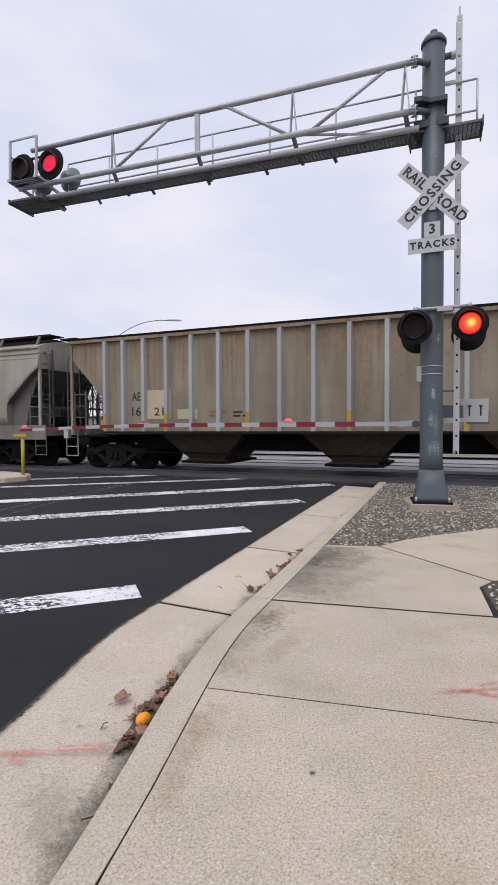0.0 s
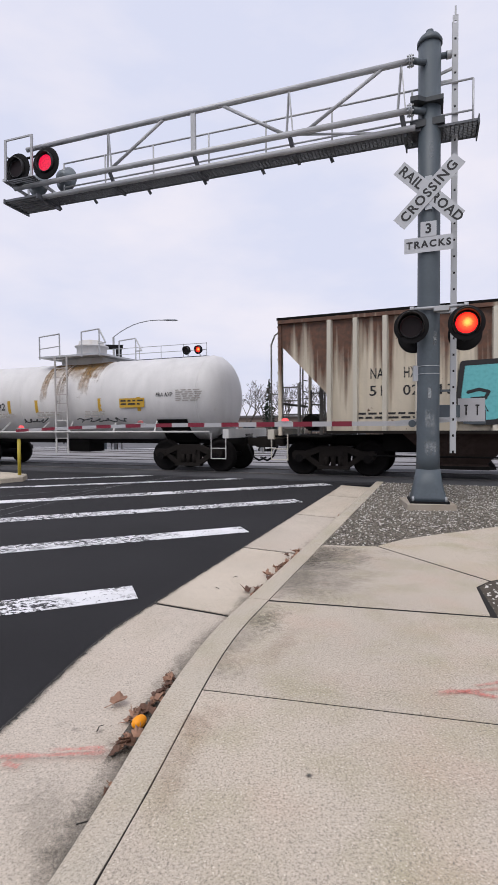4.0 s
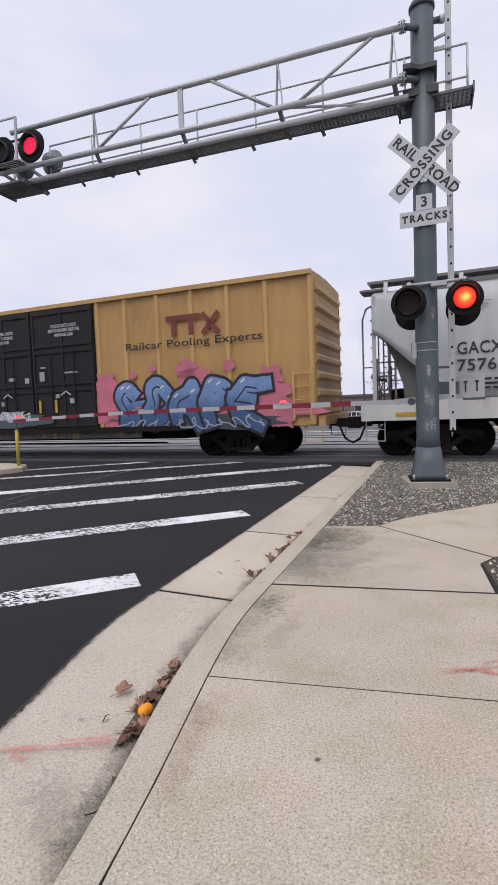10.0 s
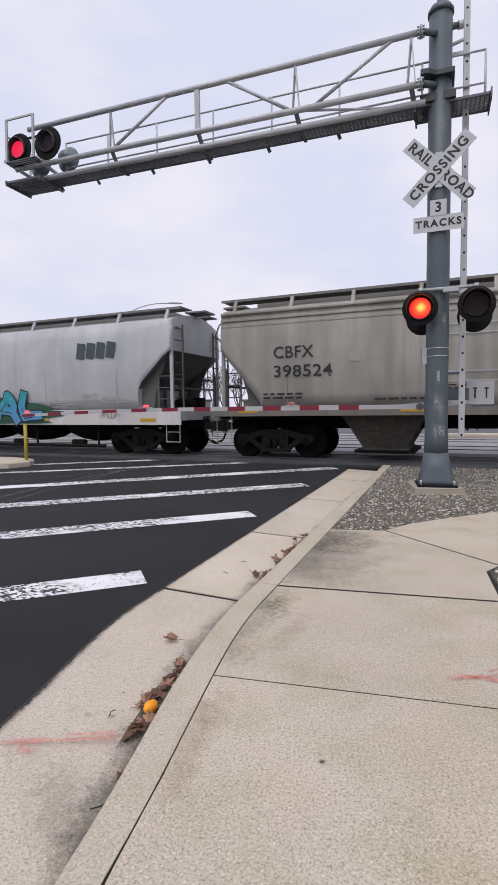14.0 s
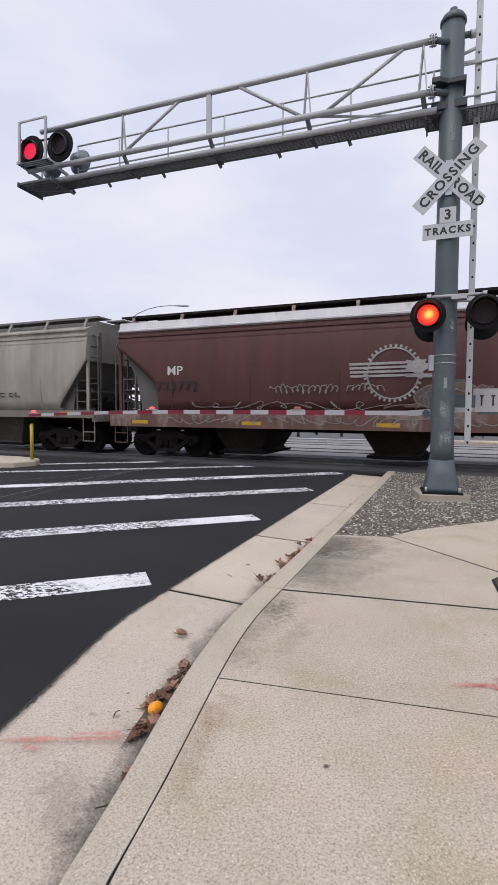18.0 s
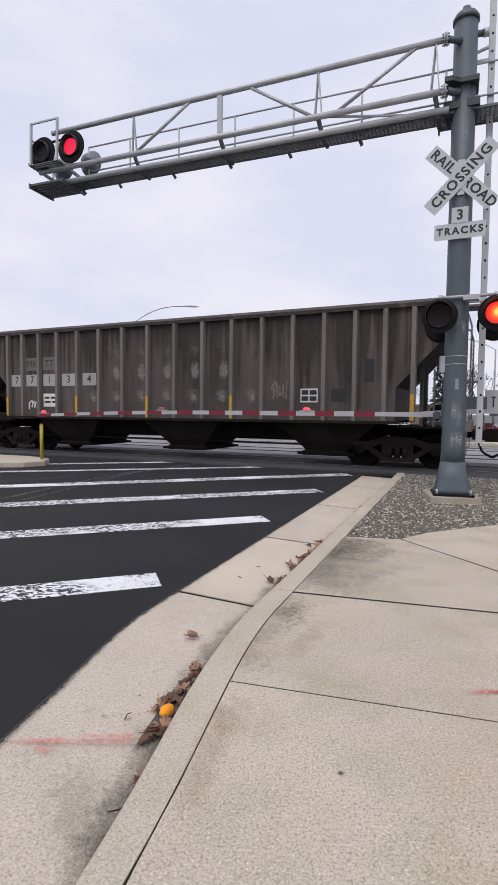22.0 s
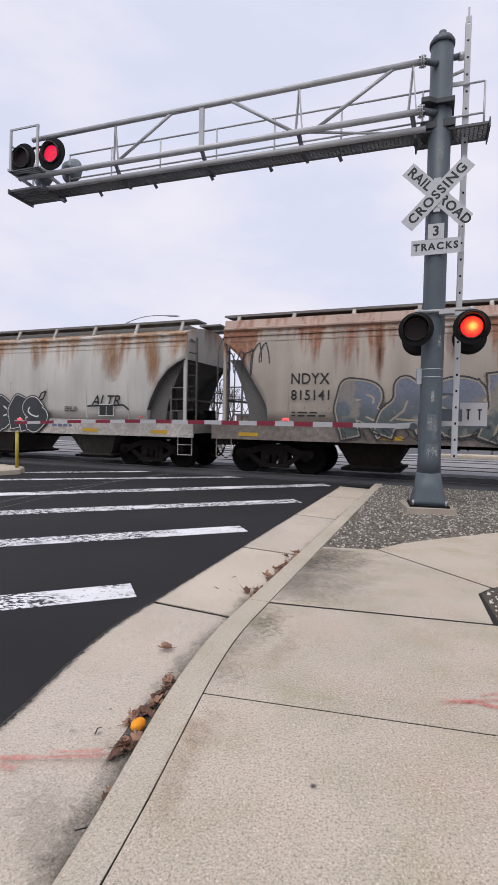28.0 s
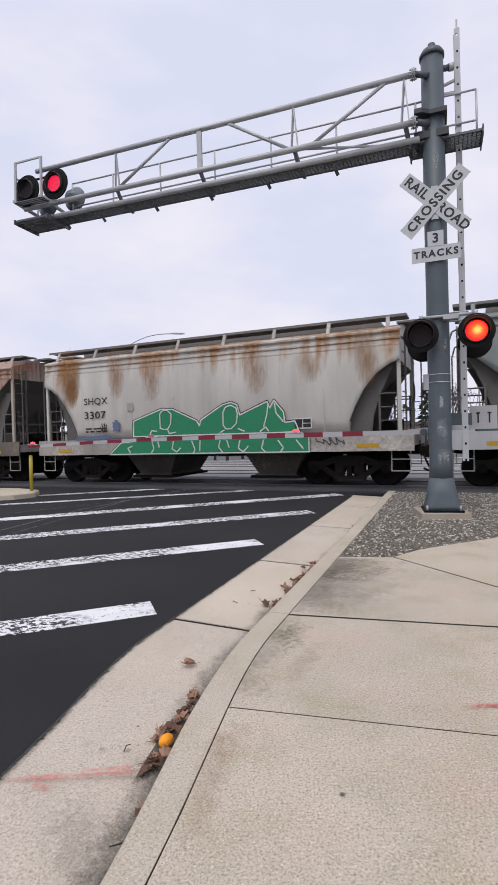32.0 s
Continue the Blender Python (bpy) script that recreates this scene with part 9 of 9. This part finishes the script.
CAR_GLASS = plain("car_glass", (0.02, 0.024, 0.028), 0.08, 0.0, 2.0, 30.0, 0.1, 0.0)
TAIL = plain("tail_lamp_red", (0.25, 0.01, 0.01), 0.3)
HEADLAMP = plain("head_lamp_glass", (0.6, 0.6, 0.6), 0.15)


def vehicle(name, label, category, paint, at, profile, cabin, length, group="far vehicles"):
    """profile, cabin: (along, height) outlines; the body is drawn in towards the roof."""
    v = thing(name, label, category, at, group)
    for nm, pts, w0, w1, m in (("body", profile, 0.90, 0.86, paint), ("glasshouse", cabin, 0.80, 0.66, CAR_GLASS)):
        zs = [p[1] for p in pts]
        lo, hi = min(zs), max(zs)
        rings = []
        for side in (-1, 1):
            rings.append([(x, side * (w0 + (w1 - w0) * (z - lo) / (hi - lo)), z) for x, z in pts])
        bm = bmnew()
        loft(bm, rings)
        part(nm, bm, m, v)
    roof_pts = sorted(cabin, key=lambda p: -p[1])[:2]
    xa, xb = sorted(p[0] for p in roof_pts)
    part("roof", box(bmnew(), xa - 0.05, xb + 0.05, -0.67, 0.67, roof_pts[0][1] - 0.02, roof_pts[0][1] + 0.05), paint, v)
    for x in (xa - 0.02, (xa + xb) / 2, xb + 0.02):
        for s in (-0.74, 0.74):
            part("pillar", bar(bmnew(), (x, s * 0.93, roof_pts[0][1]), (x, s * 1.09, min(p[1] for p in cabin)), 0.07, 0.04), paint, v)
    for x in (length * 0.2, length * 0.81):
        for s in (-1, 1):
            w = part("wheel", lathe(bmnew(), [(0.0, 0.20), (0.01, 0.33), (0.2, 0.34), (0.21, 0.20)], (x, s * 0.70, 0.34), (x, s * 5, 0.34), 20), TYRE, v)
            part("rim", rod(bmnew(), (x, s * 0.90, 0.34), (x, s * 0.925, 0.34), 0.2, 14), RIM, w)
    for s in (-0.65, 0.65):
        part("head_lamp", box(bmnew(), 0.02, 0.12, s - 0.18, s + 0.18, 0.62, 0.76), HEADLAMP, v)
        part("tail_lamp", box(bmnew(), length - 0.1, length - 0.0, s - 0.16, s + 0.16, 0.7, 0.9), TAIL, v)
    return v


SUV_B = ((0.0, 0.35), (0.02, 0.75), (0.25, 0.92), (1.15, 1.02), (4.5, 1.05), (4.62, 0.85), (4.6, 0.38), (4.2, 0.28), (0.4, 0.28))
SUV_C = ((1.05, 1.0), (1.75, 1.58), (4.0, 1.62), (4.5, 1.04))
SEDAN_B = ((0.0, 0.35), (0.02, 0.65), (0.3, 0.80), (1.35, 0.92), (4.0, 0.95), (4.65, 0.88), (4.7, 0.5), (4.3, 0.28), (0.4, 0.28))
SEDAN_C = ((1.25, 0.9), (2.0, 1.38), (3.2, 1.40), (4.05, 0.94))
PICK_B = ((0.0, 0.45), (0.02, 0.95), (0.3, 1.08), (1.4, 1.12), (5.4, 1.15), (5.5, 0.9), (5.5, 0.55), (4.9, 0.42), (0.5, 0.42))
PICK_C = ((1.35, 1.1), (1.95, 1.78), (3.4, 1.80), (3.6, 1.13))
PAINT_WHITE = plain("car_white", (0.66, 0.66, 0.67), 0.3, 0.0, 2.0, 40.0, 0.04, 0.0)
PAINT_SILVER = plain("car_silver", (0.38, 0.39, 0.41), 0.3, 0.4, 2.0, 40.0, 0.05, 0.0)
PAINT_RED = plain("car_red", (0.22, 0.012, 0.012), 0.3, 0.0, 2.0, 40.0, 0.08, 0.0)
PAINT_DARK = plain("car_dark", (0.025, 0.03, 0.04), 0.3, 0.0, 2.0, 40.0, 0.1, 0.0)


def parked(kind, u, v, turn=0.0):
    x, y = on_track(u, v)
    m = pose(x, y, -1.08, 0, 0, math.degrees(TH) + turn)
    if kind == "suv":
        return vehicle("sport_utility_car", "white sport utility car on the far road", "car", PAINT_WHITE, m, SUV_B, SUV_C, 4.6)
    if kind == "silver":
        return vehicle("sedan", "silver sedan parked in the far lot", "car", PAINT_SILVER, m, SEDAN_B, SEDAN_C, 4.7)
    if kind == "white":
        return vehicle("sedan", "white sedan parked in the far lot", "car", PAINT_WHITE, m, SEDAN_B, SEDAN_C, 4.7)
    if kind == "hatchback":
        return vehicle("hatchback", "white hatchback driving along the far road", "car", PAINT_WHITE, m, SEDAN_B, SEDAN_C, 4.7)
    if kind == "red":
        return vehicle("sedan", "red sedan parked in the far lot", "car", PAINT_RED, m, SEDAN_B, SEDAN_C, 4.7)
    if kind == "dark":
        return vehicle("sport_utility_car", "dark blue sport utility car on the far road", "car", PAINT_DARK, m, SUV_B, SUV_C, 4.6)
    return vehicle("pickup_truck", "white pickup truck on the far road", "pickup truck", PAINT_WHITE, m, PICK_B, PICK_C, 5.5)


parked("white", -23.5, 44.0, -8)
parked("silver", -18.0, 47.0, 12)
parked("red", -2.0, 52.0, -20)
parked("red", 3.5, 54.0, -20)
parked("white", -9.0, 50.0, -15)
parked("dark", 18.0, 33.0)
MOVERS = [(parked("hatchback", 0, 23.5), 23.5, 180.0, ((0.0, -148.0), (26.0, -12.0), (28.2, 0.55), (28.8, 3.95), (32.0, 22.0))),
          (parked("suv", 0, 23.5), 23.5, 180.0, ((0.0, -160.0), (26.0, -18.5), (28.6, -5.45), (29.0, -3.55), (32.0, 11.0))),
          (parked("suv", 0, 58.0), 58.0, 0.0, ((0.0, 160.0), (16.0, 31.0), (18.0, 17.6), (19.0, 11.6), (22.0, -8.0), (32.0, -75.0))),
          (parked("pickup", 0, 26.0), 26.0, 0.0, ((0.0, 12.5), (1.6, 6.5), (4.0, -14.0), (12.0, -90.0), (32.0, -200.0)))]


def gone(t):
    """How far the train has moved along the track since the start."""
    q = t / 10
    return -61.16641441 * q + 0.4396101 * q * q + 0.4679758 * q ** 3 - 0.14576631 * q ** 4


def motions():
    for car, u in CARS:
        rows = []
        for k in range(17):
            x, y = on_track(u + gone(2.0 * k), 0)
            rows.append((2.0 * k, pose(x, y, RAIL_Z, 0, 0, math.degrees(TH))))
        walk(car, rows)
    for ob, v, turn, legs in MOVERS:
        rows = []
        for t, u in legs:
            x, y = on_track(u, v)
            rows.append((t, pose(x, y, -1.08 if v > 25 else -1.0, 0, 0, math.degrees(TH) + turn)))
        walk(ob, rows)
    way = [(0.0, -0.583, 2.535, 30), (13.0, -0.583, 2.535, 30), (13.2, -0.57, 2.632, 50), (13.5, -0.545, 2.732, 95), (13.8, -0.499, 2.972, 150), (14.1, -0.462, 3.12, 185), (14.5, -0.45, 3.181, 195), (32.0, -0.45, 3.181, 195)]
    walk(blown_leaf, [(t, pose(x, y, -0.112, 6, -8, a)) for t, x, y, a in way])
    rolls = [(k / 10, math.degrees(gone(k / 10) / 0.457)) for k in range(321)]
    for ob, s in AXLES:
        walk(ob, [(t, pose(s, 0, 0.457, 0, a, 0)) for t, a in rolls])
    turns = sorted([(0.38 + 1.2168 * k, "L") for k in range(27)] + [(1.0 + 1.217 * k - (0.04 if k == 9 else 0), "R") for k in range(27)])
    for ob, phase in flashers:
        place = ob.matrix_basis.translation.copy()
        walk(ob, flips(place, phase, turns))
    for ob, phase, place in gate_lamps:
        walk(ob, flips(place, phase, turns))


def flips(place, phase, turns):
    """Half turns of a two-faced lamp: lit side to the road while its phase is on."""
    a = 0.0 if phase == "R" else 180.0
    rows = [(0.0, pose(*place, 0, 0, a))]
    for t, now in turns:
        if t + 0.1 > 32.0:
            break
        for k in range(4):
            rows.append((round(t * 30) / 30 + k / 30, pose(*place, 0, 0, a + 60 * k)))
        a += 180.0
    rows.append((32.0, pose(*place, 0, 0, a)))
    return rows


motions()
